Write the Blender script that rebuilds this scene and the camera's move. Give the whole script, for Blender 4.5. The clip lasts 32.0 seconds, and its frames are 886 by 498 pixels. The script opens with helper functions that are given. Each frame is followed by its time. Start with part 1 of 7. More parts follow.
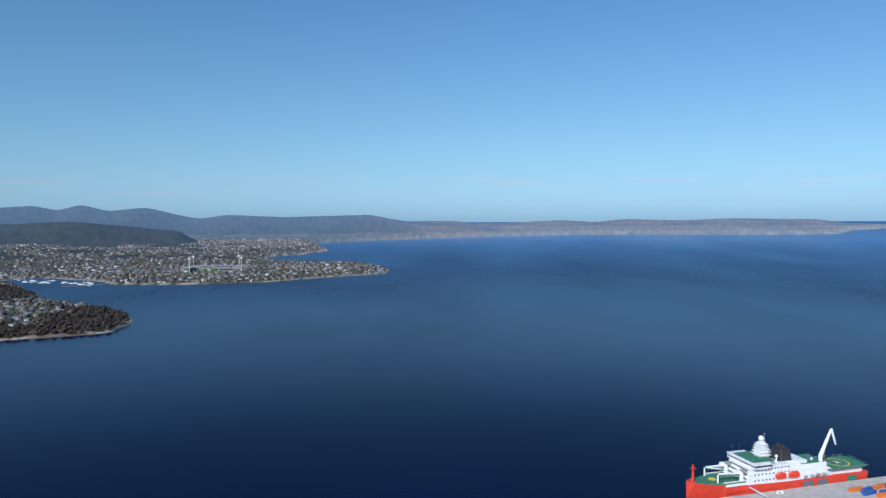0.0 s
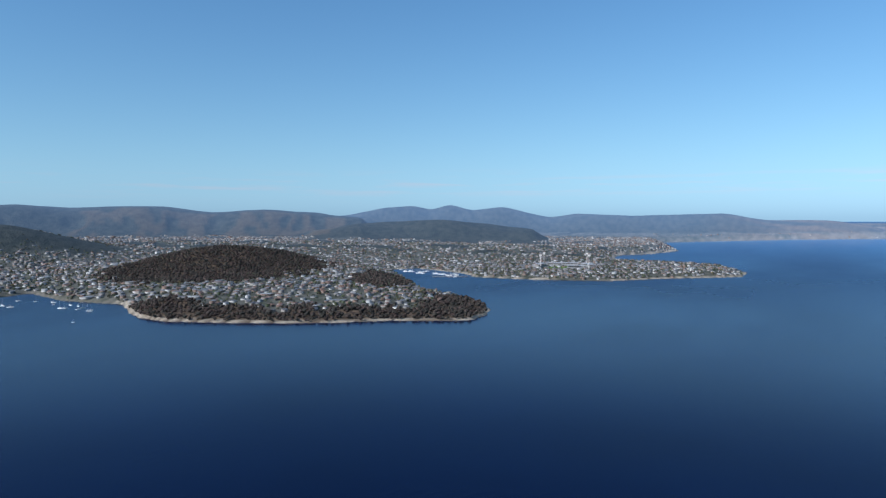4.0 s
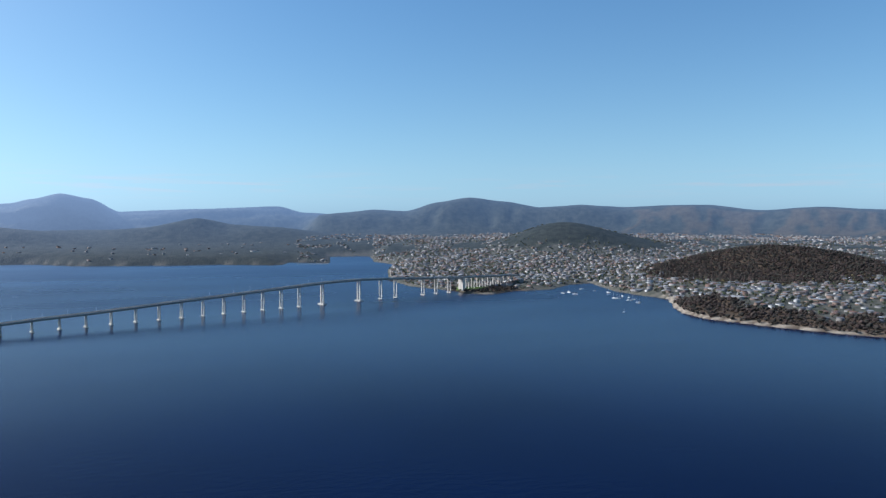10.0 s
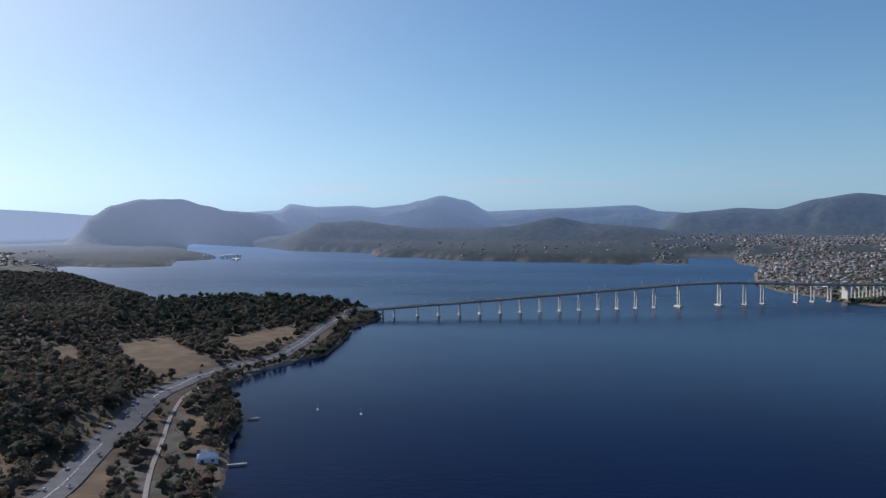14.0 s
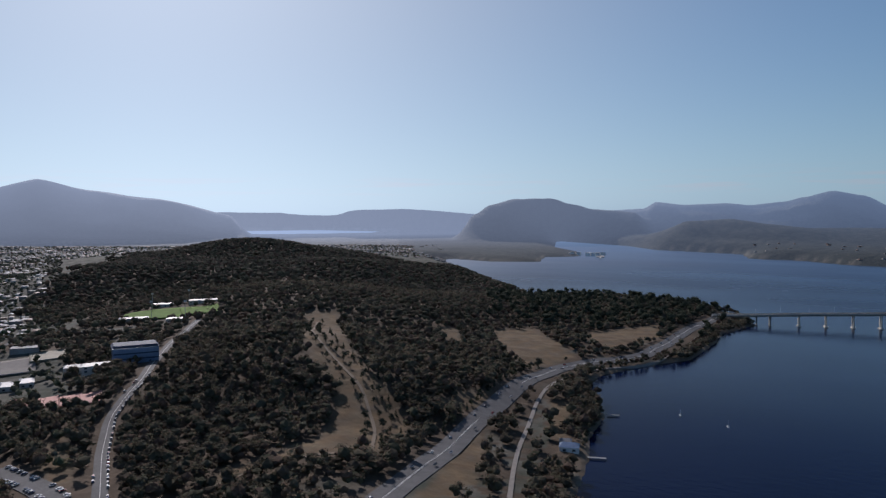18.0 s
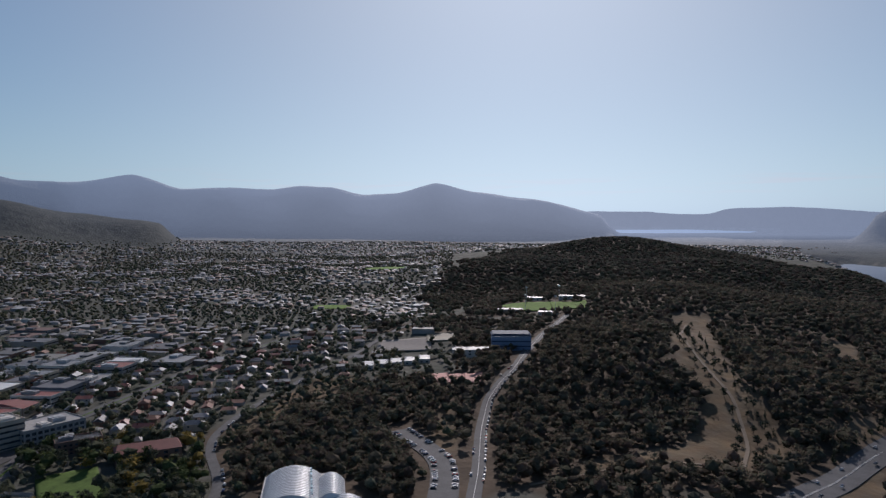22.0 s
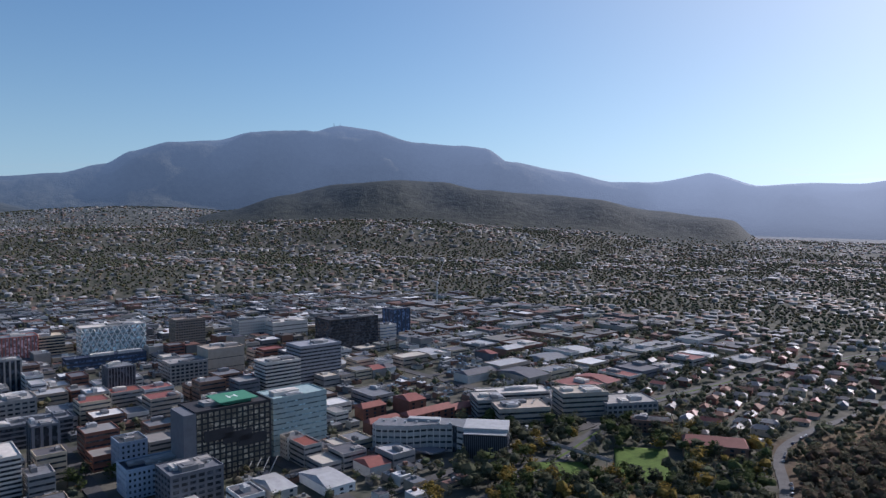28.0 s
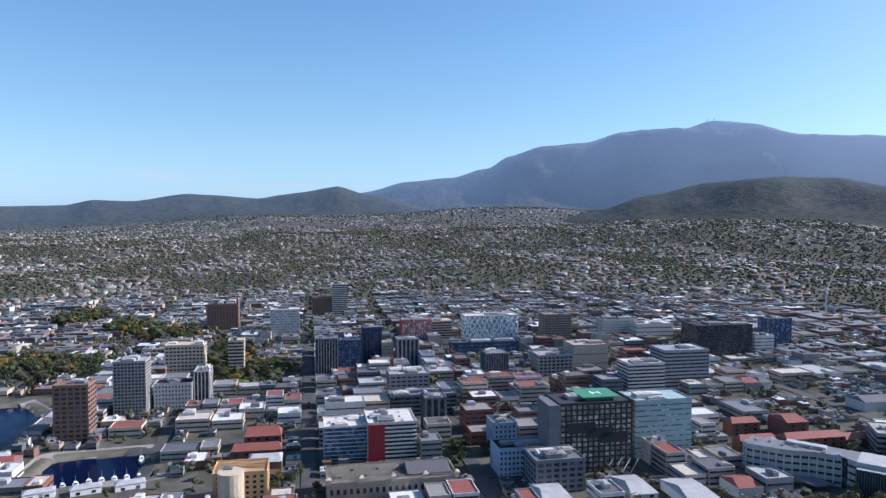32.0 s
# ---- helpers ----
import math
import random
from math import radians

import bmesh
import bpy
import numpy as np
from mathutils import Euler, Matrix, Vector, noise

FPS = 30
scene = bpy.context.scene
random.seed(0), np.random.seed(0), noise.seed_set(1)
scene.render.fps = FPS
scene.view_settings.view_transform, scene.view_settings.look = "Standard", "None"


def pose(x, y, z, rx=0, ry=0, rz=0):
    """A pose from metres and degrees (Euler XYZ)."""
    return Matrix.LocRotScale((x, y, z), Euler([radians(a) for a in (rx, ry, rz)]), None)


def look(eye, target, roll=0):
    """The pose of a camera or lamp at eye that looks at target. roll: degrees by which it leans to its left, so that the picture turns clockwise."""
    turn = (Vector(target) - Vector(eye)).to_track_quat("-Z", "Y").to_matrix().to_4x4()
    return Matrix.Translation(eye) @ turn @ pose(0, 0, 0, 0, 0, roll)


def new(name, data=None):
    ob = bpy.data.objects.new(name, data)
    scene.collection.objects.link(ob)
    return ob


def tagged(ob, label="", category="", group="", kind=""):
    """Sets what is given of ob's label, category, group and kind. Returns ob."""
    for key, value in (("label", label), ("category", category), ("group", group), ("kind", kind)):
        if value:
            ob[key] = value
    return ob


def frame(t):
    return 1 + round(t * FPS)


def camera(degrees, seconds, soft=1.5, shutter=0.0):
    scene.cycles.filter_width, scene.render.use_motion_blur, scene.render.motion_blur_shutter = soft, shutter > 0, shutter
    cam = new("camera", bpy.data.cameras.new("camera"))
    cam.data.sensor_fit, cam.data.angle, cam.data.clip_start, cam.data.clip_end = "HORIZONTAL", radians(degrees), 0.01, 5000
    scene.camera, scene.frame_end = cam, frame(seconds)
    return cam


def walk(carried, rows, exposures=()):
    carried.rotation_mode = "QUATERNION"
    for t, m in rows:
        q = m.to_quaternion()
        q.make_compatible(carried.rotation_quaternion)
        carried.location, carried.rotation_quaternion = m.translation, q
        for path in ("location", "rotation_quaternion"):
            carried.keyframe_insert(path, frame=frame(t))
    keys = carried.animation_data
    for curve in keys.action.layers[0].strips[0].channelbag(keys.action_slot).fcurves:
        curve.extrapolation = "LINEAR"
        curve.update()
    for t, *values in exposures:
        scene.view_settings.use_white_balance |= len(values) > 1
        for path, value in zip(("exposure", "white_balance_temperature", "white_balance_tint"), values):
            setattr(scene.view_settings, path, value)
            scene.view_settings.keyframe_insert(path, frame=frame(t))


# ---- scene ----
# The camera hangs over the point by the docks and turns once to its left.
HEIGHT = 200.0
ROWS = [  # seconds, pitch, roll, yaw
    (0, -2.45, 0.24, 0.50),
    (0.5, -2.44, 0.20, 3.95),
    (1, -2.45, 0.17, 7.46),
    (1.5, -2.45, 0.14, 10.96),
    (2, -2.45, 0.17, 14.48),
    (2.5, -2.45, 0.19, 17.97),
    (3, -2.47, 0.14, 21.46),
    (3.5, -2.48, 0.12, 24.76),
    (5.5, -2.46, 0.07, 38.83),
    (6, -2.47, 0.06, 42.32),
    (6.5, -2.46, 0.08, 45.84),
    (7, -2.47, 0.09, 49.36),
    (7.5, -2.46, 0.12, 52.85),
    (8, -2.46, 0.16, 56.35),
    (8.5, -2.47, 0.19, 59.84),
    (9, -2.48, 0.13, 63.35),
    (9.5, -2.49, 0.26, 66.83),
    (10, -2.49, 0.22, 70.37),
    (10.5, -2.50, 0.23, 73.88),
    (11, -2.48, 0.25, 77.18),
    (11.5, -2.48, 0.21, 80.92),
    (12, -2.48, 0.27, 84.46),
    (12.5, -2.46, 0.29, 88.00),
    (13, -2.45, 0.30, 91.55),
    (13.5, -2.45, 0.30, 95.08),
    (14, -2.45, 0.26, 98.64),
    (14.5, -2.44, 0.28, 102.20),
    (16.5, -2.43, 0.23, 116.68),
    (17, -2.45, 0.22, 120.31),
    (17.5, -2.44, 0.19, 123.97),
    (18, -2.47, 0.18, 127.59),
    (18.5, -2.47, 0.16, 131.21),
    (19, -2.47, 0.15, 134.83),
    (19.5, -2.49, 0.18, 138.45),
    (20, -2.49, 0.17, 142.13),
    (20.5, -2.47, 0.16, 145.79),
    (21, -2.47, 0.17, 149.47),
    (21.5, -2.47, 0.15, 153.13),
    (22, -2.47, 0.16, 156.80),
    (22.5, -2.47, 0.16, 160.44),
    (23, -2.47, 0.13, 164.13),
    (23.5, -2.47, 0.15, 167.80),
    (24, -2.47, 0.15, 171.47),
    (24.5, -2.49, 0.17, 175.18),
    (25, -2.49, 0.14, 178.91),
    (25.5, -2.50, 0.11, 182.62),
    (27.5, -2.59, 0.03, 197.40),
    (28, -2.60, -0.01, 201.07),
    (28.5, -2.62, -0.01, 204.73),
    (29, -2.64, -0.02, 208.36),
    (29.5, -2.64, -0.06, 211.98),
    (30, -2.64, 0.01, 215.60),
    (30.5, -2.64, -0.04, 219.23),
    (31, -2.63, -0.02, 222.87),
    (31.5, -2.62, -0.07, 226.51),
    (32, -2.62, -0.10, 230.15),
]
cam = camera(64.19, 32.0, soft=1.4)
EXPOSURES = [(0, 0.25, 5600, 11), (6, 0.66, 5800, 11), (9, 0.66, 5850, 12), (13, 0.4, 5950, 16), (16.5, 0.0, 6340, 21), (19, -0.29, 6300, 20), (23, -0.31, 6430, 21), (25.5, -0.05, 6430, 22), (28, 0.42, 6250, 22), (32, 0.95, 6000, 20)]
walk(cam, [(t, pose(0, 0, HEIGHT, 90 + p, r, w)) for t, p, r, w in ROWS], EXPOSURES)

# Late-autumn afternoon: the sun stands high in front of the far town, the sky is clear.
SUN_YAW, SUN_UP = 149.5, 33.0
SKY_FADE, SKY_MILK, SKY_PALE, SUN_HALO = 5.5, 0.9, (0.86, 1.31, 1.62), (2.6, 2.4, 2.2)
world = bpy.data.worlds.new("sky")
scene.world = world
world.use_nodes = True
wn, wl = world.node_tree.nodes, world.node_tree.links
sky = wn.new("ShaderNodeTexSky")
sky.sky_type, sky.sun_disc = "NISHITA", False
sky.sun_elevation, sky.sun_rotation = radians(SUN_UP), radians(-SUN_YAW)
sky.altitude, sky.air_density, sky.dust_density, sky.ozone_density = 200, 1.0, 0.55, 3.2
wn["Background"].inputs["Strength"].default_value = 0.085
tint = wn.new("ShaderNodeVectorMath")
tint.operation, tint.inputs[1].default_value = "MULTIPLY", (0.68, 0.97, 1.05)
milky = wn.new("ShaderNodeHueSaturation")
milky.inputs["Saturation"].default_value = 1.0
wl.new(sky.outputs[0], milky.inputs["Color"])
wl.new(milky.outputs[0], tint.inputs[0])


def sky_math(op, a, b=None):
    m = wn.new("ShaderNodeMath")
    m.operation = op
    for i, v in enumerate((a, b)):
        if isinstance(v, (int, float)):
            m.inputs[i].default_value = v
        elif v is not None:
            wl.new(v, m.inputs[i])
    return m.outputs[0]


def sky_scale(colour, k):
    m = wn.new("ShaderNodeVectorMath")
    m.operation = "SCALE"
    if isinstance(colour, tuple):
        m.inputs[0].default_value = colour
    else:
        wl.new(colour, m.inputs[0])
    wl.new(k, m.inputs["Scale"])
    return m.outputs[0]


# Sea air whitens the lowest degrees of the sky, and the haze glows round the sun.
sky_way = wn.new("ShaderNodeTexCoord").outputs["Generated"]
sky_up = wn.new("ShaderNodeSeparateXYZ")
wl.new(sky_way, sky_up.inputs[0])
low = sky_math("MULTIPLY", sky_math("POWER", math.e, sky_math("MULTIPLY", sky_math("MAXIMUM", sky_up.outputs["Z"], 0.0), -SKY_FADE)), SKY_MILK)
grey = wn.new("ShaderNodeRGBToBW")
wl.new(tint.outputs[0], grey.inputs[0])
milk = wn.new("ShaderNodeMix")
milk.data_type = "RGBA"
wl.new(low, milk.inputs["Factor"])
wl.new(tint.outputs[0], milk.inputs["A"])
even = sky_math("POWER", grey.outputs[0], 0.8)
wl.new(sky_scale(SKY_PALE, even), milk.inputs["B"])
toward = wn.new("ShaderNodeVectorMath")
toward.operation = "DOT_PRODUCT"
wl.new(sky_way, toward.inputs[0])
toward.inputs[1].default_value = (-math.sin(radians(SUN_YAW)) * math.cos(radians(SUN_UP)), math.cos(radians(SUN_YAW)) * math.cos(radians(SUN_UP)), math.sin(radians(SUN_UP)))
halo = sky_math("POWER", sky_math("MAXIMUM", toward.outputs["Value"], 0.0), 7.0)
whole = wn.new("ShaderNodeVectorMath")
whole.operation = "ADD"
# thin streaks of cloud low over the hills
flat_way = wn.new("ShaderNodeMapping")
flat_way.inputs["Scale"].default_value = (7.0, 7.0, 130.0)
wl.new(sky_way, flat_way.inputs["Vector"])
streak = wn.new("ShaderNodeTexNoise")
streak.inputs["Scale"].default_value, streak.inputs["Detail"].default_value, streak.inputs["Roughness"].default_value = 1.0, 5, 0.55
wl.new(flat_way.outputs[0], streak.inputs["Vector"])
there = wn.new("ShaderNodeMapRange")
for _i, _v in enumerate((0.50, 0.68, 0.0, 0.6)):
    there.inputs[_i + 1].default_value = _v
wl.new(streak.outputs[0], there.inputs[0])
band = sky_math("POWER", math.e, sky_math("MULTIPLY", sky_math("POWER", sky_math("MULTIPLY", sky_math("SUBTRACT", sky_up.outputs["Z"], 0.046), 70.0), 2.0), -1.0))
cloudy = wn.new("ShaderNodeMix")
cloudy.data_type = "RGBA"
wl.new(sky_math("MULTIPLY", there.outputs[0], band), cloudy.inputs["Factor"])
wl.new(milk.outputs["Result"], cloudy.inputs["A"])
wl.new(sky_scale((1.16, 1.30, 1.43), even), cloudy.inputs["B"])
glow = wn.new("ShaderNodeMix")
glow.data_type = "RGBA"
wl.new(sky_math("MULTIPLY", sky_math("POWER", sky_math("MAXIMUM", toward.outputs["Value"], 0.0), 4.0), 0.85), glow.inputs["Factor"])
wl.new(cloudy.outputs["Result"], glow.inputs["A"])
wl.new(sky_scale((1.16, 1.42, 1.66), even), glow.inputs["B"])
wl.new(glow.outputs["Result"], whole.inputs[0])
wl.new(sky_scale(SUN_HALO, halo), whole.inputs[1])
wl.new(whole.outputs[0], wn["Background"].inputs["Color"])
sun = new("sun", bpy.data.lights.new("sun", "SUN"))
sun.data.energy, sun.data.angle, sun.data.color = 4.0, radians(0.53), (1.0, 0.955, 0.89)
_sx, _sy, _sz = -math.sin(radians(SUN_YAW)), math.cos(radians(SUN_YAW)), math.tan(radians(SUN_UP))
sun.matrix_world = look((_sx * 400, _sy * 400, _sz * 400 + HEIGHT), (0, 0, HEIGHT))


# ---- materials ----
def material(name, base, rough=0.8, metal=0.0, vary=0.12, size=4.0, fine=0.0, bump=0.0, ramp=None, island=False, spec=0.3, obj=False, thin=0.0):
    """A surface with stains of the given size (metres), finer grain and relief; ramp: colours picked per piece."""
    m = bpy.data.materials.new(name)
    m.use_nodes = True
    n, l = m.node_tree.nodes, m.node_tree.links
    b = n["Principled BSDF"]
    b.inputs["Roughness"].default_value, b.inputs["Metallic"].default_value = rough, metal
    b.inputs["Specular IOR Level"].default_value = spec
    geo = n.new("ShaderNodeNewGeometry")
    if ramp:
        cr = n.new("ShaderNodeValToRGB")
        cr.color_ramp.interpolation = "CONSTANT"
        while len(cr.color_ramp.elements) < len(ramp):
            cr.color_ramp.elements.new(0.5)
        for i, c in enumerate(ramp):
            cr.color_ramp.elements[i].position = i / len(ramp)
            cr.color_ramp.elements[i].color = (*c, 1)
        if obj:
            l.new(n.new("ShaderNodeObjectInfo").outputs["Random"], cr.inputs[0])
        else:
            l.new(geo.outputs["Random Per Island"], cr.inputs[0])
        colour = cr.outputs[0]
    else:
        rgb = n.new("ShaderNodeRGB")
        rgb.outputs[0].default_value = (*base, 1)
        colour = rgb.outputs[0]
    for scale, amount in ((1.0 / size, vary), (6.0 / size, vary * 0.6 + fine)):
        t = n.new("ShaderNodeTexNoise")
        t.inputs["Scale"].default_value, t.inputs["Detail"].default_value = scale, 4
        l.new(geo.outputs["Position"], t.inputs["Vector"])
        mr = n.new("ShaderNodeMapRange")
        mr.inputs[1].default_value, mr.inputs[2].default_value = 0.3, 0.7
        mr.inputs[3].default_value, mr.inputs[4].default_value = 1 - amount, 1 + amount
        l.new(t.outputs[0], mr.inputs[0])
        mx = n.new("ShaderNodeVectorMath")
        mx.operation = "SCALE"
        l.new(colour, mx.inputs[0])
        l.new(mr.outputs[0], mx.inputs["Scale"])
        colour = mx.outputs[0]
        if bump and scale > 1.0 / size:
            bp = n.new("ShaderNodeBump")
            bp.inputs["Strength"].default_value, bp.inputs["Distance"].default_value = 0.6, bump
            l.new(t.outputs[0], bp.inputs["Height"])
            l.new(bp.outputs[0], b.inputs["Normal"])
    l.new(colour, b.inputs["Base Color"])
    if thin:  # leaves let part of the light through
        through_leaf, mix = n.new("ShaderNodeBsdfTranslucent"), n.new("ShaderNodeMixShader")
        l.new(colour, through_leaf.inputs["Color"])
        mix.inputs[0].default_value = thin
        l.new(b.outputs[0], mix.inputs[1])
        l.new(through_leaf.outputs[0], mix.inputs[2])
        l.new(mix.outputs[0], n["Material Output"].inputs["Surface"])
    return m


WHITE = material("white_paint", (0.72, 0.72, 0.70), 0.5, vary=0.06, size=3)
CONCRETE = material("concrete", (0.42, 0.40, 0.37), 0.8, vary=0.14, size=5, bump=0.02)
PIER = material("pale_pier_concrete", (0.52, 0.48, 0.42), 0.8, vary=0.12, size=6, bump=0.03)
ASPHALT = material("asphalt", (0.06, 0.06, 0.062), 0.85, vary=0.18, size=9, fine=0.1)
FOREST_LEAF = material("eucalypt_leaves", (0.045, 0.052, 0.028), 0.9, vary=0.32, size=40, fine=0.1, spec=0.05, thin=0.5,
                       ramp=[(0.124, 0.110, 0.078), (0.140, 0.114, 0.084), (0.110, 0.107, 0.078), (0.152, 0.110, 0.084), (0.117, 0.116, 0.078)])
DRY_LEAF = material("dry_gum_leaves", (0.07, 0.06, 0.05), 0.9, vary=0.3, size=40, fine=0.1, spec=0.05, thin=0.35,
                    ramp=[(0.066, 0.058, 0.049), (0.076, 0.061, 0.053), (0.059, 0.056, 0.047), (0.084, 0.062, 0.054)])
GARDEN_LEAF = material("garden_leaves", (0.1, 0.11, 0.06), 0.9, vary=0.3, size=30, fine=0.1, spec=0.05, thin=0.4,
                       ramp=[(0.108, 0.122, 0.076), (0.124, 0.126, 0.088), (0.094, 0.110, 0.078), (0.150, 0.130, 0.074), (0.112, 0.118, 0.092), (0.098, 0.118, 0.070), (0.128, 0.118, 0.09)])
HOUSE_WALL = material("painted_house_walls", (0.5, 0.47, 0.42), 0.75, vary=0.08, size=3, spec=0.2,
                      ramp=[(0.28, 0.27, 0.26), (0.21, 0.15, 0.12), (0.26, 0.24, 0.22), (0.46, 0.45, 0.43), (0.19, 0.14, 0.115), (0.24, 0.225, 0.21)])
HOUSE_ROOF = material("house_roofs", (0.3, 0.3, 0.3), 0.65, vary=0.12, size=3, spec=0.2,
                      ramp=[(0.16, 0.17, 0.18), (0.12, 0.12, 0.13), (0.18, 0.11, 0.085), (0.30, 0.30, 0.30), (0.14, 0.11, 0.095),
                            (0.15, 0.16, 0.17), (0.21, 0.21, 0.215), (0.11, 0.11, 0.12), (0.16, 0.10, 0.08), (0.14, 0.15, 0.155), (0.13, 0.133, 0.137)])


# ---- the lie of the land ----
# Places are given as (yaw, distance) round the camera's foot, in degrees and metres.
NEAR, SHRINK = 2600.0, 2100.0


# The plan's bearings, trued to one lens and one even turn: corrections in degrees to bearing and tilt.
TRUE_AT = [0, 14, 24, 40, 50, 60, 70, 77, 84, 92, 100, 117, 128, 142, 157, 164, 171, 179, 197, 205, 215, 222, 230]
TRUE_YAW = [0.47, 0.40, 0.34, 0.15, 0.05, -0.1, -0.25, -0.32, -0.17, -0.12, -0.05, -0.2, -0.27, -0.26, -0.25, -0.18, -0.06, 0.09, 0.0, 0.1, 0.17, 0.28, 0.33]
TRUE_UP = [-0.06, -0.1, -0.13, -0.12, -0.15, -0.14, -0.16, -0.15, -0.06, -0.02, 0.0, -0.06, 0.0, 0.06, 0.1, 0.1, 0.1, 0.0, -0.14, -0.22, -0.27, -0.28, -0.22]


def trued(yaw, up):
    """A bearing and an angle of elevation, put right."""
    a = np.asarray(yaw, float) % 360
    a = np.where(a > 290, a - 360, a)
    return a + np.interp(a, TRUE_AT, TRUE_YAW), up + np.interp(a, TRUE_AT, TRUE_UP) - 0.0095 * (up + 2.4)


def plain(yaw, d):
    a = np.radians(yaw)
    return -np.sin(a) * d, np.cos(a) * d


def at(yaw, d):
    """The place on the ground at that bearing and distance of the plan."""
    down = np.degrees(np.arctan2(HEIGHT, d))
    a, up = trued(yaw, -down)
    return plain(a, np.where(np.asarray(d) > 20, HEIGHT / np.tan(np.radians(np.maximum(-up, 0.3))), d))


def settled(x, y):
    """A place of the plan given in metres, put right in the same way."""
    x, y = at(math.degrees(math.atan2(-x, y)), math.hypot(x, y))
    return float(x), float(y)


def drawn_in(x, y, z):
    """Beyond NEAR the country is drawn in towards the camera, along its line of sight, so that all lies within five kilometres."""
    d = np.hypot(x, y) + 1e-6
    k = np.where(d > NEAR, (NEAR + SHRINK * (1 - np.exp(-np.maximum(d - NEAR, 0) / SHRINK))) / d, 1.0)
    return x * k, y * k, HEIGHT + (z - HEIGHT) * k


SHORE_DOCKS = [(318, 600), (322, 500), (330, 400), (350, 330), (20, 300), (60, 300), (95, 330), (112, 420)]
SHORE_DOMAIN = [(117.5, 495), (116.9, 519), (116.0, 596), (116.0, 644), (114.9, 711), (115.1, 766), (116.4, 845), (115.1, 909),
                (112.4, 968), (108.3, 1040), (106.5, 1197), (106.1, 1291), (103.7, 1420), (104.8, 1561), (107.9, 1664), (115.1, 1791),
                (119.8, 1827), (122.5, 2010), (124.4, 2234), (127.1, 2906), (129.0, 3310)]
SHORE_NORTH = [(127, 3500), (124.1, 3296), (120.0, 3293), (119.7, 3700), (116.8, 3818), (116.8, 4233), (118.9, 4935), (118.8, 6133),
               (118.4, 6417), (113.1, 5331), (111.0, 4681), (104.6, 4194), (104.2, 3750), (100.6, 3638), (97.9, 3406), (91.7, 3276),
               (88.2, 3271), (83.6, 3158), (82.9, 3376), (79.8, 3310), (79.8, 3928), (76.5, 3967), (76.3, 3437), (74.6, 3203),
               (75.2, 2780), (75.0, 2344), (73.2, 2120), (69.4, 1973)]
SHORE_EAST = [(69.0, 1908), (66.7, 1886), (64.9, 1974), (61.8, 2031), (60.4, 2183), (58.6, 2252), (56.7, 2007), (54.9, 1924),
              (52.6, 1849), (52.1, 1661), (51.5, 1576), (49.8, 1500), (45.2, 1430), (40.7, 1392), (36.3, 1379), (32.1, 1397),
              (30.1, 1386), (27.4, 1386), (25.5, 1400), (24.4, 1474), (24.0, 1562), (24.8, 1682), (26.7, 1834), (29.3, 1997),
              (30.5, 2230), (31.3, 2537), (32.2, 2853)]
SHORE_SOUTH = [(29.9, 2898), (26.1, 2623), (25.2, 2459), (20.8, 2363), (18.1, 2340), (14.4, 2339), (10.5, 2466), (7.5, 2539),
               (4.7, 2623), (4.4, 2834), (6.1, 3196), (10.5, 3333), (13.9, 3445), (14.2, 3821), (13.5, 4065), (11.6, 4187),
               (9.3, 4643), (10.2, 5726), (10.5, 6314), (5.2, 6969), (0.6, 7596), (-6, 8410), (-10.1, 9089), (-15.9, 9305),
               (-22.6, 9359), (-29, 10019), (-30, 13391), (-32.3, 16000), (-42, 16000)]
SHORE_DOCK = [(261.2, 592), (259.0, 652), (253.0, 640), (252.2, 578), (256, 580)]
SHORE_FAR_DOCK = [(266, 690), (262.3, 700), (259.6, 790), (260.6, 860), (266, 900)]
SHORE_UPPER = [(146, 9200), (140, 9000), (134, 9500), (132.8, 11000), (138, 12500), (146, 11500)]


def ring(*shores):
    return np.array([at(a, d) for s in shores for a, d in s])


WATERS = [ring(SHORE_DOCKS, SHORE_DOMAIN, SHORE_NORTH, SHORE_EAST, SHORE_SOUTH), ring(SHORE_DOCK), ring(SHORE_FAR_DOCK), ring(SHORE_UPPER)]


def inland(x, y):
    """The distance to the nearest shore, below nought on the water."""
    best = np.full(x.shape, 1e9)
    wet = np.zeros(x.shape, bool)
    for poly in WATERS:
        inside = np.zeros(x.shape, bool)
        for (x0, y0), (x1, y1) in zip(poly, np.roll(poly, -1, 0)):
            dx, dy = x1 - x0, y1 - y0
            t = np.clip(((x - x0) * dx + (y - y0) * dy) / (dx * dx + dy * dy + 1e-9), 0, 1)
            best = np.minimum(best, np.hypot(x - x0 - t * dx, y - y0 - t * dy))
            cross = (y0 > y) != (y1 > y)
            inside ^= cross & (x < (x1 - x0) * (y - y0) / (y1 - y0 + 1e-12) + x0)
        wet |= inside
    return np.where(wet, -best, best)


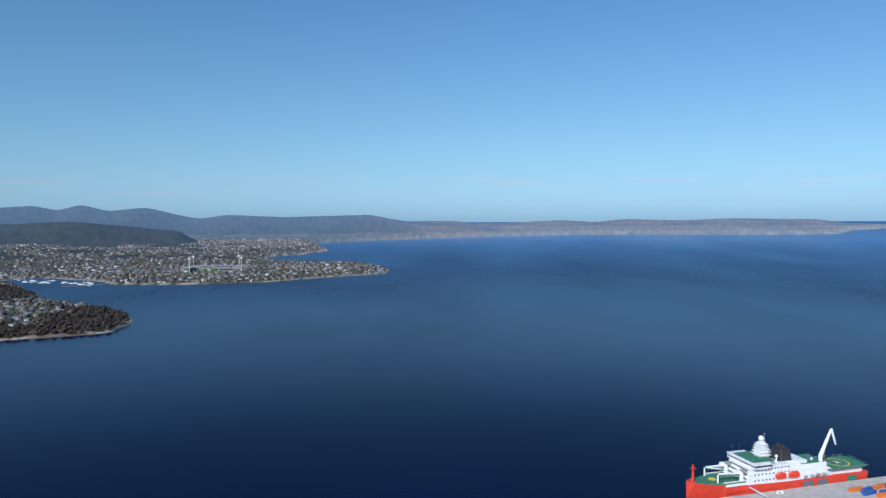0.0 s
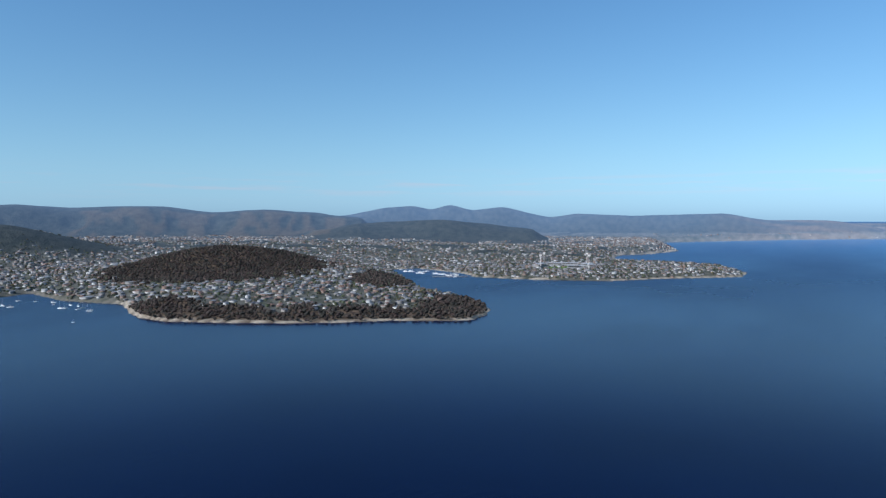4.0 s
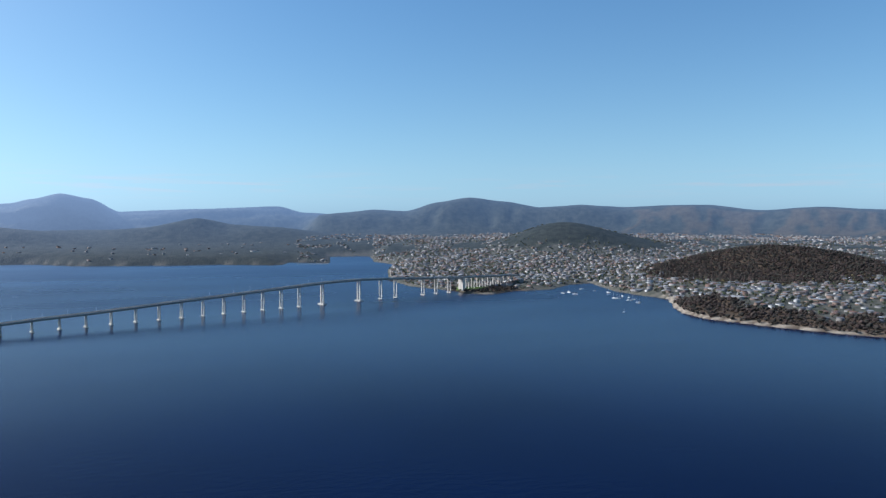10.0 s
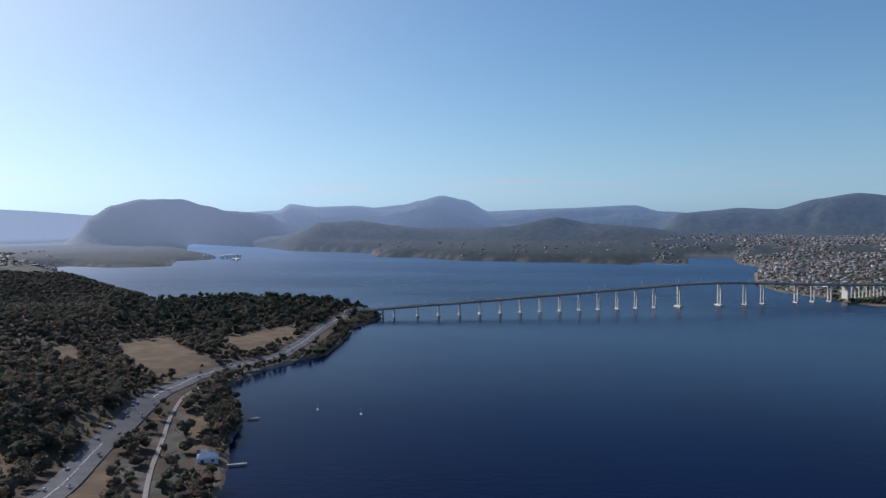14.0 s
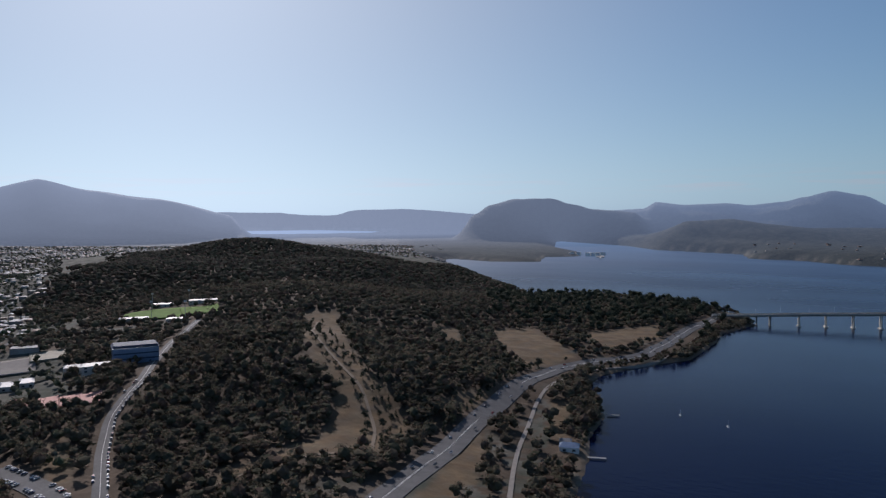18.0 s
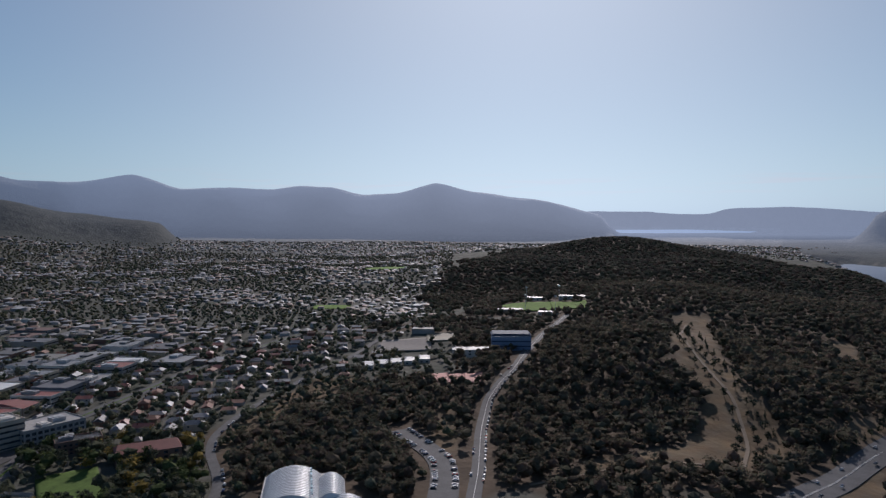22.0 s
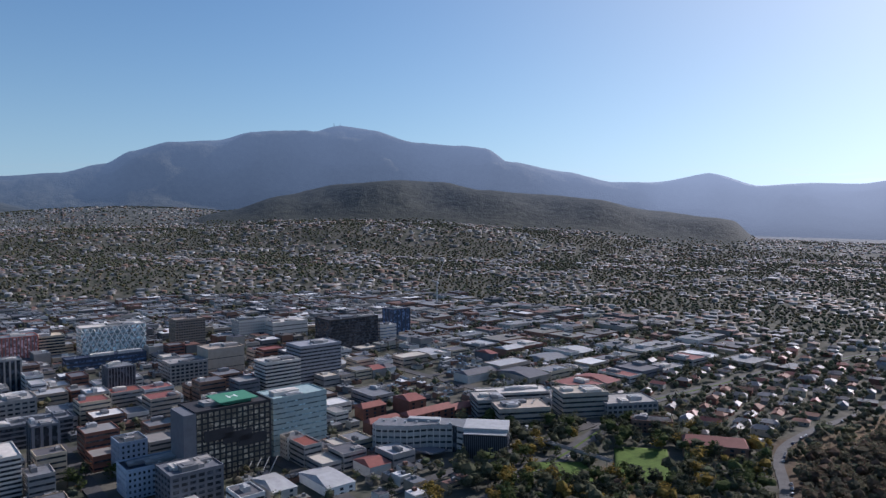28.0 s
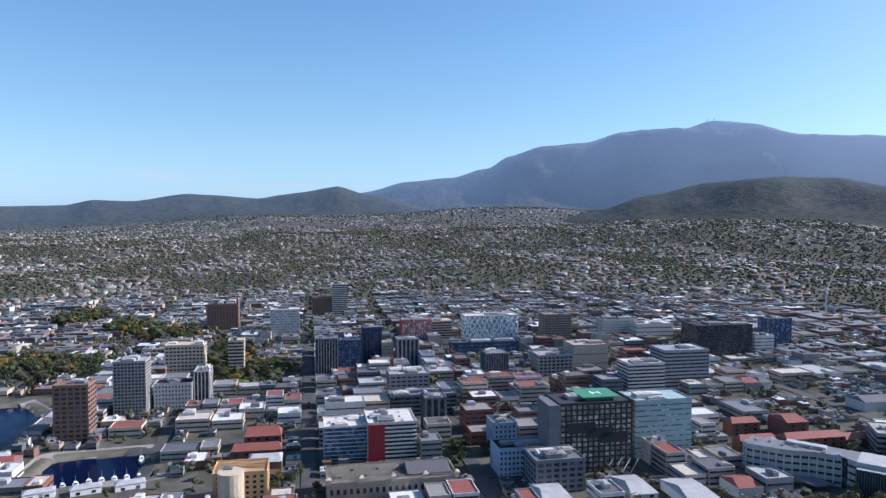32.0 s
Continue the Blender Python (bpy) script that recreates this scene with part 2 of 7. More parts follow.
# Spot heights: yaw, distance, metres above the river.
SPOTS_TOWN = [(240, 450, 5), (225, 450, 6), (210, 500, 10), (195, 480, 14), (240, 700, 8), (225, 700, 13), (210, 800, 18), (195, 800, 20),
              (180, 600, 18), (180, 900, 22), (170, 700, 20), (240, 1200, 22), (225, 1200, 28), (210, 1300, 32), (195, 1300, 32),
              (180, 1400, 30), (240, 2000, 66), (225, 2000, 85), (210, 2000, 80), (195, 2000, 60), (180, 2200, 45), (165, 1500, 30),
              (165, 2500, 40), (250, 1500, 34), (262, 1000, 14), (262, 2000, 60)]
SPOTS_TOWN_HILLS = [(255, 2800, 110), (240, 3000, 140), (225, 3000, 160), (210, 2900, 185), (202, 2900, 180), (195, 3000, 140), (180, 3300, 90), (165, 4000, 60),
                    (158, 6000, 25), (150, 5000, 18), (141, 7500, 6), (135, 6500, 6), (147, 8000, 10), (262, 3200, 120), (240, 4200, 200), (225, 4400, 260)]
SPOTS_DOMAIN = [(150, 500, 22), (140, 500, 26), (130, 500, 20), (125, 560, 11), (120, 700, 9), (150, 800, 46), (140, 800, 72), (132, 750, 50),
                (127, 800, 22), (120, 900, 16), (155, 1000, 45), (148, 1150, 52), (140, 1200, 88), (130, 1200, 55), (120, 1100, 20),
                (112, 1150, 11), (106, 1300, 9), (160, 800, 28), (160, 1300, 30), (143, 2200, 150), (150, 1700, 98), (135, 1700, 105),
                (128, 1600, 34), (124, 1700, 8), (136, 2300, 100), (130, 2400, 22), (150, 2400, 90), (157, 2300, 40), (143, 3000, 50)]
SPOTS_EAST = [(70, 1990, 8), (60, 2100, 12), (55, 2100, 20), (50, 1900, 25), (45, 1800, 30), (38, 1750, 28), (30, 1750, 18),
              (25, 1600, 9), (40, 1500, 14), (30, 1450, 9), (36, 2500, 20), (30, 2900, 5), (60, 3000, 25), (70, 3000, 30), (80, 3600, 30),
              (20, 3000, 12), (10, 2700, 12), (30, 4000, 60), (20, 4500, 40), (40, 4200, 70), (50, 4500, 80), (60, 4500, 90),
              (70, 4500, 80), (80, 5000, 80), (90, 4500, 50), (0, 9000, 50), (-15, 11000, 60), (100, 4800, 60), (118, 3500, 14), (122, 5000, 20)]
SPOTS = np.array(SPOTS_TOWN + SPOTS_TOWN_HILLS + SPOTS_DOMAIN + SPOTS_EAST, float)
# Rounded hills: yaw, distance, height above their foot, half-widths across and along the line of sight.
HILLS = [(46, 2700, 72, 280, 260), (40.5, 2750, 25, 200, 220), (61.5, 3750, 110, 260, 420), (57, 3700, 45, 260, 380)]
# Ranges: distance, half-width, and the summits and saddles of the crest as yaw and angle of elevation.
RANGES = {
    "wellington": (8300, 3000, [(184, 0.6), (190, 2.4), (195.2, 4.1), (197.5, 5.6), (199.4, 5.85), (203, 6.02), (207.6, 7.29), (209.2, 7.5), (211.2, 6.92), (216, 6.87),
                                (218.6, 6.1), (221.9, 5.9), (224.6, 5.1), (226.2, 4.1), (229.1, 3.35), (232.8, 3.03), (236, 2.2), (241, 1.0)]),
    "collins": (9000, 2600, [(143, 0.0), (150, 1.5), (154.4, 2.05), (157.6, 2.8), (160.8, 1.96), (163.4, 1.85), (165.9, 2.45), (168.2, 2.55),
                             (170.5, 2.23), (173.6, 2.41), (177, 2.3), (180.3, 3.35), (184, 2.78), (187.6, 2.7), (191.2, 3.5), (195.2, 4.2), (198, 3.0)]),
    "nelson": (5400, 1300, [(230, 0.6), (236, 2.0), (238.3, 2.67), (241, 2.2), (244.5, 1.65), (247.3, 1.85), (249.5, 1.99), (253.5, 1.37),
                            (256.2, 1.42), (258, 1.02), (262, 0.89), (270, 0.8)]),
    "upper_valley": (13500, 1500, [(122, 0.2), (131, 0.8), (134.3, 0.73), (139, 0.47), (147, 0.5), (152, 0.3)]),
    "quoin": (6800, 1000, [(111, 0.1), (115.8, 0.77), (117.3, 1.19), (119.1, 1.67), (122, 1.63), (124, 1.14), (125.2, 0.4), (127, -0.6)]),
    "direction": (9000, 2400, [(76, 0.2), (81.8, 0.63), (83.6, 1.09), (89.6, 0.85), (95.1, 0.62), (96.9, 1.56), (98.8, 1.92), (100.6, 1.51), (101.9, 1.19),
                               (104.2, 0.97), (105.9, 1.14), (108.9, 1.05), (111, 1.3), (111.9, 0.78), (116, 0.6)]),
    "meehan": (6800, 1700, [(33, 0.1), (36.4, 0.37), (38.3, 0.65), (42.4, 0.89), (46.1, 0.67), (49.8, 1.14), (52.9, 1.13), (56, 1.0), (59.4, 1.21),
                            (62.7, 1.02), (65.4, 1.5), (68.4, 1.87), (71.1, 1.51), (73.6, 0.78), (76.3, 0.91), (78.5, 0.65), (82, 0.3)]),
    "rokeby": (8800, 1300, [(-5, -0.7), (-0.7, -0.09), (3, -0.08), (6.2, 0.44), (10.7, 0.36), (12.6, 0.3), (17, 0.5), (19.2, 0.25), (23.1, 1.06),
                            (25.4, 0.85), (27.3, 1.24), (28.8, 0.9), (30.5, 1.19), (32.3, 1.05), (36, 0.4), (39, 0.0)]),
    "south_arm": (13500, 2000, [(-37, -0.45), (-30, -0.24), (-28.3, -0.05), (-21.8, 0.02), (-18.6, -0.1), (-14.3, 0.0), (-12.1, -0.22), (-9.4, -0.07),
                                (-4.4, -0.3), (0, -0.28), (5, -0.3)]),
    "risdon": (5200, 600, [(78, -1.2), (84.1, -0.55), (87.3, -0.31), (89.6, 0.15), (93.7, -0.62), (96.5, -0.74), (100.2, -0.73), (102.8, -0.48),
                           (105.5, -0.02), (108.9, -0.23), (113, -1.1), (116, -1.8)]),
    "low_ridge": (5200, 700, [(19, -1.0), (21.7, -0.6), (25.2, -0.2), (27.9, 0.07), (32.3, -0.1), (34.6, -0.23), (37.3, -0.69), (40, -1.2)]),
    "knocklofty": (3700, 650, [(177, -0.6), (180, 0.0), (184.6, 0.58), (188.9, 1.5), (193.4, 1.98), (198, 2.37), (201.2, 3.06), (204.9, 3.24),
                               (209.5, 2.9), (213.9, 1.96), (217.4, 0.83), (221, 0.2)]),
}


# Where each range lifts off from the country before it.
STARTS = {"wellington": 4400, "collins": 5600, "nelson": 3900, "upper_valley": 11500, "quoin": 5300, "direction": 5600, "meehan": 4700,
          "rokeby": 6600, "south_arm": 11000, "risdon": 4000, "low_ridge": 4300, "knocklofty": 2700}


FOLDS = {"wellington": 0.05, "knocklofty": 0.03, "meehan": 0.22, "collins": 0.05}


def rough(x, y, size, octaves=4, seed=0.0):
    """Soft hummocks out of crossed waves, about -1 to 1."""
    out, amp, total = 0.0, 1.0, 0.0
    rng = np.random.RandomState(7 + int(seed))
    for o in range(octaves):
        for _ in range(4):
            a, ph = rng.rand() * math.tau, rng.rand() * math.tau
            k = math.tau / (size / 2 ** o) * (0.7 + 0.6 * rng.rand())
            out = out + amp * np.sin((x * np.cos(a) + y * np.sin(a)) * k + ph + 1.3 * np.sin((y * np.cos(a) - x * np.sin(a)) * k * 0.6 + ph * 2))
            total += amp * 0.6
        amp *= 0.5
    return out / total


def soft_interp(v, xs, ys):
    xs, ys = np.array(xs), np.array(ys)
    i = np.clip(np.searchsorted(xs, v) - 1, 0, len(xs) - 2)
    t = np.clip((v - xs[i]) / (xs[i + 1] - xs[i]), 0, 1)
    s = t * t * (3 - 2 * t)
    return ys[i] + (ys[i + 1] - ys[i]) * (0.5 * t + 0.5 * s)


def land(x, y):
    """Height of the ground, and how much of it belongs to the wooded ranges (0 to 1)."""
    shape = np.shape(x)
    x, y = np.ravel(np.asarray(x, float)), np.ravel(np.asarray(y, float))
    d = np.hypot(x, y)
    yaw = np.degrees(np.arctan2(-x, y)) % 360
    yaw = np.where(yaw > 290, yaw - 360, yaw)
    sx, sy = at(SPOTS[:, 0], SPOTS[:, 1])
    num, den = np.zeros_like(x), np.zeros_like(x)
    for px, py, pz, pd in zip(sx, sy, SPOTS[:, 2], SPOTS[:, 1]):
        w = 1.0 / ((x - px) ** 2 + (y - py) ** 2 + (0.10 * pd) ** 2) ** 2
        num += w * pz
        den += w
    z = num / den
    for a, r, h, wa, wd in HILLS:
        hx, hy = at(a, r)
        ux, uy = at(a, 1.0)
        rd, ra = (x - hx) * ux + (y - hy) * uy, (x - hx) * -uy + (y - hy) * ux
        z = z + h * np.exp(-((rd / wd) ** 2 + (ra / wa) ** 2))
    wood = np.zeros_like(x)
    s = inland(x, y)
    for i, (range_name, (r, w, crest)) in enumerate(RANGES.items()):
        crest = [tuple(float(v) for v in trued(*c)) for c in crest]
        e = soft_interp(yaw, [c[0] for c in crest], [c[1] for c in crest])
        ends = np.clip(np.minimum(yaw - crest[0][0], crest[-1][0] - yaw) / 1.5, 0, 1)
        far = r * (1 + 0.02 * np.sin(yaw * 0.7 + i))
        top = HEIGHT + far * np.tan(np.radians(e))
        u = (d - far) / w
        spur = 1 + 0.16 * rough(yaw * 60, d, 700, 3, i) * np.clip(np.abs(u) * 1.4, 0, 1)
        side = np.exp(-(np.abs(u * spur) ** 1.7))
        near = np.clip((d - STARTS[range_name]) / (0.75 * (r - STARTS[range_name])), 0, 1)
        side = side * near * near * (3 - 2 * near) * np.clip(s / (0.07 * r), 0, 1)
        zr = (top - z) * side * ends
        zr = zr * (1 + 0.55 * rough(yaw * 90, d * 0.45, 900, 4, i + 40) * side * (1 - side))
        folds = 1 - 2 * np.abs(rough(yaw * 70 + 0.012 * d, d * 0.10, 330, 3, i + 60))
        zr = zr * (1 + FOLDS.get(range_name, 0.08) * folds * np.clip(6 * side * (1 - side) ** 2, 0, 1) * (u < 0))
        zr = zr + 0.004 * r * np.tan(radians(1.5)) * rough(yaw * 55, d * 0.3, 300, 3, i + 20) * side
        take = zr > 0
        wood = np.where(take, np.maximum(wood, np.clip(zr / 45, 0, 1)), wood)
        z = np.where(take, z + zr, z)
    z = z + rough(x, y, 500, 3, 3) * np.clip(d / 900, 0.6, 3)
    ramp = np.clip(s / 110, 0, 1)
    z = np.where(s > 0, 1.6 + np.maximum(z - 1.6, 0.5) * ramp ** 0.7, np.maximum(-4 - 0.004 * d, s * 0.2 - 0.6))
    return z.reshape(shape), wood.reshape(shape), s.reshape(shape)


# Woods and open grass: yaw, distance, half-widths across and along the line of sight.
WOODS = [(46.5, 2450, 300, 330), (41.2, 2580, 170, 230), (50.5, 2480, 140, 200), (61.5, 3650, 300, 330), (57, 3650, 260, 260), (33, 2150, 90, 250), (28, 1500, 60, 110),
         (70, 1960, 70, 60), (66, 1960, 110, 50),
         (140, 750, 210, 330), (145, 560, 130, 130), (131, 1000, 190, 420), (143, 2100, 430, 800), (133, 1650, 330, 450),
         (124, 1350, 190, 270), (119, 1230, 130, 130), (151, 1500, 190, 330), (137, 1250, 280, 420), (126, 2000, 150, 250), (157, 620, 85, 120), (160, 500, 80, 80),
         (150.5, 640, 38, 120), (147, 1000, 110, 90), (113, 1480, 120, 200), (112, 1310, 95, 120), (107.6, 1430, 60, 110), (117.5, 1180, 90, 70), (121.5, 870, 26, 40), (117.5, 930, 30, 30), (125.5, 760, 40, 60), (171, 560, 45, 110),
         (153.8, 905, 45, 60), (156.5, 1010, 75, 60), (150.9, 1000, 26, 80), (161, 690, 60, 36), (153, 1130, 50, 60), (165.5, 560, 60, 70), (163.4, 655, 30, 50), (145, 1330, 120, 80), (160.5, 1010, 60, 30)]
GRASS = [(185, 500, 40, 40)]


# Open fields of dry grass between the trees, by their corners.
FIELDS = [[(138.9, 1060), (136.4, 1072), (135.6, 813), (134.1, 722), (131.8, 661), (130.6, 621), (130.8, 582), (133.3, 537), (138.3, 524), (142.4, 495),
           (145.9, 481), (146.1, 516), (141.9, 531), (138.3, 560), (136.9, 613), (136.5, 665), (138.3, 726), (139.4, 798)],
          [(123.9, 1107), (120.6, 1145), (118.4, 1029), (117.2, 967), (118.4, 930), (120.7, 879), (122.4, 906), (123.6, 999)],
          [(116.3, 1154), (113.0, 1236), (110.6, 1300), (110.4, 1175), (112.6, 1065), (114.8, 1011), (115.9, 1047)],
          [(128.3, 1055), (126.7, 1063), (126.4, 985), (127.7, 968)], [(126.1, 706), (123.7, 742), (124.1, 704), (125.8, 659), (127.6, 648), (127.8, 668)],
          [(119.1, 759), (117.4, 739), (117.7, 666), (118.3, 616), (119.1, 632)], [(157.8, 632), (156.0, 635), (155.8, 527), (157.9, 528)],
          [(167.4, 768), (163.8, 767), (164.7, 712), (167.4, 684), (170.0, 619), (173.0, 587), (173.9, 524), (174.3, 557), (173.8, 613), (170.9, 699)],
          [(127.7, 567), (124.8, 603), (124.6, 523), (126.7, 452), (130.5, 443), (128.6, 482)]]


def fields(x, y):
    """About 1 well inside the open fields, below nought outside."""
    best = np.full(np.shape(x), -9.0)
    for corners in FIELDS:
        poly = np.array([at(a, d) for a, d in corners])
        edge, inside = np.full(np.shape(x), 1e9), np.zeros(np.shape(x), bool)
        for (x0, y0), (x1, y1) in zip(poly, np.roll(poly, -1, 0)):
            dx, dy = x1 - x0, y1 - y0
            t = np.clip(((x - x0) * dx + (y - y0) * dy) / (dx * dx + dy * dy + 1e-9), 0, 1)
            edge = np.minimum(edge, np.hypot(x - x0 - t * dx, y - y0 - t * dy))
            cross = (y0 > y) != (y1 > y)
            inside ^= cross & (x < (x1 - x0) * (y - y0) / (y1 - y0 + 1e-12) + x0)
        best = np.maximum(best, np.where(inside, edge, -edge) / 25 + 0.2 * rough(x, y, 40, 2, 12))
    return best


def grassy(x, y):
    return np.maximum(patch(x, y, GRASS), fields(x, y))


def patch(x, y, patches):
    """Above nought inside any of the patches."""
    best = np.full(np.shape(x), -9.0)
    wob = 0.25 * rough(x, y, 90, 3, 9)
    for a, r, wa, wd in patches:
        hx, hy = at(a, r)
        ux, uy = at(a, 1.0)
        rd, ra = (x - hx) * ux + (y - hy) * uy, (x - hx) * -uy + (y - hy) * ux
        best = np.maximum(best, 1 - np.hypot(rd / wd, ra / wa) + wob)
    return best


def wooded(x, y, wood, shore):
    yaw = np.degrees(np.arctan2(-x, y)) % 360
    d = np.hypot(x, y)
    strip = (yaw > 23) & (yaw < 53) & (d < 1720) & (shore < 110 + 40 * rough(x, y, 160, 2, 5))
    bank = (yaw > 100) & (yaw < 119) & (d < 1500) & (shore < 34) & (rough(x, y, 60, 2, 41) > -0.5)
    verge = (yaw > 104) & (yaw < 127) & (d > 430) & (d < 1500) & (shore < 130) & (rough(x, y, 55, 3, 43) > -0.12)
    slope = (yaw > 117) & (yaw < 135) & (d > 560) & (d < 1150) & (shore > 90)
    tip = (yaw > 104) & (yaw < 120) & (d > 1000) & (d < 1700) & (rough(x, y, 70, 2, 44) > -0.6)
    bank = bank | verge | slope | tip
    bank = bank | ((yaw > 112) & (yaw < 130) & (d > 3100) & (rough(x, y, 420, 3, 47) > -0.6))
    bank = bank | ((yaw > 76) & (yaw < 128) & (d > 3100) & (rough(x, y, 420, 3, 47) > -0.15)) | ((yaw > 15) & (yaw < 76) & (d > 3400) & (rough(x, y, 420, 3, 48) > 0.25))
    w = np.maximum(patch(x, y, WOODS), np.where(strip | bank, 0.4, -1))
    w = np.maximum(w, (wood - 0.25 + 0.12 * rough(x, y, 260, 3, 8)) * 1.5)
    g = grassy(x, y)
    return np.where(g > 0, -g, w)


def mesh_of(name, co, quads, mats, smooth=True):
    me = bpy.data.meshes.new(name)
    me.vertices.add(len(co))
    me.vertices.foreach_set("co", np.asarray(co, np.float32).ravel())
    quads = np.asarray(quads, np.int32)
    k = quads.shape[1]
    me.loops.add(quads.size)
    me.loops.foreach_set("vertex_index", quads.ravel())
    me.polygons.add(len(quads))
    me.polygons.foreach_set("loop_start", np.arange(0, quads.size, k, dtype=np.int32))
    me.polygons.foreach_set("use_smooth", np.full(len(quads), smooth))
    for m in mats:
        me.materials.append(m)
    me.update(calc_edges=True)
    return me


def polar(name, yaws, dists, z=None):
    A, D = np.meshgrid(yaws, dists)
    x, y = plain(A, D)
    return A, D, x, y


def grid_quads(rows, cols):
    i = np.arange(rows * cols).reshape(rows, cols)
    return np.stack([i[:-1, :-1], i[:-1, 1:], i[1:, 1:], i[1:, :-1]], -1).reshape(-1, 4)


def ground_material(wood0, wood1):
    m = bpy.data.materials.new("ground_cover")
    m.use_nodes = True
    n, l = m.node_tree.nodes, m.node_tree.links
    b = n["Principled BSDF"]
    b.inputs["Roughness"].default_value, b.inputs["Specular IOR Level"].default_value = 0.9, 0.1
    geo = n.new("ShaderNodeNewGeometry")

    def mottle(scale, c0, c1, lo=0.35, hi=0.65):
        t = n.new("ShaderNodeTexNoise")
        t.inputs["Scale"].default_value, t.inputs["Detail"].default_value = scale, 6
        l.new(geo.outputs["Position"], t.inputs["Vector"])
        r = n.new("ShaderNodeValToRGB")
        r.color_ramp.elements[0].position, r.color_ramp.elements[1].position = lo, hi
        r.color_ramp.elements[0].color, r.color_ramp.elements[1].color = (*c0, 1), (*c1, 1)
        l.new(t.outputs[0], r.inputs[0])
        return r.outputs[0], t.outputs[0]

    def blend(f, a, c):
        x = n.new("ShaderNodeMix")
        x.data_type = "RGBA"
        l.new(f, x.inputs["Factor"])
        l.new(a, x.inputs["A"])
        l.new(c, x.inputs["B"])
        return x.outputs["Result"]

    def read(name):
        a = n.new("ShaderNodeAttribute")
        a.attribute_name = name
        return a.outputs["Fac"]

    town, _ = mottle(0.035, (0.048, 0.054, 0.040), (0.11, 0.105, 0.090))
    forest, relief = mottle(0.03, wood0, wood1)
    dry, _ = mottle(0.04, (0.105, 0.066, 0.036), (0.165, 0.112, 0.062))
    sand, _ = mottle(0.1, (0.25, 0.21, 0.16), (0.38, 0.33, 0.26))
    col = blend(read("forest"), town, forest)
    col = blend(read("grass"), col, dry)
    col = blend(read("sand"), col, sand)
    l.new(col, b.inputs["Base Color"])
    bp = n.new("ShaderNodeBump")
    bp.inputs["Strength"].default_value, bp.inputs["Distance"].default_value = 0.8, 6.0
    l.new(relief, bp.inputs["Height"])
    l.new(bp.outputs[0], b.inputs["Normal"])
    return m


def water_material():
    """Deep estuary water: it mirrors the sky at a slant, the more the flatter one looks, through ripples and wind lanes."""
    m = bpy.data.materials.new("river_water")
    m.use_nodes = True
    n, l = m.node_tree.nodes, m.node_tree.links
    b = n["Principled BSDF"]
    b.inputs["Specular IOR Level"].default_value = 0.5
    geo = n.new("ShaderNodeNewGeometry")

    def lanes(scale, stretch, turn, detail):
        mp = n.new("ShaderNodeMapping")
        mp.inputs["Rotation"].default_value, mp.inputs["Scale"].default_value = (0, 0, turn), (scale, scale / stretch, scale)
        l.new(geo.outputs["Position"], mp.inputs["Vector"])
        t = n.new("ShaderNodeTexNoise")
        t.inputs["Scale"].default_value, t.inputs["Detail"].default_value = 1.0, detail
        l.new(mp.outputs[0], t.inputs["Vector"])
        return t.outputs[0]

    def span(v, lo, hi, a, c):
        r = n.new("ShaderNodeMapRange")
        for i, k in enumerate((lo, hi, a, c)):
            r.inputs[i + 1].default_value = k
        l.new(v, r.inputs[0])
        return r.outputs[0]
    wind = lanes(0.0022, 2.6, 0.9, 5)
    # haze and sheen of the far water, painted as emission
    haze_glow = n.new("ShaderNodeAttribute")
    haze_glow.attribute_name = "haze_glow"
    l.new(haze_glow.outputs["Color"], b.inputs["Emission Color"])
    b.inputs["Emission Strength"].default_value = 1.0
    far_sheen, lie = n.new("ShaderNodeAttribute"), n.new("ShaderNodeAttribute")
    far_sheen.attribute_name, lie.attribute_name = "far_sheen", "lie"
    l.new(span(far_sheen.outputs["Fac"], 0.0, 1.0, 1.10, 1.75), b.inputs["IOR"])
    both = n.new("ShaderNodeMath")
    l.new(span(wind, 0.34, 0.66, 0.08, 0.20), both.inputs[0])
    l.new(span(far_sheen.outputs["Fac"], 0.0, 1.0, 0.0, 0.2), both.inputs[1])
    l.new(both.outputs[0], b.inputs["Roughness"])
    r = n.new("ShaderNodeValToRGB")
    r.color_ramp.elements[0].position, r.color_ramp.elements[1].position = 0.35, 0.7
    r.color_ramp.elements[0].color, r.color_ramp.elements[1].color = (*DEEP[0], 1), (*DEEP[1], 1)
    l.new(lanes(0.0035, 1.0, 0.0, 3), r.inputs[0])
    l.new(r.outputs[0], b.inputs["Base Color"])
    last = lie.outputs["Vector"]
    for scale, dist, stretch in ((0.16, 0.26, 2.2), (0.6, 0.08, 1.5)):
        bp = n.new("ShaderNodeBump")
        bp.inputs["Distance"].default_value = dist
        l.new(span(wind, 0.3, 0.7, 0.65, 1.0), bp.inputs["Strength"])
        l.new(lanes(scale, stretch, 0.6, 4), bp.inputs["Height"])
        l.new(last, bp.inputs["Normal"])
        last = bp.outputs[0]
    l.new(last, b.inputs["Normal"])
    return m


DEEP = ((0.0014, 0.0056, 0.026), (0.0019, 0.0078, 0.035))
GROUND, WATER = ground_material((0.060, 0.045, 0.032), (0.100, 0.072, 0.050)), water_material()


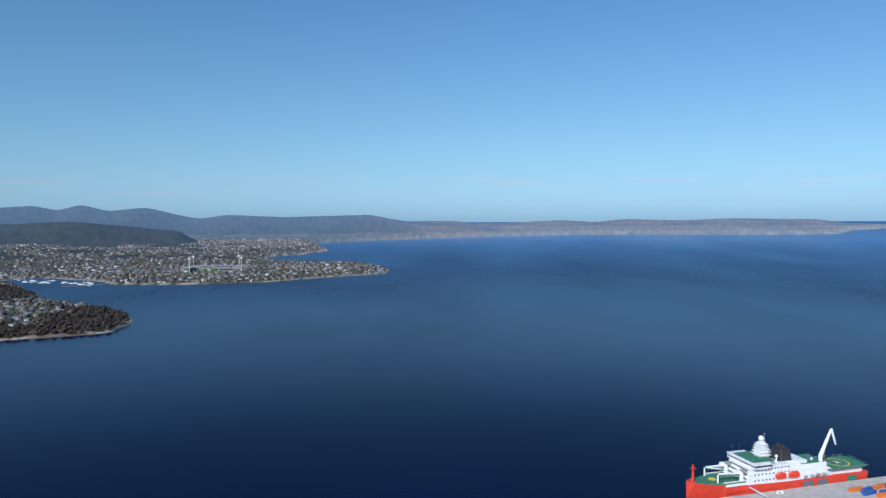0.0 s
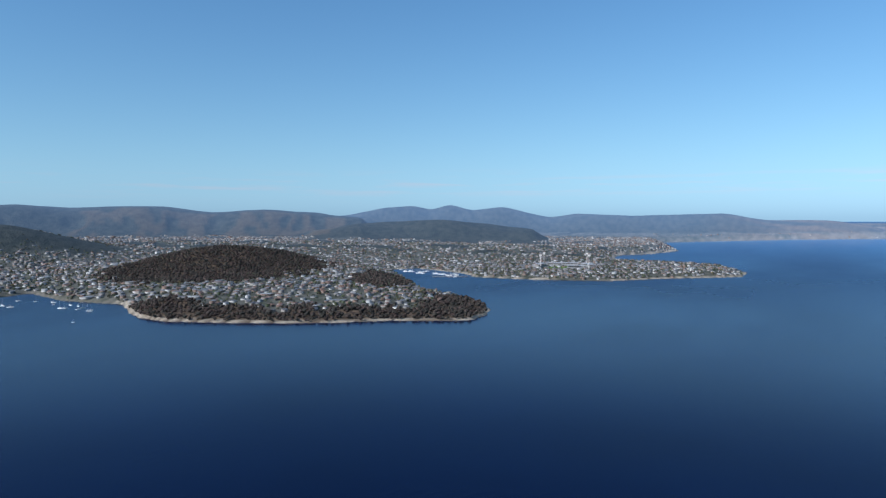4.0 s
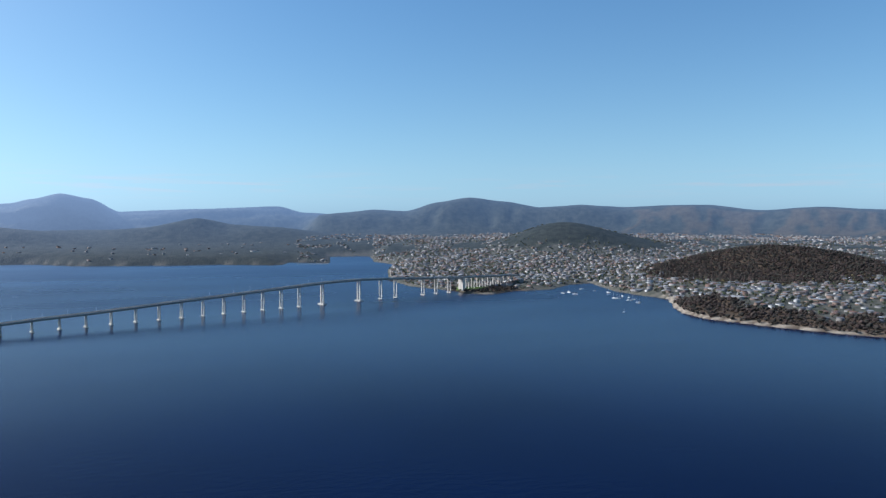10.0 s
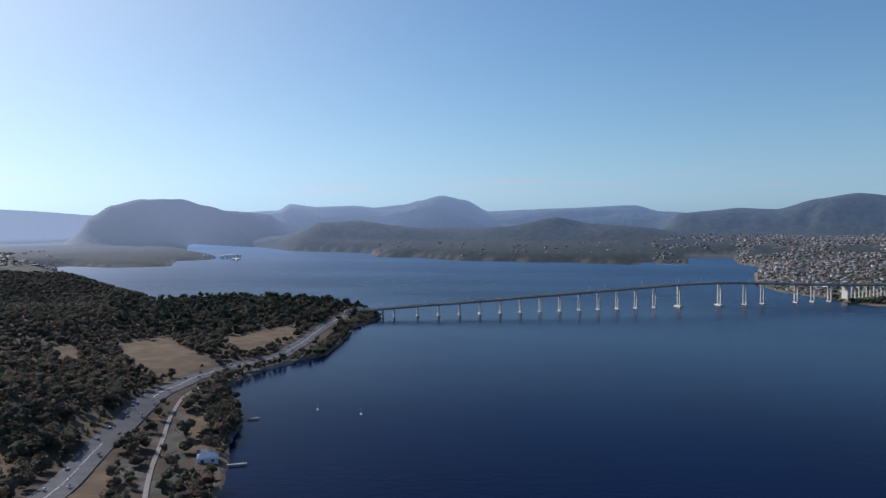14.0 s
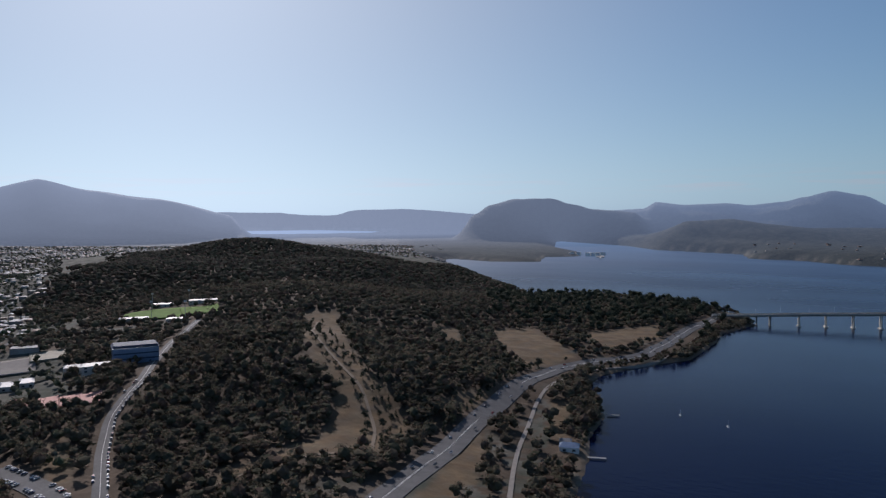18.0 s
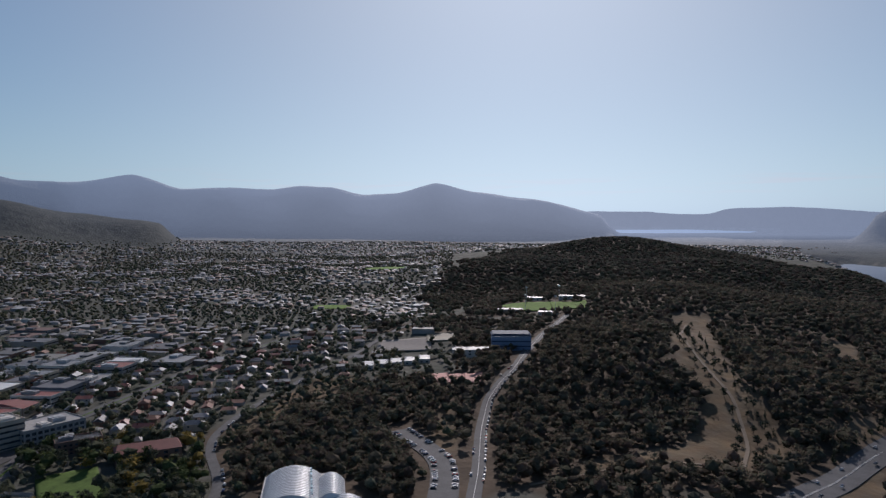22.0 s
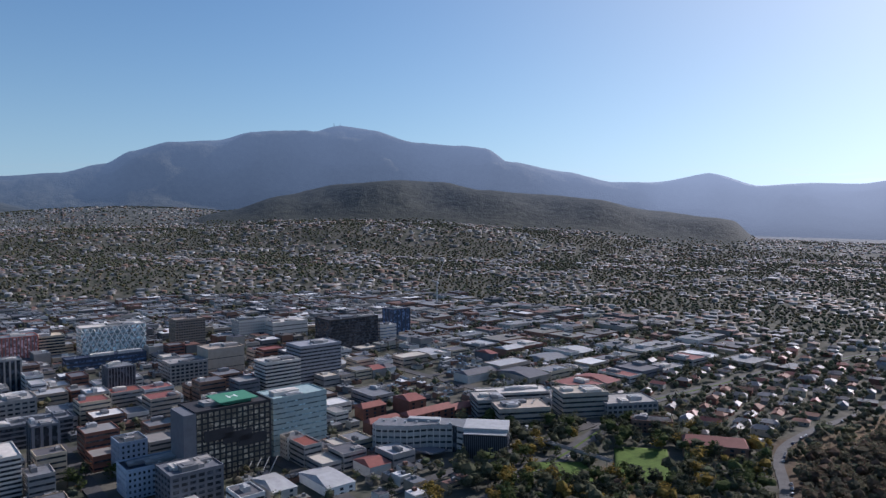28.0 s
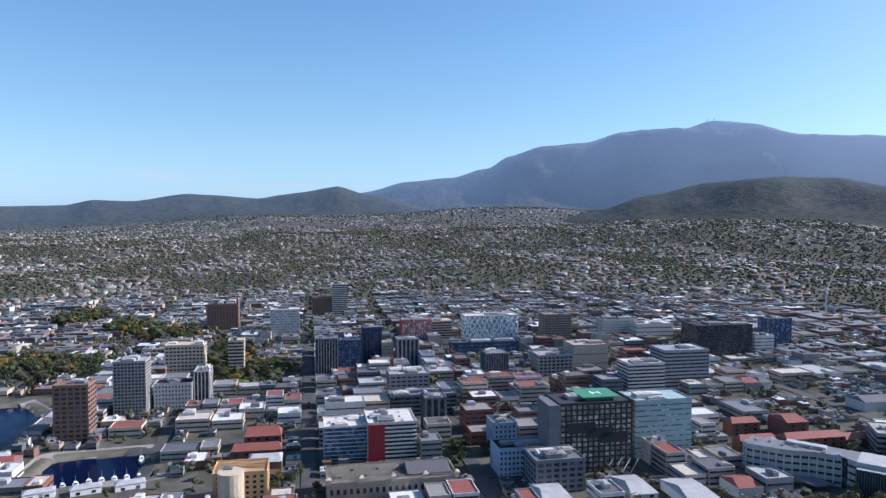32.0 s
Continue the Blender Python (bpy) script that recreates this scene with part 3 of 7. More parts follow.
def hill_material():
    """Wooded ranges miles away, behind all the rest, paled by haze painted as emission."""
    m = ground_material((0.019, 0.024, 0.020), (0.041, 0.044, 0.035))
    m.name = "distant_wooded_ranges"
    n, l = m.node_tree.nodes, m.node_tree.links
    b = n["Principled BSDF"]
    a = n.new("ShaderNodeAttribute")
    a.attribute_name = "haze_glow"
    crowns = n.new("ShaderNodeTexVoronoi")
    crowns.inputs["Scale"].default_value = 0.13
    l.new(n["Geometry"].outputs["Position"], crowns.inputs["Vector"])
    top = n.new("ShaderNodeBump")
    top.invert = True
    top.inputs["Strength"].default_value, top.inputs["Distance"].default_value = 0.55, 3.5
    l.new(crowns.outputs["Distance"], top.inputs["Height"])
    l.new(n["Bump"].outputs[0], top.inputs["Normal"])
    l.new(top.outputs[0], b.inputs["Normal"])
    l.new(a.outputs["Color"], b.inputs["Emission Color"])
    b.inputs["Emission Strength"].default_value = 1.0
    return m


def build_ground(name, dists, mat, label):
    yaws = np.arange(-70, 290.01, 0.3)
    A, D, x, y = polar("ground", yaws, dists)
    z, wood, shore = land(x, y)
    w = np.clip(wooded(x, y, wood, shore) * 5 + 0.5, 0, 1)
    w = np.maximum(w, 0.9 * ((A > 76) & (A < 131) & (D > 3000)))
    g = np.clip(grassy(x, y) * 4 + 0.5, 0, 1) * (0.75 + 0.25 * rough(x, y, 30, 3, 61))
    spurs = (1 - 2 * np.abs(rough(A * 70 + 0.012 * D, D * 0.10, 330, 3, 66))) * ((A > 36) & (A < 56) & (D > 4700) & (D < 6300))
    g = np.maximum(g, np.clip(spurs * 1.6 - 0.75, 0, 0.3))
    g = np.maximum(g, 0.5 * np.clip((8 - A) / 6, 0, 1) * (D > 6500) * np.clip(0.6 + rough(A * 60, D, 500, 3, 71), 0, 1))
    beach = ((A > 12) & (A < 53) & (D < 4600)) | (A < 12)
    s = np.clip((10 + D * 0.003 - shore) / 10, 0, 1) * (shore > -2) * np.where(beach, 1.0, 0.25) * np.where(D > 4600, 0.25, 1.0)
    co = np.stack(drawn_in(x, y, z), -1).reshape(-1, 3)
    ob = new(name, mesh_of(name, co, grid_quads(*x.shape)[:, ::-1], [mat]))
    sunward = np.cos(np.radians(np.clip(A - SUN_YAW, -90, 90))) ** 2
    # painted haze: emission grows with distance, whiter and stronger towards the sun
    haze_glow = np.clip((D - 2500) / 5900, 0, 1) ** 1.2 * (HAZE_GLOW + HAZE_GLOW_SUN * sunward)
    tone = haze_glow[..., None] * (np.array([0.26, 0.43, 0.72]) * (1 - sunward[..., None]) + np.array([0.40, 0.495, 0.66]) * sunward[..., None])
    hue = ob.data.attributes.new("haze_glow", "FLOAT_COLOR", "POINT")
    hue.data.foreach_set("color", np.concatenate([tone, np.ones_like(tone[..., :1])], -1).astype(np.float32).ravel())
    for key, v in (("forest", w), ("grass", g), ("sand", s)):
        a = ob.data.attributes.new(key, "FLOAT", "POINT")
        a.data.foreach_set("value", v.ravel().astype(np.float32))
    tagged(ob, label, "ground", kind="structure")


def build_water(name, dists, mat, label):
    A, D, x, y = polar("water", np.arange(-60, 300.01, 1.5), dists)
    co = np.stack(drawn_in(x, y, np.zeros_like(x)), -1).reshape(-1, 3)
    ob = tagged(new(name, mesh_of(name, co, grid_quads(*x.shape)[:, ::-1], [mat])), label, "water", kind="structure")
    # far off one sees the near sides of the waves, which lean towards the eye
    rise = np.clip(np.degrees(np.arctan2(np.gradient(co[:, 2].reshape(x.shape)[:, 0]), np.gradient(np.hypot(co[:, 0], co[:, 1]).reshape(x.shape)[:, 0]))), 0, 15)
    way = np.clip((dists - 500) / 2300, 0, 1)
    lean = np.radians(np.maximum(rise, 6.5 * way * way * (3 - 2 * way)))[:, None] + 0 * A
    lie = np.stack([np.sin(np.radians(A)) * np.sin(lean), -np.cos(np.radians(A)) * np.sin(lean), np.cos(lean)], -1)
    ob.data.attributes.new("lie", "FLOAT_VECTOR", "POINT").data.foreach_set("vector", lie.astype(np.float32).ravel())
    # miles off, emission pales the water: painted haze, as on the ranges, and sheen
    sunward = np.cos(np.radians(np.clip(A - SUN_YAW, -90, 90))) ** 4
    haze_glow = np.clip((D - 2200) / 5000, 0, 1) * (0.42 + 0.6 * sunward)
    tone = haze_glow[..., None] * (np.array([0.10, 0.28, 0.56]) * (1 - sunward[..., None]) + np.array([0.36, 0.48, 0.66]) * sunward[..., None])
    hue = ob.data.attributes.new("haze_glow", "FLOAT_COLOR", "POINT")
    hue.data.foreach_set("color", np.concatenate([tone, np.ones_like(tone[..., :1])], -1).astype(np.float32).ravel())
    # mirroring and roughness raised with distance, so far water takes more sky sheen
    ob.data.attributes.new("far_sheen", "FLOAT", "POINT").data.foreach_set("value", np.clip((D - 700) / 2600, 0, 1).astype(np.float32).ravel())


HAZE_GLOW, HAZE_GLOW_SUN = 0.27, 0.40
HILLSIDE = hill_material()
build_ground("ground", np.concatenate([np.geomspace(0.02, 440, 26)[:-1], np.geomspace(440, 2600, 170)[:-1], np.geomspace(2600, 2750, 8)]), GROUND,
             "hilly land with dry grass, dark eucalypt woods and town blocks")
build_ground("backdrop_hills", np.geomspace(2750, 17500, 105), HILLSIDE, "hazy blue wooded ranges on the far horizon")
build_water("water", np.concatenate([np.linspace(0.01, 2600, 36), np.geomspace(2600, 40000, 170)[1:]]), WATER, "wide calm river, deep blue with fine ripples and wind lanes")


# ---- builders ----
def heights(x, y):
    return land(np.atleast_1d(x), np.atleast_1d(y))[0]


def free(x, y, pad=0.0):
    ok = np.ones(len(x), bool)
    for a, b, r in TAKEN:
        ok &= (x - a) ** 2 + (y - b) ** 2 > (r + pad) ** 2
    return ok


def from_boxes(name, specs, mats=(), tapers=()):
    """One mesh of boxes: centre x, centre y, foot z, size x, size y, size z, and perhaps a taper of the top."""
    vs, fs = [], []
    for s in specs:
        cx, cy, z0, sx, sy, sz = s[:6]
        k = s[6] if len(s) > 6 else 1.0
        n = len(vs)
        for w, z in ((1.0, z0), (k, z0 + sz)):
            vs += [(cx - sx / 2 * w, cy - sy / 2 * w, z), (cx + sx / 2 * w, cy - sy / 2 * w, z), (cx + sx / 2 * w, cy + sy / 2 * w, z), (cx - sx / 2 * w, cy + sy / 2 * w, z)]
        fs += [tuple(n + i for i in f) for f in ((3, 2, 1, 0), (4, 5, 6, 7), (0, 1, 5, 4), (1, 2, 6, 5), (2, 3, 7, 6), (3, 0, 4, 7))]
    me = bpy.data.meshes.new(name)
    me.from_pydata(vs, [], fs)
    for m in mats:
        me.materials.append(m)
    return me


def tube(name, p0, p1, r0, r1, mat, sides=8):
    """A tapered rod between two points."""
    p0, p1 = Vector(p0), Vector(p1)
    q = (p1 - p0).to_track_quat("Z", "Y")
    vs, fs = [], []
    for p, r in ((p0, r0), (p1, r1)):
        for i in range(sides):
            a = math.tau * i / sides
            vs.append(p + q @ Vector((math.cos(a) * r, math.sin(a) * r, 0)))
    for i in range(sides):
        j = (i + 1) % sides
        fs.append((i, j, sides + j, sides + i))
    fs += [tuple(range(sides))[::-1], tuple(range(sides, 2 * sides))]
    me = bpy.data.meshes.new(name)
    me.from_pydata(vs, [], fs)
    me.materials.append(mat)
    return me


def ball(name, r, mat, sub=2, flat=1.0):
    bm = bmesh.new()
    bmesh.ops.create_icosphere(bm, subdivisions=sub, radius=r)
    for v in bm.verts:
        v.co.z *= flat
    for f in bm.faces:
        f.smooth = True
    me = bpy.data.meshes.new(name)
    bm.to_mesh(me)
    bm.free()
    me.materials.append(mat)
    return me


def prism(name, outline, z0, z1, mat):
    """An upright solid on an outline of (x, y)."""
    n = len(outline)
    vs = [(x, y, z0) for x, y in outline] + [(x, y, z1) for x, y in outline]
    fs = [tuple(range(n))[::-1], tuple(range(n, 2 * n))] + [(i, (i + 1) % n, n + (i + 1) % n, n + i) for i in range(n)]
    me = bpy.data.meshes.new(name)
    me.from_pydata(vs, [], fs)
    me.materials.append(mat)
    return me


def part(name, me, parent, label="", at_=(0, 0, 0), turn=0.0):
    """Links a mesh as a part of a thing; meshes may be shared between alike parts."""
    ob = new(name, me)
    ob.parent = parent
    ob.location = at_
    ob.rotation_euler = (0, 0, turn)
    if label:
        ob["label"] = label
    return ob


def thing(name, x, y, z, turn, label, category, group=""):
    ob = new(name)
    ob.empty_display_size = 1
    ob.matrix_basis = pose(x, y, z, 0, 0, turn)
    return tagged(ob, label, category, group)


def take(x, y, turn, w, depth, pad=3.0):
    """Keeps the footprint of a thing (front centre, width, depth) clear of others."""
    a = radians(turn)
    ux, uy = -math.sin(a), math.cos(a)
    r = min(w, depth) / 2
    n = max(1, int(round(max(w, depth) / max(r, 4))))
    for i in range(n):
        f = (i + 0.5) / n
        if w >= depth:
            p, q = (f - 0.5) * max(w - 2 * r, 0) * n / max(n - 1, 1) if n > 1 else 0, depth / 2
        else:
            p, q = 0, r + (f * n - 0.5) / max(n - 1, 1) * (depth - 2 * r) if n > 1 else depth / 2
        TAKEN.append((x + uy * p + ux * q, y - ux * p + uy * q, r * 1.1 + pad))


TAKEN = []
GRID_TURN = 241.0


def glass(name, colour, rough=0.18):
    """Panes: each a little lighter or darker, with blinds and rooms behind."""
    m = material(name, colour, rough, vary=0.25, size=5, spec=0.6)
    n, l = m.node_tree.nodes, m.node_tree.links
    b = n["Principled BSDF"]
    old = b.inputs["Base Color"].links[0].from_socket
    cell = n.new("ShaderNodeTexVoronoi")
    cell.inputs["Scale"].default_value = 0.38
    geo = n.new("ShaderNodeNewGeometry")
    l.new(geo.outputs["Position"], cell.inputs["Vector"])
    r = n.new("ShaderNodeMapRange")
    r.inputs[1].default_value, r.inputs[2].default_value, r.inputs[3].default_value, r.inputs[4].default_value = 0.45, 1.0, 0.7, 3.2
    l.new(cell.outputs["Color"], r.inputs[0])
    mx = n.new("ShaderNodeVectorMath")
    mx.operation = "SCALE"
    l.new(old, mx.inputs[0])
    l.new(r.outputs[0], mx.inputs["Scale"])
    l.new(mx.outputs[0], b.inputs["Base Color"])
    return m


def paint(name, c, rough=0.75, vary=0.1, size=4):
    return material(name, c, rough, vary=vary, size=size, spec=0.25)


DARK_GLASS = glass("dark_window_glass", (0.03, 0.035, 0.045))
BLUE_GLASS = glass("blue_window_glass", (0.06, 0.10, 0.17))
PALE_GLASS = glass("pale_green_glass", (0.28, 0.36, 0.38))
BROWN_BRICK = paint("brown_brick", (0.20, 0.12, 0.09))
RED_BRICK = paint("red_brick", (0.18, 0.08, 0.06))
CREAM = paint("cream_render", (0.46, 0.385, 0.29))
BEIGE = paint("beige_panels", (0.36, 0.305, 0.255))
GREY = paint("grey_concrete_panels", (0.27, 0.262, 0.255))
PALE = paint("off_white_panels", (0.50, 0.475, 0.44))
SLATE = paint("slate_grey_cladding", (0.12, 0.13, 0.15))
BLACK = paint("black_cladding", (0.035, 0.035, 0.04))
NAVY = paint("navy_cladding", (0.04, 0.055, 0.09))
BLUE_WALL = paint("light_blue_wall", (0.33, 0.42, 0.52))
RED_PAINT = paint("red_panels", (0.26, 0.03, 0.035))
ORANGE_RED = paint("ship_red", (0.62, 0.055, 0.03), 0.45)
GREEN_DECK = paint("green_deck_paint", (0.05, 0.17, 0.10))
HELI_GREEN = paint("green_helipad", (0.05, 0.20, 0.13))
YELLOW = paint("yellow_paint", (0.62, 0.48, 0.08))
ROOF_GREY = material("grey_metal_roof", (0.15, 0.155, 0.165), 0.55, vary=0.2, size=4, spec=0.4)
ROOF_PALE = material("pale_roof_sheet", (0.34, 0.345, 0.35), 0.52, vary=0.15, size=5, spec=0.4)
ROOF_DARK = material("dark_roof_felt", (0.10, 0.10, 0.11), 0.6, vary=0.15, size=4)
ROOF_TAN = paint("tan_gravel_roof", (0.27, 0.24, 0.18))
ROOF_RED = paint("red_tin_roof", (0.21, 0.075, 0.062), 0.55)
ROOF_BLUE = material("blue_grey_metal_roof", (0.16, 0.22, 0.32), 0.4, vary=0.1, size=4)
COURT = paint("pink_tennis_court", (0.46, 0.22, 0.18))
OVAL = material("mown_green_turf", (0.10, 0.17, 0.03), 0.9, vary=0.15, size=12, spec=0.1)
PARK_GRASS = material("green_park_grass", (0.075, 0.12, 0.03), 0.9, vary=0.25, size=9, spec=0.1)
TYRE = paint("black_rubber", (0.02, 0.02, 0.02), 0.8)
METAL = material("galvanised_steel", (0.5, 0.5, 0.5), 0.4, metal=0.7)
rnd = random.Random(5)


def roof_on(parent, w, depth, h, mat, plant=2, wall=None, seed=1, vents=True):
    r = random.Random(seed)
    t = 0.5
    part("roof", from_boxes("roof", [(0, depth / 2, h - 0.4, w - 0.1, depth - 0.1, 0.4)], [mat]), parent)
    part("parapet", from_boxes("parapet", [(0, t / 2, h, w, t, 0.9), (0, depth - t / 2, h, w, t, 0.9), (-w / 2 + t / 2, depth / 2, h, t, depth - 2 * t, 0.9),
                                           (w / 2 - t / 2, depth / 2, h, t, depth - 2 * t, 0.9)], [wall or mat]), parent)
    for i in range(plant):
        a, b, c = r.uniform(0.15, 0.4) * w, r.uniform(0.2, 0.45) * depth, r.uniform(1.6, 3.6)
        p, q = r.uniform(-0.5, 0.5) * (w - a - 2), 1 + r.random() * (depth - b - 2) + b / 2
        part("plant_room", from_boxes("plant_room", [(p, q, h, a, b, c), (p, q, h + c, a * 0.6, b * 0.6, 0.5)], [r.choice([GREY, ROOF_PALE, PALE, ROOF_GREY])]), parent)
        if not vents:
            continue
        x, y = r.uniform(-0.42, 0.42) * w, r.uniform(0.1, 0.9) * depth
        part("roof_vent", from_boxes("roof_vent", [(x, y, h, 1.4, 1.4, 1.1), (x, y, h + 1.1, 1.8, 1.8, 0.25)], [METAL]), parent)


def tower(x, y, z, w, h, depth, label, style="bands", wall=GREY, pane=DARK_GLASS, roof=ROOF_GREY, storey=3.6, bay=4.0, plant=2, turn=GRID_TURN, band=0.42, cat="building", group="city buildings", name="office_building", top=True):
    """An office block: a glass core with a slab edge at each storey and upright piers."""
    b = thing(name, x, y, z, turn, label, cat, group)
    take(x, y, turn, w, depth)
    inset = 0.35
    part("glazing", from_boxes("glazing", [(0, depth / 2, -6, w - 2 * inset, depth - 2 * inset, h + 5.6)], [pane]), b)
    part("plinth", from_boxes("plinth", [(0, depth / 2, -6, w, depth, 6.6)], [wall]), b)
    n = max(1, int(round(h / storey)))
    hs = h / n
    if style in ("bands", "grid"):
        me = from_boxes("spandrel", [(0, depth / 2, 0, w, depth, hs * band)], [wall])
        for i in range(1, n + 1):
            part("spandrel", me, b, at_=(0, 0, i * hs - hs * band + (0.02 if i == n else 0)))
    if style in ("grid", "ribs", "punched"):
        pw = bay * (0.5 if style == "punched" else 0.28)
        nx, ny = max(1, int(round(w / bay))), max(1, int(round(depth / bay)))
        if style == "punched":
            me = from_boxes("spandrel", [(0, depth / 2, 0, w - 0.1, depth - 0.1, hs * 0.5)], [wall])
            for i in range(1, n + 1):
                part("spandrel", me, b, at_=(0, 0, i * hs - hs * 0.5))
        me = from_boxes("pier", [(0, 0, 0, pw, 0.5, h)], [wall])
        for i in range(nx + 1):
            u = -w / 2 + pw / 2 + (w - pw) * i / nx
            part("pier", me, b, at_=(u, 0.2, 0))
            part("pier", me, b, at_=(u, depth - 0.2, 0))
        for i in range(1, ny):
            v = depth * i / ny
            part("pier", me, b, at_=(-w / 2 + 0.2, v, 0), turn=math.pi / 2)
            part("pier", me, b, at_=(w / 2 - 0.2, v, 0), turn=math.pi / 2)
    if top:
        roof_on(b, w, depth, h, roof, plant, wall, int(abs(x * 7 + y)))
    return b


def gable(name, w, depth, z, rise, mat, eave=0.5, hip=0.0):
    """A pitched roof solid, ridge along x."""
    a, d = w / 2 + eave, depth / 2 + eave
    vs = [(-a, -d, z), (a, -d, z), (a, d, z), (-a, d, z), (-a + hip, 0, z + rise), (a - hip, 0, z + rise)]
    fs = [(3, 2, 1, 0), (0, 1, 5, 4), (2, 3, 4, 5), (1, 2, 5), (3, 0, 4)]
    me = bpy.data.meshes.new(name)
    me.from_pydata(vs, [], fs)
    me.materials.append(mat)
    return me


def hall(x, y, z, w, h, depth, label, wall=RED_BRICK, roof=ROOF_RED, rise=4.0, turn=GRID_TURN, hip=3.0, name="hall", windows=True):
    """A low building with a pitched roof."""
    b = thing(name, x, y, z, turn, label, "building", "city buildings")
    take(x, y, turn, w, depth)
    part("wall", from_boxes("wall", [(0, depth / 2, -5, w, depth, h + 5)], [wall]), b)
    part("roof", gable("roof", w, depth, h, rise, roof, hip=hip), b, at_=(0, depth / 2, 0))
    if windows:
        me = from_boxes("window", [(0, 0, 0, 2.6, 0.16, 1.7), (0, -0.06, -0.18, 2.9, 0.2, 0.15)], [DARK_GLASS])
        for k in range(max(1, int(h // 3.4))):
            for i in range(max(2, int(w // 7))):
                part("window", me, b, at_=(-w / 2 + (i + 0.5) * w / max(2, int(w // 7)), -0.04, 1.0 + k * 3.4))
    return b


def lump(seed, flat=0.85, rim=0.25):
    """One rough ball of foliage of radius 1, as vertices and triangles."""
    bm = bmesh.new()
    bmesh.ops.create_icosphere(bm, subdivisions=1, radius=1)
    r = random.Random(seed)
    for v in bm.verts:
        v.co *= 1 + r.uniform(-rim, rim)
        v.co.z *= flat
    co = np.array([v.co[:] for v in bm.verts])
    tri = np.array([[v.index for v in f.verts] for f in bm.faces])
    bm.free()
    return co, tri


def sector(x, y, y0, y1, d0, d1):
    d = np.hypot(x, y)
    yaw = np.degrees(np.arctan2(-x, y)) % 360
    yaw = np.where(yaw > 290, yaw - 360, yaw)
    return (yaw > y0) & (yaw < y1) & (d > d0) & (d < d1)


def reach(x, y, z):
    """Where a thing of the far country stands in the drawn-in world, and its scale."""
    X, Y, Z = drawn_in(np.float64(x), np.float64(y), np.float64(z))
    return float(X), float(Y), float(Z), float(np.hypot(X, Y) / np.hypot(x, y))


def along(points, step):
    """Places every step metres along a line of (yaw, distance) points, or of Vectors: x, y and heading."""
    xy = np.array([p[:2] if isinstance(p, Vector) else at(*p) for p in points])
    seg = np.hypot(*np.diff(xy, axis=0).T)
    run = np.concatenate([[0], np.cumsum(seg)])
    s = np.arange(0, run[-1], step)
    x, y = np.interp(s, run, xy[:, 0]), np.interp(s, run, xy[:, 1])
    for _ in range(6):
        x[1:-1], y[1:-1] = (x[:-2] + 2 * x[1:-1] + x[2:]) / 4, (y[:-2] + 2 * y[1:-1] + y[2:]) / 4
    dx, dy = np.gradient(x), np.gradient(y)
    n = np.hypot(dx, dy) + 1e-9
    return x, y, dx / n, dy / n


def strip(name, points, width, mat, lift=0.6, offset=0.0, step=8.0, parent=None, label="", cat="road", thick=1.5, kind="structure"):
    """A road or path laid on the ground, with a kerb-high edge."""
    x, y, dx, dy = along(points, step)
    tilt = {}
    for f in (-0.5, 0.5):
        o = offset + f * width
        e = land(x + dy * o, y - dx * o)[0]
        tilt[f] = np.maximum(np.convolve(np.pad(e, 3, mode="edge"), np.ones(7) / 7, mode="valid"), e) + lift
    cols = []
    for f, dz in ((-0.5, -thick), (-0.5, 0), (0.5, 0), (0.5, -thick)):
        o = offset + f * width
        cols.append(np.stack([x + dy * o, y - dx * o, tilt[f] + dz], -1))
    co = np.stack(cols, 1).reshape(-1, 3)
    ob = new(name, mesh_of(name, co, grid_quads(len(x), 4), [mat]))
    for p in ob.data.polygons:
        p.use_smooth = False
    if parent:
        ob.parent = parent
    else:
        tagged(ob, label, cat, kind=kind)
    TRACKS.append((x, y, width / 2 + abs(offset) + 3))
    return ob


TRACKS = []


def off_road(x, y, pad=0.0):
    ok = np.ones(np.shape(x), bool)
    for rx, ry, r in TRACKS:
        for a, b in zip(rx[::2], ry[::2]):
            near = np.abs(x - a) < r + pad + 9
            if near.any():
                ok &= ~(near & ((x - a) ** 2 + (y - b) ** 2 < (r + pad + 5) ** 2))
    return ok


EARTH = paint("worn_earth_track", (0.16, 0.125, 0.09), 0.9)
ROAD_LINE = paint("road_line_paint", (0.6, 0.6, 0.58))
GRAVEL = paint("pale_gravel", (0.22, 0.20, 0.18), 0.9)
WORN_ASPHALT = material("worn_pale_asphalt", (0.085, 0.085, 0.088), 0.8, vary=0.15, size=9, fine=0.05, spec=0.15)
HIGHWAY = [(137, 380), (132.6, 445), (128.6, 525), (126.3, 600), (124.3, 664), (122.3, 748), (120.6, 821), (118.4, 898), (116.0, 946), (113.5, 979), (111.8, 1014), (110.2, 1106), (108.3, 1297), (107.0, 1386),
           (106.0, 1478), (104.6, 1530)]
PATH = [(122.6, 440), (122.1, 532), (121.7, 580), (121.0, 634), (120.3, 722), (119.4, 789), (117.9, 858), (115.6, 920), (112.8, 958), (110.6, 1000), (108.8, 1092), (107.4, 1269), (106.2, 1360)]
DOMAIN_ROAD = [(155, 400), (154.2, 482), (154.0, 574), (153.4, 647), (152.2, 694), (151.2, 727), (150.4, 801), (149.0, 928), (147.6, 1029), (147, 1080)]
GLEBE_ROAD = [(178, 400), (174.7, 483), (174.8, 516), (175.4, 562), (175.1, 605), (173.4, 653), (170.8, 716), (167.8, 790), (164.7, 855), (161.9, 957), (159.2, 1039), (157.5, 1123)]
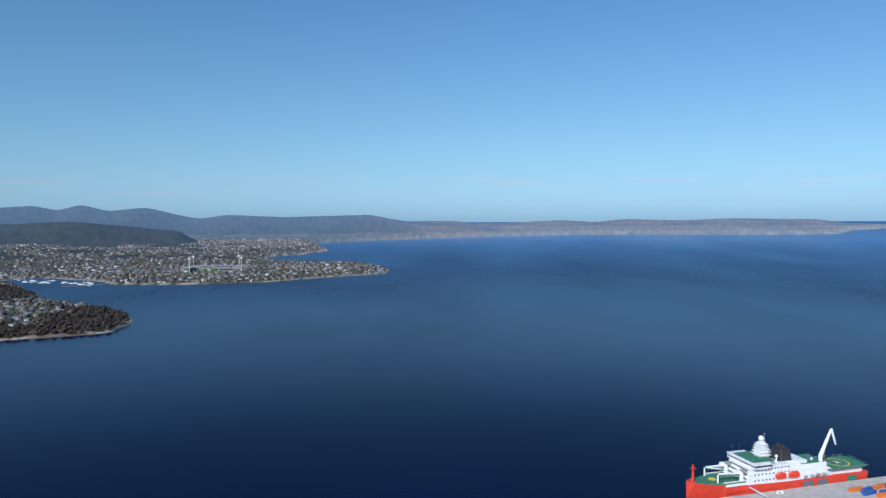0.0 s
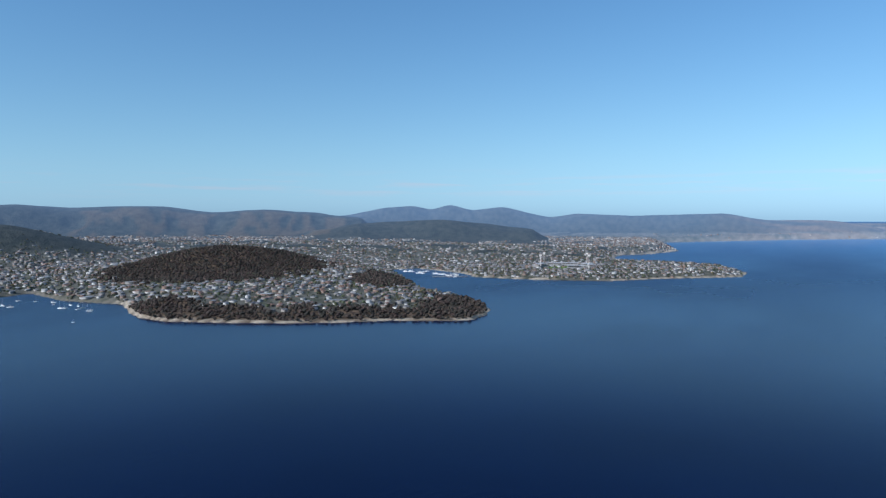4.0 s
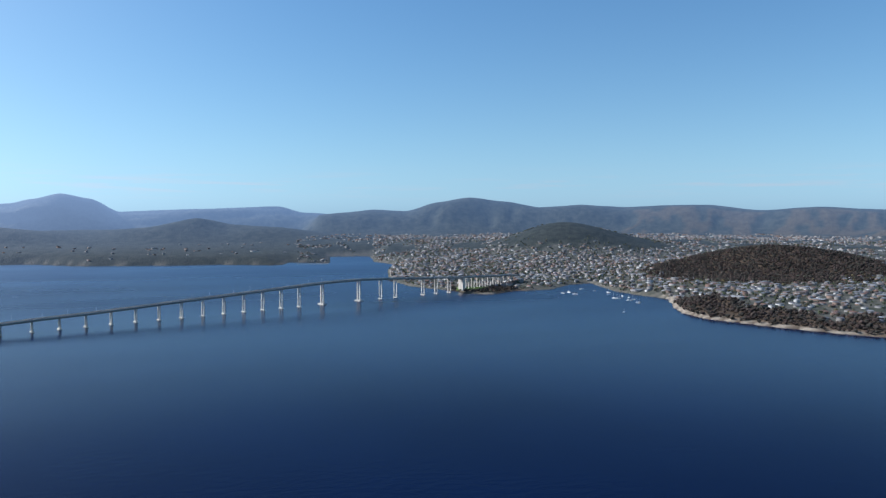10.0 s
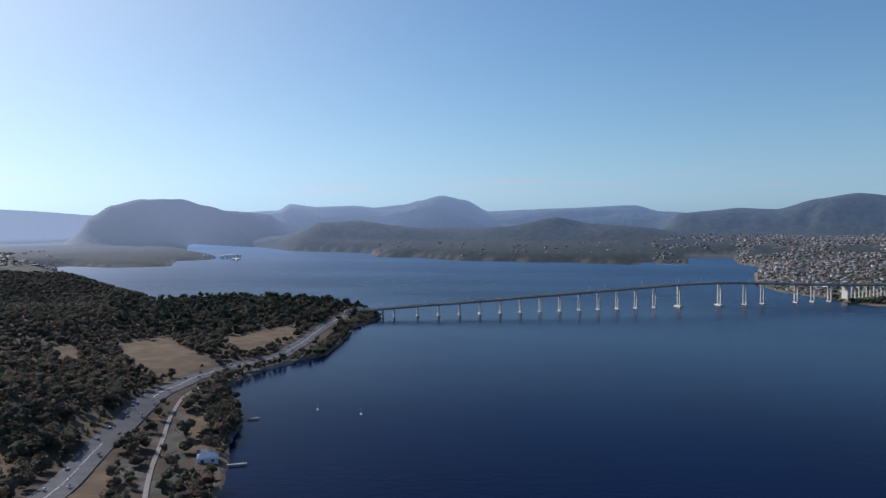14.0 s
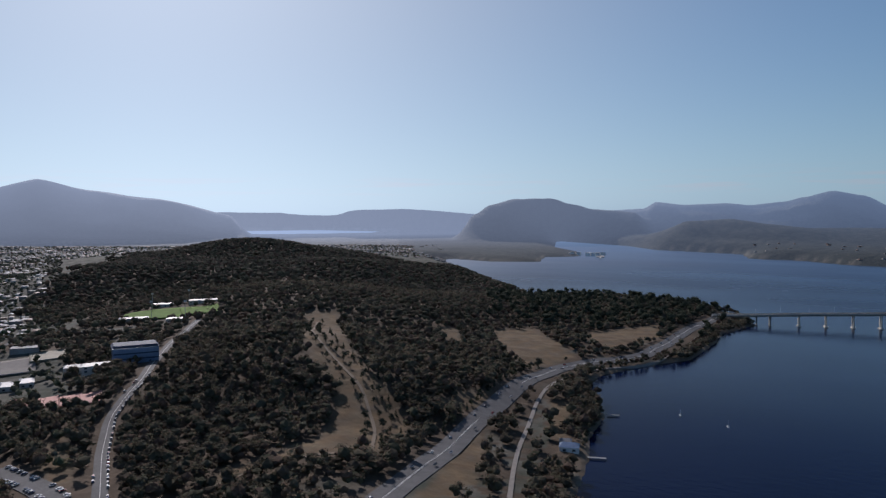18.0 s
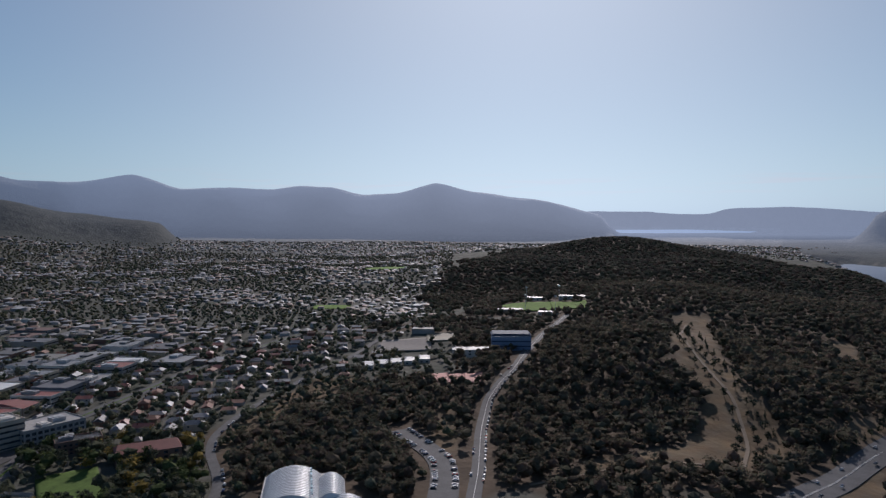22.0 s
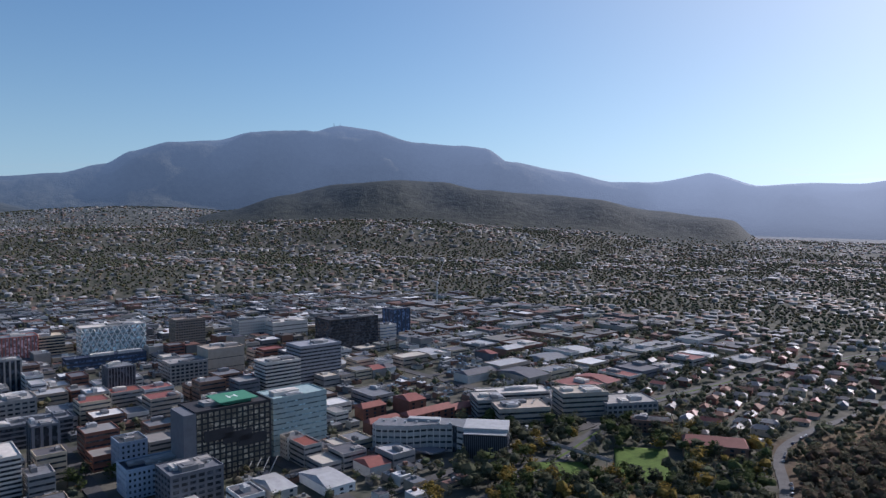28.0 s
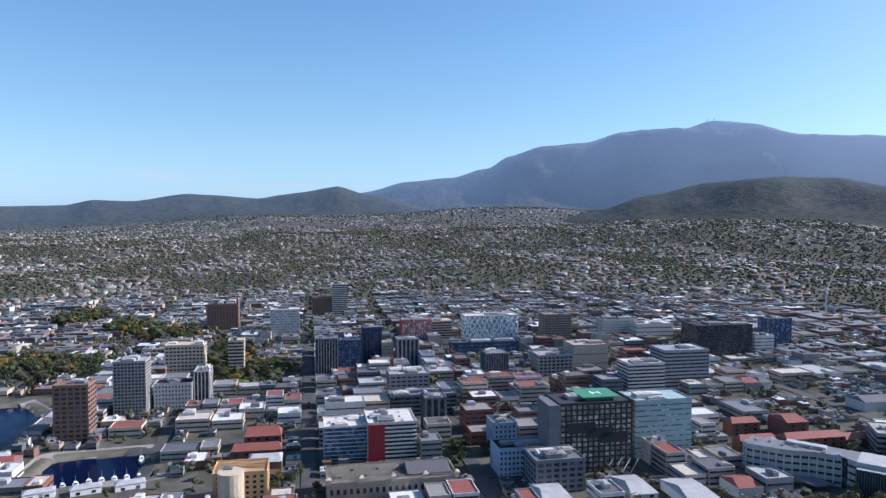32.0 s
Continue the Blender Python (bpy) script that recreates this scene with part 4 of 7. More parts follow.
BROOKER = [(199, 430), (195.1, 490), (191.1, 548), (187.4, 631), (185.1, 705), (180.0, 784), (175.3, 902), (170.7, 982), (166.2, 1062), (163, 1300), (161, 1700)]
CAR_PARK = [(160.6, 575), (159.6, 553), (158.2, 527), (157.1, 503), (156.9, 465), (157.2, 430)]
RIDGE_TRACK = [(133.8, 535), (133.4, 590), (134.4, 665), (136.2, 720), (138.0, 800), (138.5, 870), (138.0, 1000)]
LOWER_TRACK = [(150, 460), (146, 480), (142, 505), (138, 523), (134, 530)]


def roads():
    strip("road_highway", HIGHWAY, 22, WORN_ASPHALT, label="pale four-lane highway along the shore")
    for o in (-0.4, 0.4):
        strip("lane_marking", HIGHWAY, 0.25, ROAD_LINE, 0.72, o, parent=bpy.data.objects["road_highway"], thick=0.05)
    strip("path_shore", PATH, 3.6, GRAVEL, label="pale cycle path beside the river")
    strip("road_domain", DOMAIN_ROAD, 10, WORN_ASPHALT, label="pale park road lined with parked cars")
    strip("lane_marking", DOMAIN_ROAD, 0.3, ROAD_LINE, 0.72, parent=bpy.data.objects["road_domain"], thick=0.05)
    strip("road_glebe", GLEBE_ROAD, 7.5, WORN_ASPHALT, label="grey suburban road below the park")
    strip("road_brooker", BROOKER, 15, WORN_ASPHALT, label="wide grey main road through the town")
    strip("median", BROOKER, 2.0, PARK_GRASS, 0.75, parent=bpy.data.objects["road_brooker"], thick=0.2)
    strip("road_car_park", CAR_PARK, 20, WORN_ASPHALT, label="curved grey car park among trees")
    strip("path_ridge", RIDGE_TRACK, 3, EARTH, label="pale gravel track up the grassy ridge")
    strip("path_lower", LOWER_TRACK, 2.6, EARTH, label="narrow gravel path across dry grass")
    a = radians(GRID_TURN)
    ux, uy = -math.sin(a), math.cos(a)

    def street_point(p, q):
        return Vector((uy * p + ux * q, -ux * p + uy * q, 0))
    for i in range(-2, 5):
        line = [street_point(i * 125 - 0.5, q) for q in range(340 if i > -2 else 700, 1500, 60)]
        strip("road_street", line, 11, ASPHALT, 0.5, label="dark asphalt town street", step=12)
    for i in range(-1, 7):
        line = [street_point(p, 504 + i * 118) for p in range(-150, 600, 60)]
        strip("road_street", line, 10, ASPHALT, 0.5, label="dark asphalt cross street", step=12)


roads()


# ---- the town's larger buildings ----
# Off-white panels, a step darker than PALE.
WING_PANEL = paint("greyer_off_white_panels", (0.36, 0.35, 0.335))


def hospital_wing():
    """The long white wing that bends, four strips of windows, a louvred block at its end, a dark canopy before its door."""
    turn = 192.7
    b = thing("hospital_wing", *settled(200, -511), 12.5, turn, "long off-white hospital wing with strip windows and a bent front", "building", "city buildings")
    out = [(-54, 2), (-52, -2), (-48, -4), (-24, -2), (-8, 5), (10, 7), (20, 0), (20, 26), (-4, 26), (-32, 20), (-52, 18)]
    a = radians(turn)
    for ox in (-44, -24, -4, 16, 36, 50):
        TAKEN.append((200 + math.cos(a) * ox - math.sin(a) * 9, -511 + math.sin(a) * ox + math.cos(a) * 9, 17))
    inner = [(-16 + (x + 16) * 0.98, 11 + (y - 11) * 0.94) for x, y in out]
    part("glazing", prism("glazing", inner, -6, 22.0, DARK_GLASS), b)
    for i in range(5):
        part("spandrel", prism("spandrel", out, i * 4.8 - (5 if i == 0 else 0), i * 4.8 + 3.0, WING_PANEL), b)
    for i in range(14):
        u = -50 + i * 5
        part("mullion", from_boxes("mullion", [(u, float(np.interp(u, [-48, -24, -8, 10, 20], [-3.6, -1.6, 5.3, 7.3, 1])), 0, 0.8, 0.9, 20)], [PALE]), b)
    part("roof", prism("roof", [(-16 + (x + 16) * 0.985, 11 + (y - 11) * 0.95) for x, y in out], 22.2, 22.7, ROOF_GREY), b)
    part("plant_room", from_boxes("plant_room", [(-14, 16, 22.7, 26, 7, 2.2)], [ROOF_PALE]), b)
    end = part("louvred_block", from_boxes("louvred_block", [(37, 8, -6, 34, 32, 26)], [BLACK]), b, "dark louvred end block")
    for i in range(22):
        part("louvre", from_boxes("louvre", [(20.6 + i * 1.55, -8.3, 1, 0.4, 0.5, 18)], [SLATE]), end)
    for i in range(14):
        part("louvre", from_boxes("louvre", [(54.3, -6 + i * 2.2, 1, 0.5, 0.4, 18)], [SLATE]), end)
    part("roof", from_boxes("roof", [(37, 12, 20, 35, 26, 3.2), (37, -4, 20, 33, 6, 0.3)], [ROOF_PALE]), end)
    for i in range(7):
        part("roof_vent", from_boxes("roof_vent", [(-46 + i * 9, 9 + 2 * math.sin(i * 2), 22.7, 1.8, 1.8, 1.4)], [METAL]), b)
    part("canopy", prism("canopy", [(-24, -6), (-2, -15), (8, -3), (-6, 2)], 5, 6.2, SLATE), b, "dark angular entrance canopy")


def hospital_tower():
    b = tower(*settled(326.6, -425.6), 9.2, 58, 52, 34, "black hospital tower with warm lit window grid and a green helipad", "grid", BLACK, glass("hospital_windows", (0.26, 0.22, 0.16), 0.3),
              ROOF_DARK, 4.0, 4.6, 1, band=0.3, name="hospital_tower")
    part("helipad_deck", from_boxes("helipad_deck", [(6, 18, 54.6, 30, 27, 0.8), (6, 18, 52, 22, 20, 2.6)], [HELI_GREEN]), b, "bright green helipad deck")
    part("helipad_marking", from_boxes("helipad_marking", [(3, 18, 55.4, 1.2, 8, 0.05), (9, 18, 55.4, 1.2, 8, 0.05), (6, 18, 55.4, 5, 1.2, 0.05)], [WHITE]), b)
    part("stair_block", from_boxes("stair_block", [(-33, 12, -6, 9, 26, 58)], [SLATE]), b)
    for i, (u, k) in enumerate(((-12, 30), (14, 22), (2, 26))):
        part("cladding_screen", from_boxes("cladding_screen", [(u, -0.6, k, 22, 0.5, 8)], [BLACK]), b)
    for i in range(4):
        part("entrance_brace", tube("entrance_brace", (2 + i * 7, -9, 0), (12 + i * 7, -3, 10), 0.35, 0.35, PALE, 6), b)


def footbridge():
    """A steel walkway over the main road."""
    x0, y0 = at(193.8, 566)
    x1, y1 = at(187.4, 520)
    L = math.hypot(x1 - x0, y1 - y0)
    turn = math.degrees(math.atan2(-(x1 - x0), y1 - y0))
    z = 15.0
    b = thing("footbridge", float(x0), float(y0), z, turn, "dark steel footbridge across the main road", "footbridge")
    part("deck", from_boxes("deck", [(0, L / 2, 6.2, 3.2, L, 0.5)], [SLATE]), b)
    for u in (-1.55, 1.55):
        part("parapet", from_boxes("parapet", [(u, L / 2, 6.7, 0.15, L, 1.3)], [GREY]), b)
    for v in (0.05, 0.35, 0.65, 0.95):
        part("column", from_boxes("column", [(0, L * v, -3, 0.9, 0.9, 9.2)], [CONCRETE]), b)
    part("stair", from_boxes("stair", [(0, -7, -1, 2.6, 14, 4), (0, -3, 3, 2.6, 6, 3.4)], [CONCRETE]), b)


def town_buildings():
    tower(*settled(671.5, -144.3), 4.6, 28.8, 49, 24, "brown brick tower with deep window bands by the dock", "grid", BROWN_BRICK, storey=4.0, bay=5.5, band=0.45)
    tower(*settled(713.8, -205.3), 7.8, 29.6, 52, 26, "grey concrete tower with a fine grid of windows", "grid", GREY, storey=3.2, bay=3.4, band=0.4, plant=3)
    tower(*settled(711.9, -246.1), 8.7, 36, 24, 22, "white rendered civic building with rows of windows", "punched", PALE, storey=4.2, bay=3.4)
    tower(*settled(703, -272), 8.7, 15, 34, 30, "stepped white civic building with tall window strips", "ribs", PALE, storey=4.2, bay=3.4)
    tower(*settled(840.9, -305.0), 12.7, 44.8, 34, 26, "cream office block with deep shaded window rows", "grid", CREAM, storey=4.2, bay=4.4, band=0.5)
    tower(*settled(800, -352), 12.7, 18, 40, 20, "slim cream office block beside the park", "bands", CREAM, storey=4)
    tower(*settled(1075.3, -451.3), 22.2, 47.7, 40, 24, "brown brick apartment block on the rise", "punched", BROWN_BRICK, storey=3.6, bay=5)
    tower(*settled(949.7, -494.7), 22.0, 41.5, 41, 26, "white panelled office tower with pale windows", "grid", PALE, glass("grey_window_glass", (0.2, 0.22, 0.25)), storey=3.6, bay=3.4)
    tower(*settled(1095.8, -681.1), 22.6, 27.7, 57, 24, "tall grey tower with white floor bands", "bands", PALE, storey=3.4)
    tower(*settled(1117.1, -656.9), 22.4, 35.8, 31, 24, "brown brick office block", "punched", BROWN_BRICK, storey=3.8, bay=5)
    tower(*settled(734.3, -437.3), 10.3, 27.1, 44, 24, "grey office with upright concrete ribs", "ribs", GREY, storey=4, bay=3.4)
    tower(*settled(722.9, -463.2), 10.7, 28.9, 40, 26, "blue glass hotel with a stepped top", "grid", NAVY, BLUE_GLASS, storey=3.6, bay=4.4, band=0.25)
    tower(*settled(732.1, -502.1), 12.4, 24.4, 49, 22, "navy blue tower with plain glazed walls", "ribs", NAVY, glass("navy_glass", (0.02, 0.03, 0.06)), storey=3.6, bay=5)
    tower(*settled(717.9, -515.7), 12.7, 14.4, 30, 20, "cream block with a plain side wall", "bands", CREAM, storey=4.5, band=0.85)
    tower(*settled(688.9, -526.1), 12.7, 27.1, 37, 24, "grey tower with dark upright strips", "ribs", GREY, storey=3.6, bay=6)
    tower(*settled(786.4, -615.9), 20.8, 42.7, 34, 28, "office with red upright fins over cream bands", "ribs", paint("salmon_red_fins", (0.45, 0.13, 0.10)), glass("pink_glass", (0.35, 0.25, 0.24)), storey=3.6, bay=4)
    tower(*settled(774.4, -652.4), 22.4, 30.2, 29, 28, "cream banded office block", "bands", CREAM, storey=3.6)
    b = tower(*settled(714.7, -693.9), 22.0, 77.7, 40, 26, "pale glass building with a lattice of diamonds", "bands", PALE, PALE_GLASS, ROOF_PALE, storey=5, band=0.12)
    lattice_bar = tube("lattice_bar", (0, 0, 0), (6.5, 0, 13), 0.5, 0.5, WHITE, 4)
    lattice_back = tube("lattice_bar", (6.5, 0, 0), (0, 0, 13), 0.5, 0.5, WHITE, 4)
    for i in range(11):
        for k in range(3):
            part("lattice_bar", lattice_bar, b, at_=(-38.5 + i * 7, -0.3, k * 13))
            part("lattice_bar", lattice_back, b, at_=(-38.5 + i * 7, -0.3, k * 13))
    tower(*settled(686.9, -655.4), 18.5, 91, 14, 20, "long low dark blue podium with curved glazing", "bands", NAVY, BLUE_GLASS, storey=5, band=0.5)
    tower(*settled(661.5, -772.4), 21.9, 40, 41, 26, "brown office tower with plain brick ends", "grid", paint("taupe_brick", (0.22, 0.18, 0.15)), storey=3.5, bay=3.2, band=0.5)
    tower(*settled(623.5, -865.2), 23.7, 52, 28, 26, "grey-white office block with square windows", "punched", PALE, storey=4, bay=4)
    tower(*settled(581.6, -890.3), 24.0, 56, 24, 30, "long pale block with few windows", "bands", PALE, storey=6, band=0.8)
    tower(*settled(451.8, -846.5), 19.3, 76, 45, 40, "wide black glass office block", "bands", BLACK, DARK_GLASS, ROOF_DARK, storey=3.8, band=0.25)
    tower(*settled(430, -905), 22, 28, 26, 20, "small white office block beside the black one", "bands", PALE, BLUE_GLASS, storey=4, band=0.7)
    tower(*settled(435.9, -963.2), 24.7, 33, 39, 26, "navy tower with a pale lift shaft", "ribs", NAVY, BLUE_GLASS, storey=3.6, bay=8)
    tower(*settled(544.6, -537.1), 13.4, 25.7, 39, 24, "dark twin tower with angled white strips", "ribs", SLATE, storey=3.6, bay=3)
    tower(*settled(418.9, -627.3), 17.0, 40, 33, 28, "white office block with even window bands", "bands", PALE, storey=3.5, band=0.5)
    tower(*settled(405.0, -680.4), 17.3, 51, 42, 34, "grey office block with white sunshade bands", "bands", paint("mid_grey_panels", (0.24, 0.25, 0.28)), storey=3.8, band=0.55, roof=ROOF_DARK)
    tower(*settled(525.5, -672.5), 16.5, 43, 33, 34, "blank beige building with bare side walls", "bands", BEIGE, storey=11, band=0.93)
    tower(*settled(544.9, -633.3), 15.2, 42, 24, 30, "low grey office with a dark flat roof", "grid", GREY, storey=3.8, bay=5, roof=ROOF_DARK)
    hospital_tower()
    tower(*settled(310.4, -488.6), 10.3, 48, 46, 30, "pale green glass medical building with spandrel strips", "bands", paint("pale_aqua_panels", (0.27, 0.36, 0.37)), glass("aqua_glass", (0.13, 0.20, 0.23)), ROOF_GREY, storey=4.2, band=0.72, plant=3)
    tower(*settled(305, -472), 9.5, 14, 18, 12, "small white annex with square windows", "punched", PALE, storey=3.6, bay=3)
    tower(*settled(355.5, -391.8), 7.4, 58, 20, 24, "light blue office block with rows of square windows", "punched", BLUE_WALL, storey=4, bay=3.2, roof=ROOF_BLUE)
    tower(*settled(396, -400), 8, 20, 27, 22, "blue-grey corner block with a stair tower", "punched", paint("dusty_blue_wall", (0.24, 0.30, 0.38)), storey=4, bay=4)
    tower(*settled(318.4, -376.0), 6.9, 36, 24, 30, "modern black and white offices with a plant roof", "grid", SLATE, storey=4, bay=6, plant=4, roof=ROOF_PALE)
    hospital_wing()
    tower(*settled(470.1, -297.9), 6.3, 36, 28, 30, "dark glazed hotel with slim white floor edges", "bands", PALE, BLUE_GLASS, storey=3.2, band=0.2, plant=3)
    b = tower(*settled(444.2, -323.6), 6.6, 38.8, 32, 38, "white hotel with louvred sides and a red front panel", "bands", PALE, storey=3.2, band=0.45, plant=4, roof=ROOF_GREY)
    part("red_wall_panel", from_boxes("red_wall_panel", [(-12.5, -0.4, 1, 13, 0.6, 30)], [RED_PAINT]), b, "plain dark red wall panel")
    tower(*settled(523.3, -330.2), 8.3, 35, 29, 22, "white office block with a stepped roof", "bands", PALE, storey=6, band=0.8)
    tower(*settled(460.8, -381.5), 10.1, 19, 35, 22, "slim dark building with white upright fins", "ribs", SLATE, storey=3.6, bay=7)
    tower(*settled(583.0, -446.9), 10.9, 42, 25, 34, "grey concrete offices with plant on the roof", "grid", GREY, storey=4, bay=6, plant=4, band=0.55)
    tower(*settled(520, -416), 11, 64, 20, 26, "long dark office terrace with a cluttered roof", "bands", SLATE, storey=4, band=0.35, plant=5, roof=ROOF_GREY)
    b = tower(*settled(383.7, -280.4), 5.3, 90, 15, 36, "long brown stone hall with a flat grey roof", "punched", paint("brown_stone", (0.30, 0.24, 0.19)), storey=7, bay=4.5, plant=0, roof=paint("cream_roof_sheet", (0.50, 0.47, 0.41)), name="town_hall")
    for i in range(6):
        part("roof_light", from_boxes("roof_light", [(-36 + i * 9, 12 + (i % 2) * 12, 15, 2.4, 1.4, 0.9)], [SLATE]), b)
    for u in (-44, -22, 0, 22, 44):
        part("cupola", from_boxes("cupola", [(u, 0.8, 15, 3.2, 3.2, 3.4), (u, 0.8, 18.4, 3.8, 3.8, 1.8, 0.1)], [CREAM]), b)
    part("rear_roof", gable("rear_roof", 30, 22, 15.6, 5, ROOF_DARK), b, at_=(26, 20, 0))
    b = tower(*settled(447.3, -198.5), 4.8, 36, 22, 26, "orange and cream offices with a round corner", "punched", paint("ochre_brick", (0.52, 0.32, 0.16)), storey=4, bay=5, plant=1, roof=ROOF_PALE)
    ring_ = [(-6 + 9 * math.cos(i * math.tau / 20), 1 + 9 * math.sin(i * math.tau / 20)) for i in range(20)]
    part("round_bay", prism("round_bay", ring_, -5, 23.5, CREAM), b, "smooth cream round bay")
    hall(*settled(541.4, -260.7), 6.5, 30, 11, 18, "brick hall with a bright red tin roof", rise=6)
    hall(*settled(521.4, -245.4), 5.6, 39, 8, 14, "low brick building with a red hipped roof", rise=4.5)
    for x, y, w, d, h in ((231, -576, 52, 14, 14), (266, -556, 34, 12, 8), (217, -602, 44, 14, 11), (258, -606, 20, 26, 15), (292, -585, 26, 14, 11), (212, -562, 26, 10, 7)):
        hall(*settled(x, y), 13.5, w, h, d, "old red brick hospital block with a red roof", rise=3.5)
    tower(*settled(150, -587), 15.5, 46, 19, 30, "beige college block with a flat tan roof", "bands", BEIGE, storey=4.5, roof=ROOF_TAN, plant=3, turn=212, band=0.6)
    tower(*settled(184, -600), 15.5, 26, 20, 34, "grey college block with a tan roof", "bands", paint("stone_grey_panels", (0.28, 0.27, 0.25)), storey=4, roof=ROOF_TAN, plant=3, turn=212, band=0.5)
    tower(*settled(106, -636), 18, 44, 22, 30, "beige college tower with a blank side wall", "bands", paint("sand_panels", (0.36, 0.32, 0.27)), storey=4.5, roof=ROOF_TAN, band=0.6, plant=3, turn=212)
    tower(*settled(176, -650), 17, 70, 14, 24, "long white college building with a pale roof", "bands", PALE, storey=4, roof=ROOF_PALE, turn=212)
    tower(*settled(66, -650), 18, 50, 13, 34, "low grey workshop with a sheet roof", "grid", GREY, storey=5, bay=5, roof=ROOF_PALE, turn=212)
    hall(-3.0, -562.0, 17, 46, 11, 22, "dark brick mansion with a red tin roof among trees", BROWN_BRICK, ROOF_RED, 4.5, turn=185, name="mansion")
    x, y = at(184.3, 610)
    tower(float(x), float(y), 17.5, 34, 10, 18, "dark brick flats with a grey roof", "punched", BROWN_BRICK, storey=3.3, bay=4, turn=190)
    footbridge()
    hall(*settled(235, -420), 9, 22, 8, 40, "white shed with a pale sheet roof", WHITE, ROOF_PALE, 3, name="shed")
    hall(*settled(268, -402), 9, 18, 7, 34, "small workshop with a pale sheet roof", PALE, ROOF_PALE, 3, name="shed")
    hall(*settled(300, -352), 8, 20, 7, 30, "white workshop by the street", WHITE, ROOF_PALE, 2.5, name="shed")


town_buildings()


def construction_crane():
    x, y = at(201.5, 1330)
    b = thing("tower_crane", x, y, float(heights(x, y)[0]), 150, "white tower crane with a raised jib", "crane")
    part("mast", from_boxes("mast", [(0, 0, -2, 2.2, 2.2, 50)], [PALE]), b)
    part("jib", tube("jib", (0, 0, 47), (6, 14, 92), 1.1, 0.4, PALE, 4), b)
    part("counter_jib", tube("counter_jib", (0, 0, 48), (-4, -10, 50), 1.1, 1.1, PALE, 4), b)
    part("cab", from_boxes("cab", [(1.6, 1, 44, 2.2, 2.6, 3)], [WHITE]), b)


construction_crane()


def summit_masts():
    """Two transmitter masts on the mountain's top."""
    for yaw, tall in ((209.78, 30), (209.3, 18)):
        x, y = plain(yaw, 8330)
        X, Y, Z, k = reach(x, y, float(heights(x, y)[0]))
        t = thing("transmitter_mast", X, Y, Z, 0, "slim grey transmitter mast on the mountain summit", "mast", "summit masts")
        part("mast_shaft", tube("mast_shaft", (0, 0, -8), (0, 0, tall * 0.6), 1.9, 1.4, SLATE, 6), t)
        part("aerial", tube("aerial", (0, 0, tall * 0.6), (0, 0, tall), 0.9, 0.5, SLATE, 6), t)


summit_masts()


# ---- low town blocks: the near ones one by one, the rest in bulk ----
def town_lots():
    """Lots along the streets of the grid: place, width, depth, height."""
    r = random.Random(8)
    a = radians(GRID_TURN)
    ux, uy = -math.sin(a), math.cos(a)
    lots = []
    # blocks of 125 by 118 m between the streets, four rows of lots in each
    for bi in range(-7, 8):
        for bj in range(-5, 14):
            q = 504 + bj * 118 + 7.5
            mx, my = uy * (bi * 125 + 60) + ux * (q + 55), -ux * (bi * 125 + 60) + uy * (q + 55)
            sheds = math.degrees(math.atan2(-mx, my)) % 360 < 206  # large sheds on this side of the town
            for row in range(2 if sheds else 4):
                d = 51.6 if sheds else 25.8
                p = bi * 125 + 7.0
                while p < bi * 125 + 112:
                    w = min(r.uniform(16, 52) if sheds else r.uniform(13, 32), bi * 125 + 118 - p)
                    if w > 8 and r.random() < (0.8 if sheds else 0.93):
                        x, y = uy * (p + w / 2) + ux * q, -ux * (p + w / 2) + uy * q
                        lots.append((x, y, w - r.uniform(0.3, 2.5), d - r.uniform(0.5, 6 if not sheds else 28), r.random(), r.random()))
                    p += w
                q += d
    return lots


def choose_lots():
    lots = town_lots()
    x, y = np.array([l[0] for l in lots]), np.array([l[1] for l in lots])
    z, wood, s = land(x, y)
    yaw = np.degrees(np.arctan2(-x, y)) % 360
    d = np.hypot(x, y)
    ok = (s > 14) & (wooded(x, y, wood, s) < 0) & free(x - math.sin(radians(GRID_TURN)) * 12, y + math.cos(radians(GRID_TURN)) * 12, 6) & off_road(x, y, 2) & (yaw > 176) & (yaw < 264) & (d > 430) & (d < 1500)
    ok &= (grassy(x, y) < -0.1) & (patch(x, y, PARKS) < 0)
    ok &= ~((yaw < 196) & (d < 620)) & ~((yaw < 183) & (d < 830))
    out = []
    for i in np.nonzero(ok)[0]:
        core = math.exp(-(((yaw[i] - 222) / 22) ** 2 + ((d[i] - 750) / 330) ** 2))
        l = lots[i]
        h = 4.5 + 5 * l[4] + core * (6 + 16 * l[5] ** 3)
        out.append((d[i], x[i], y[i], z[i], l[2], l[3], h, l[4], l[5]))
    out.sort()
    return out


PARKS = [(256.5, 535, 80, 38), (261, 1015, 40, 45), (246.3, 915, 30, 55), (253.5, 1215, 34, 44), (245, 838, 62, 48), (258.5, 975, 95, 48), (252.5, 1130, 85, 55), (247, 1010, 40, 40), (191, 500, 40, 60), (185, 620, 30, 40)]
WALLS = [PALE, CREAM, GREY, BEIGE, BROWN_BRICK, PALE, paint("warm_grey_render", (0.28, 0.27, 0.26)), paint("white_render", (0.50, 0.50, 0.49)), RED_BRICK, SLATE]
ROOFS = [ROOF_GREY, paint("white_roof_sheet", (0.56, 0.56, 0.55), 0.5), ROOF_GREY, ROOF_DARK, paint("beige_roof", (0.42, 0.39, 0.34)), paint("warm_grey_roof", (0.22, 0.21, 0.20), 0.5), ROOF_PALE, ROOF_GREY, ROOF_DARK, ROOF_RED]
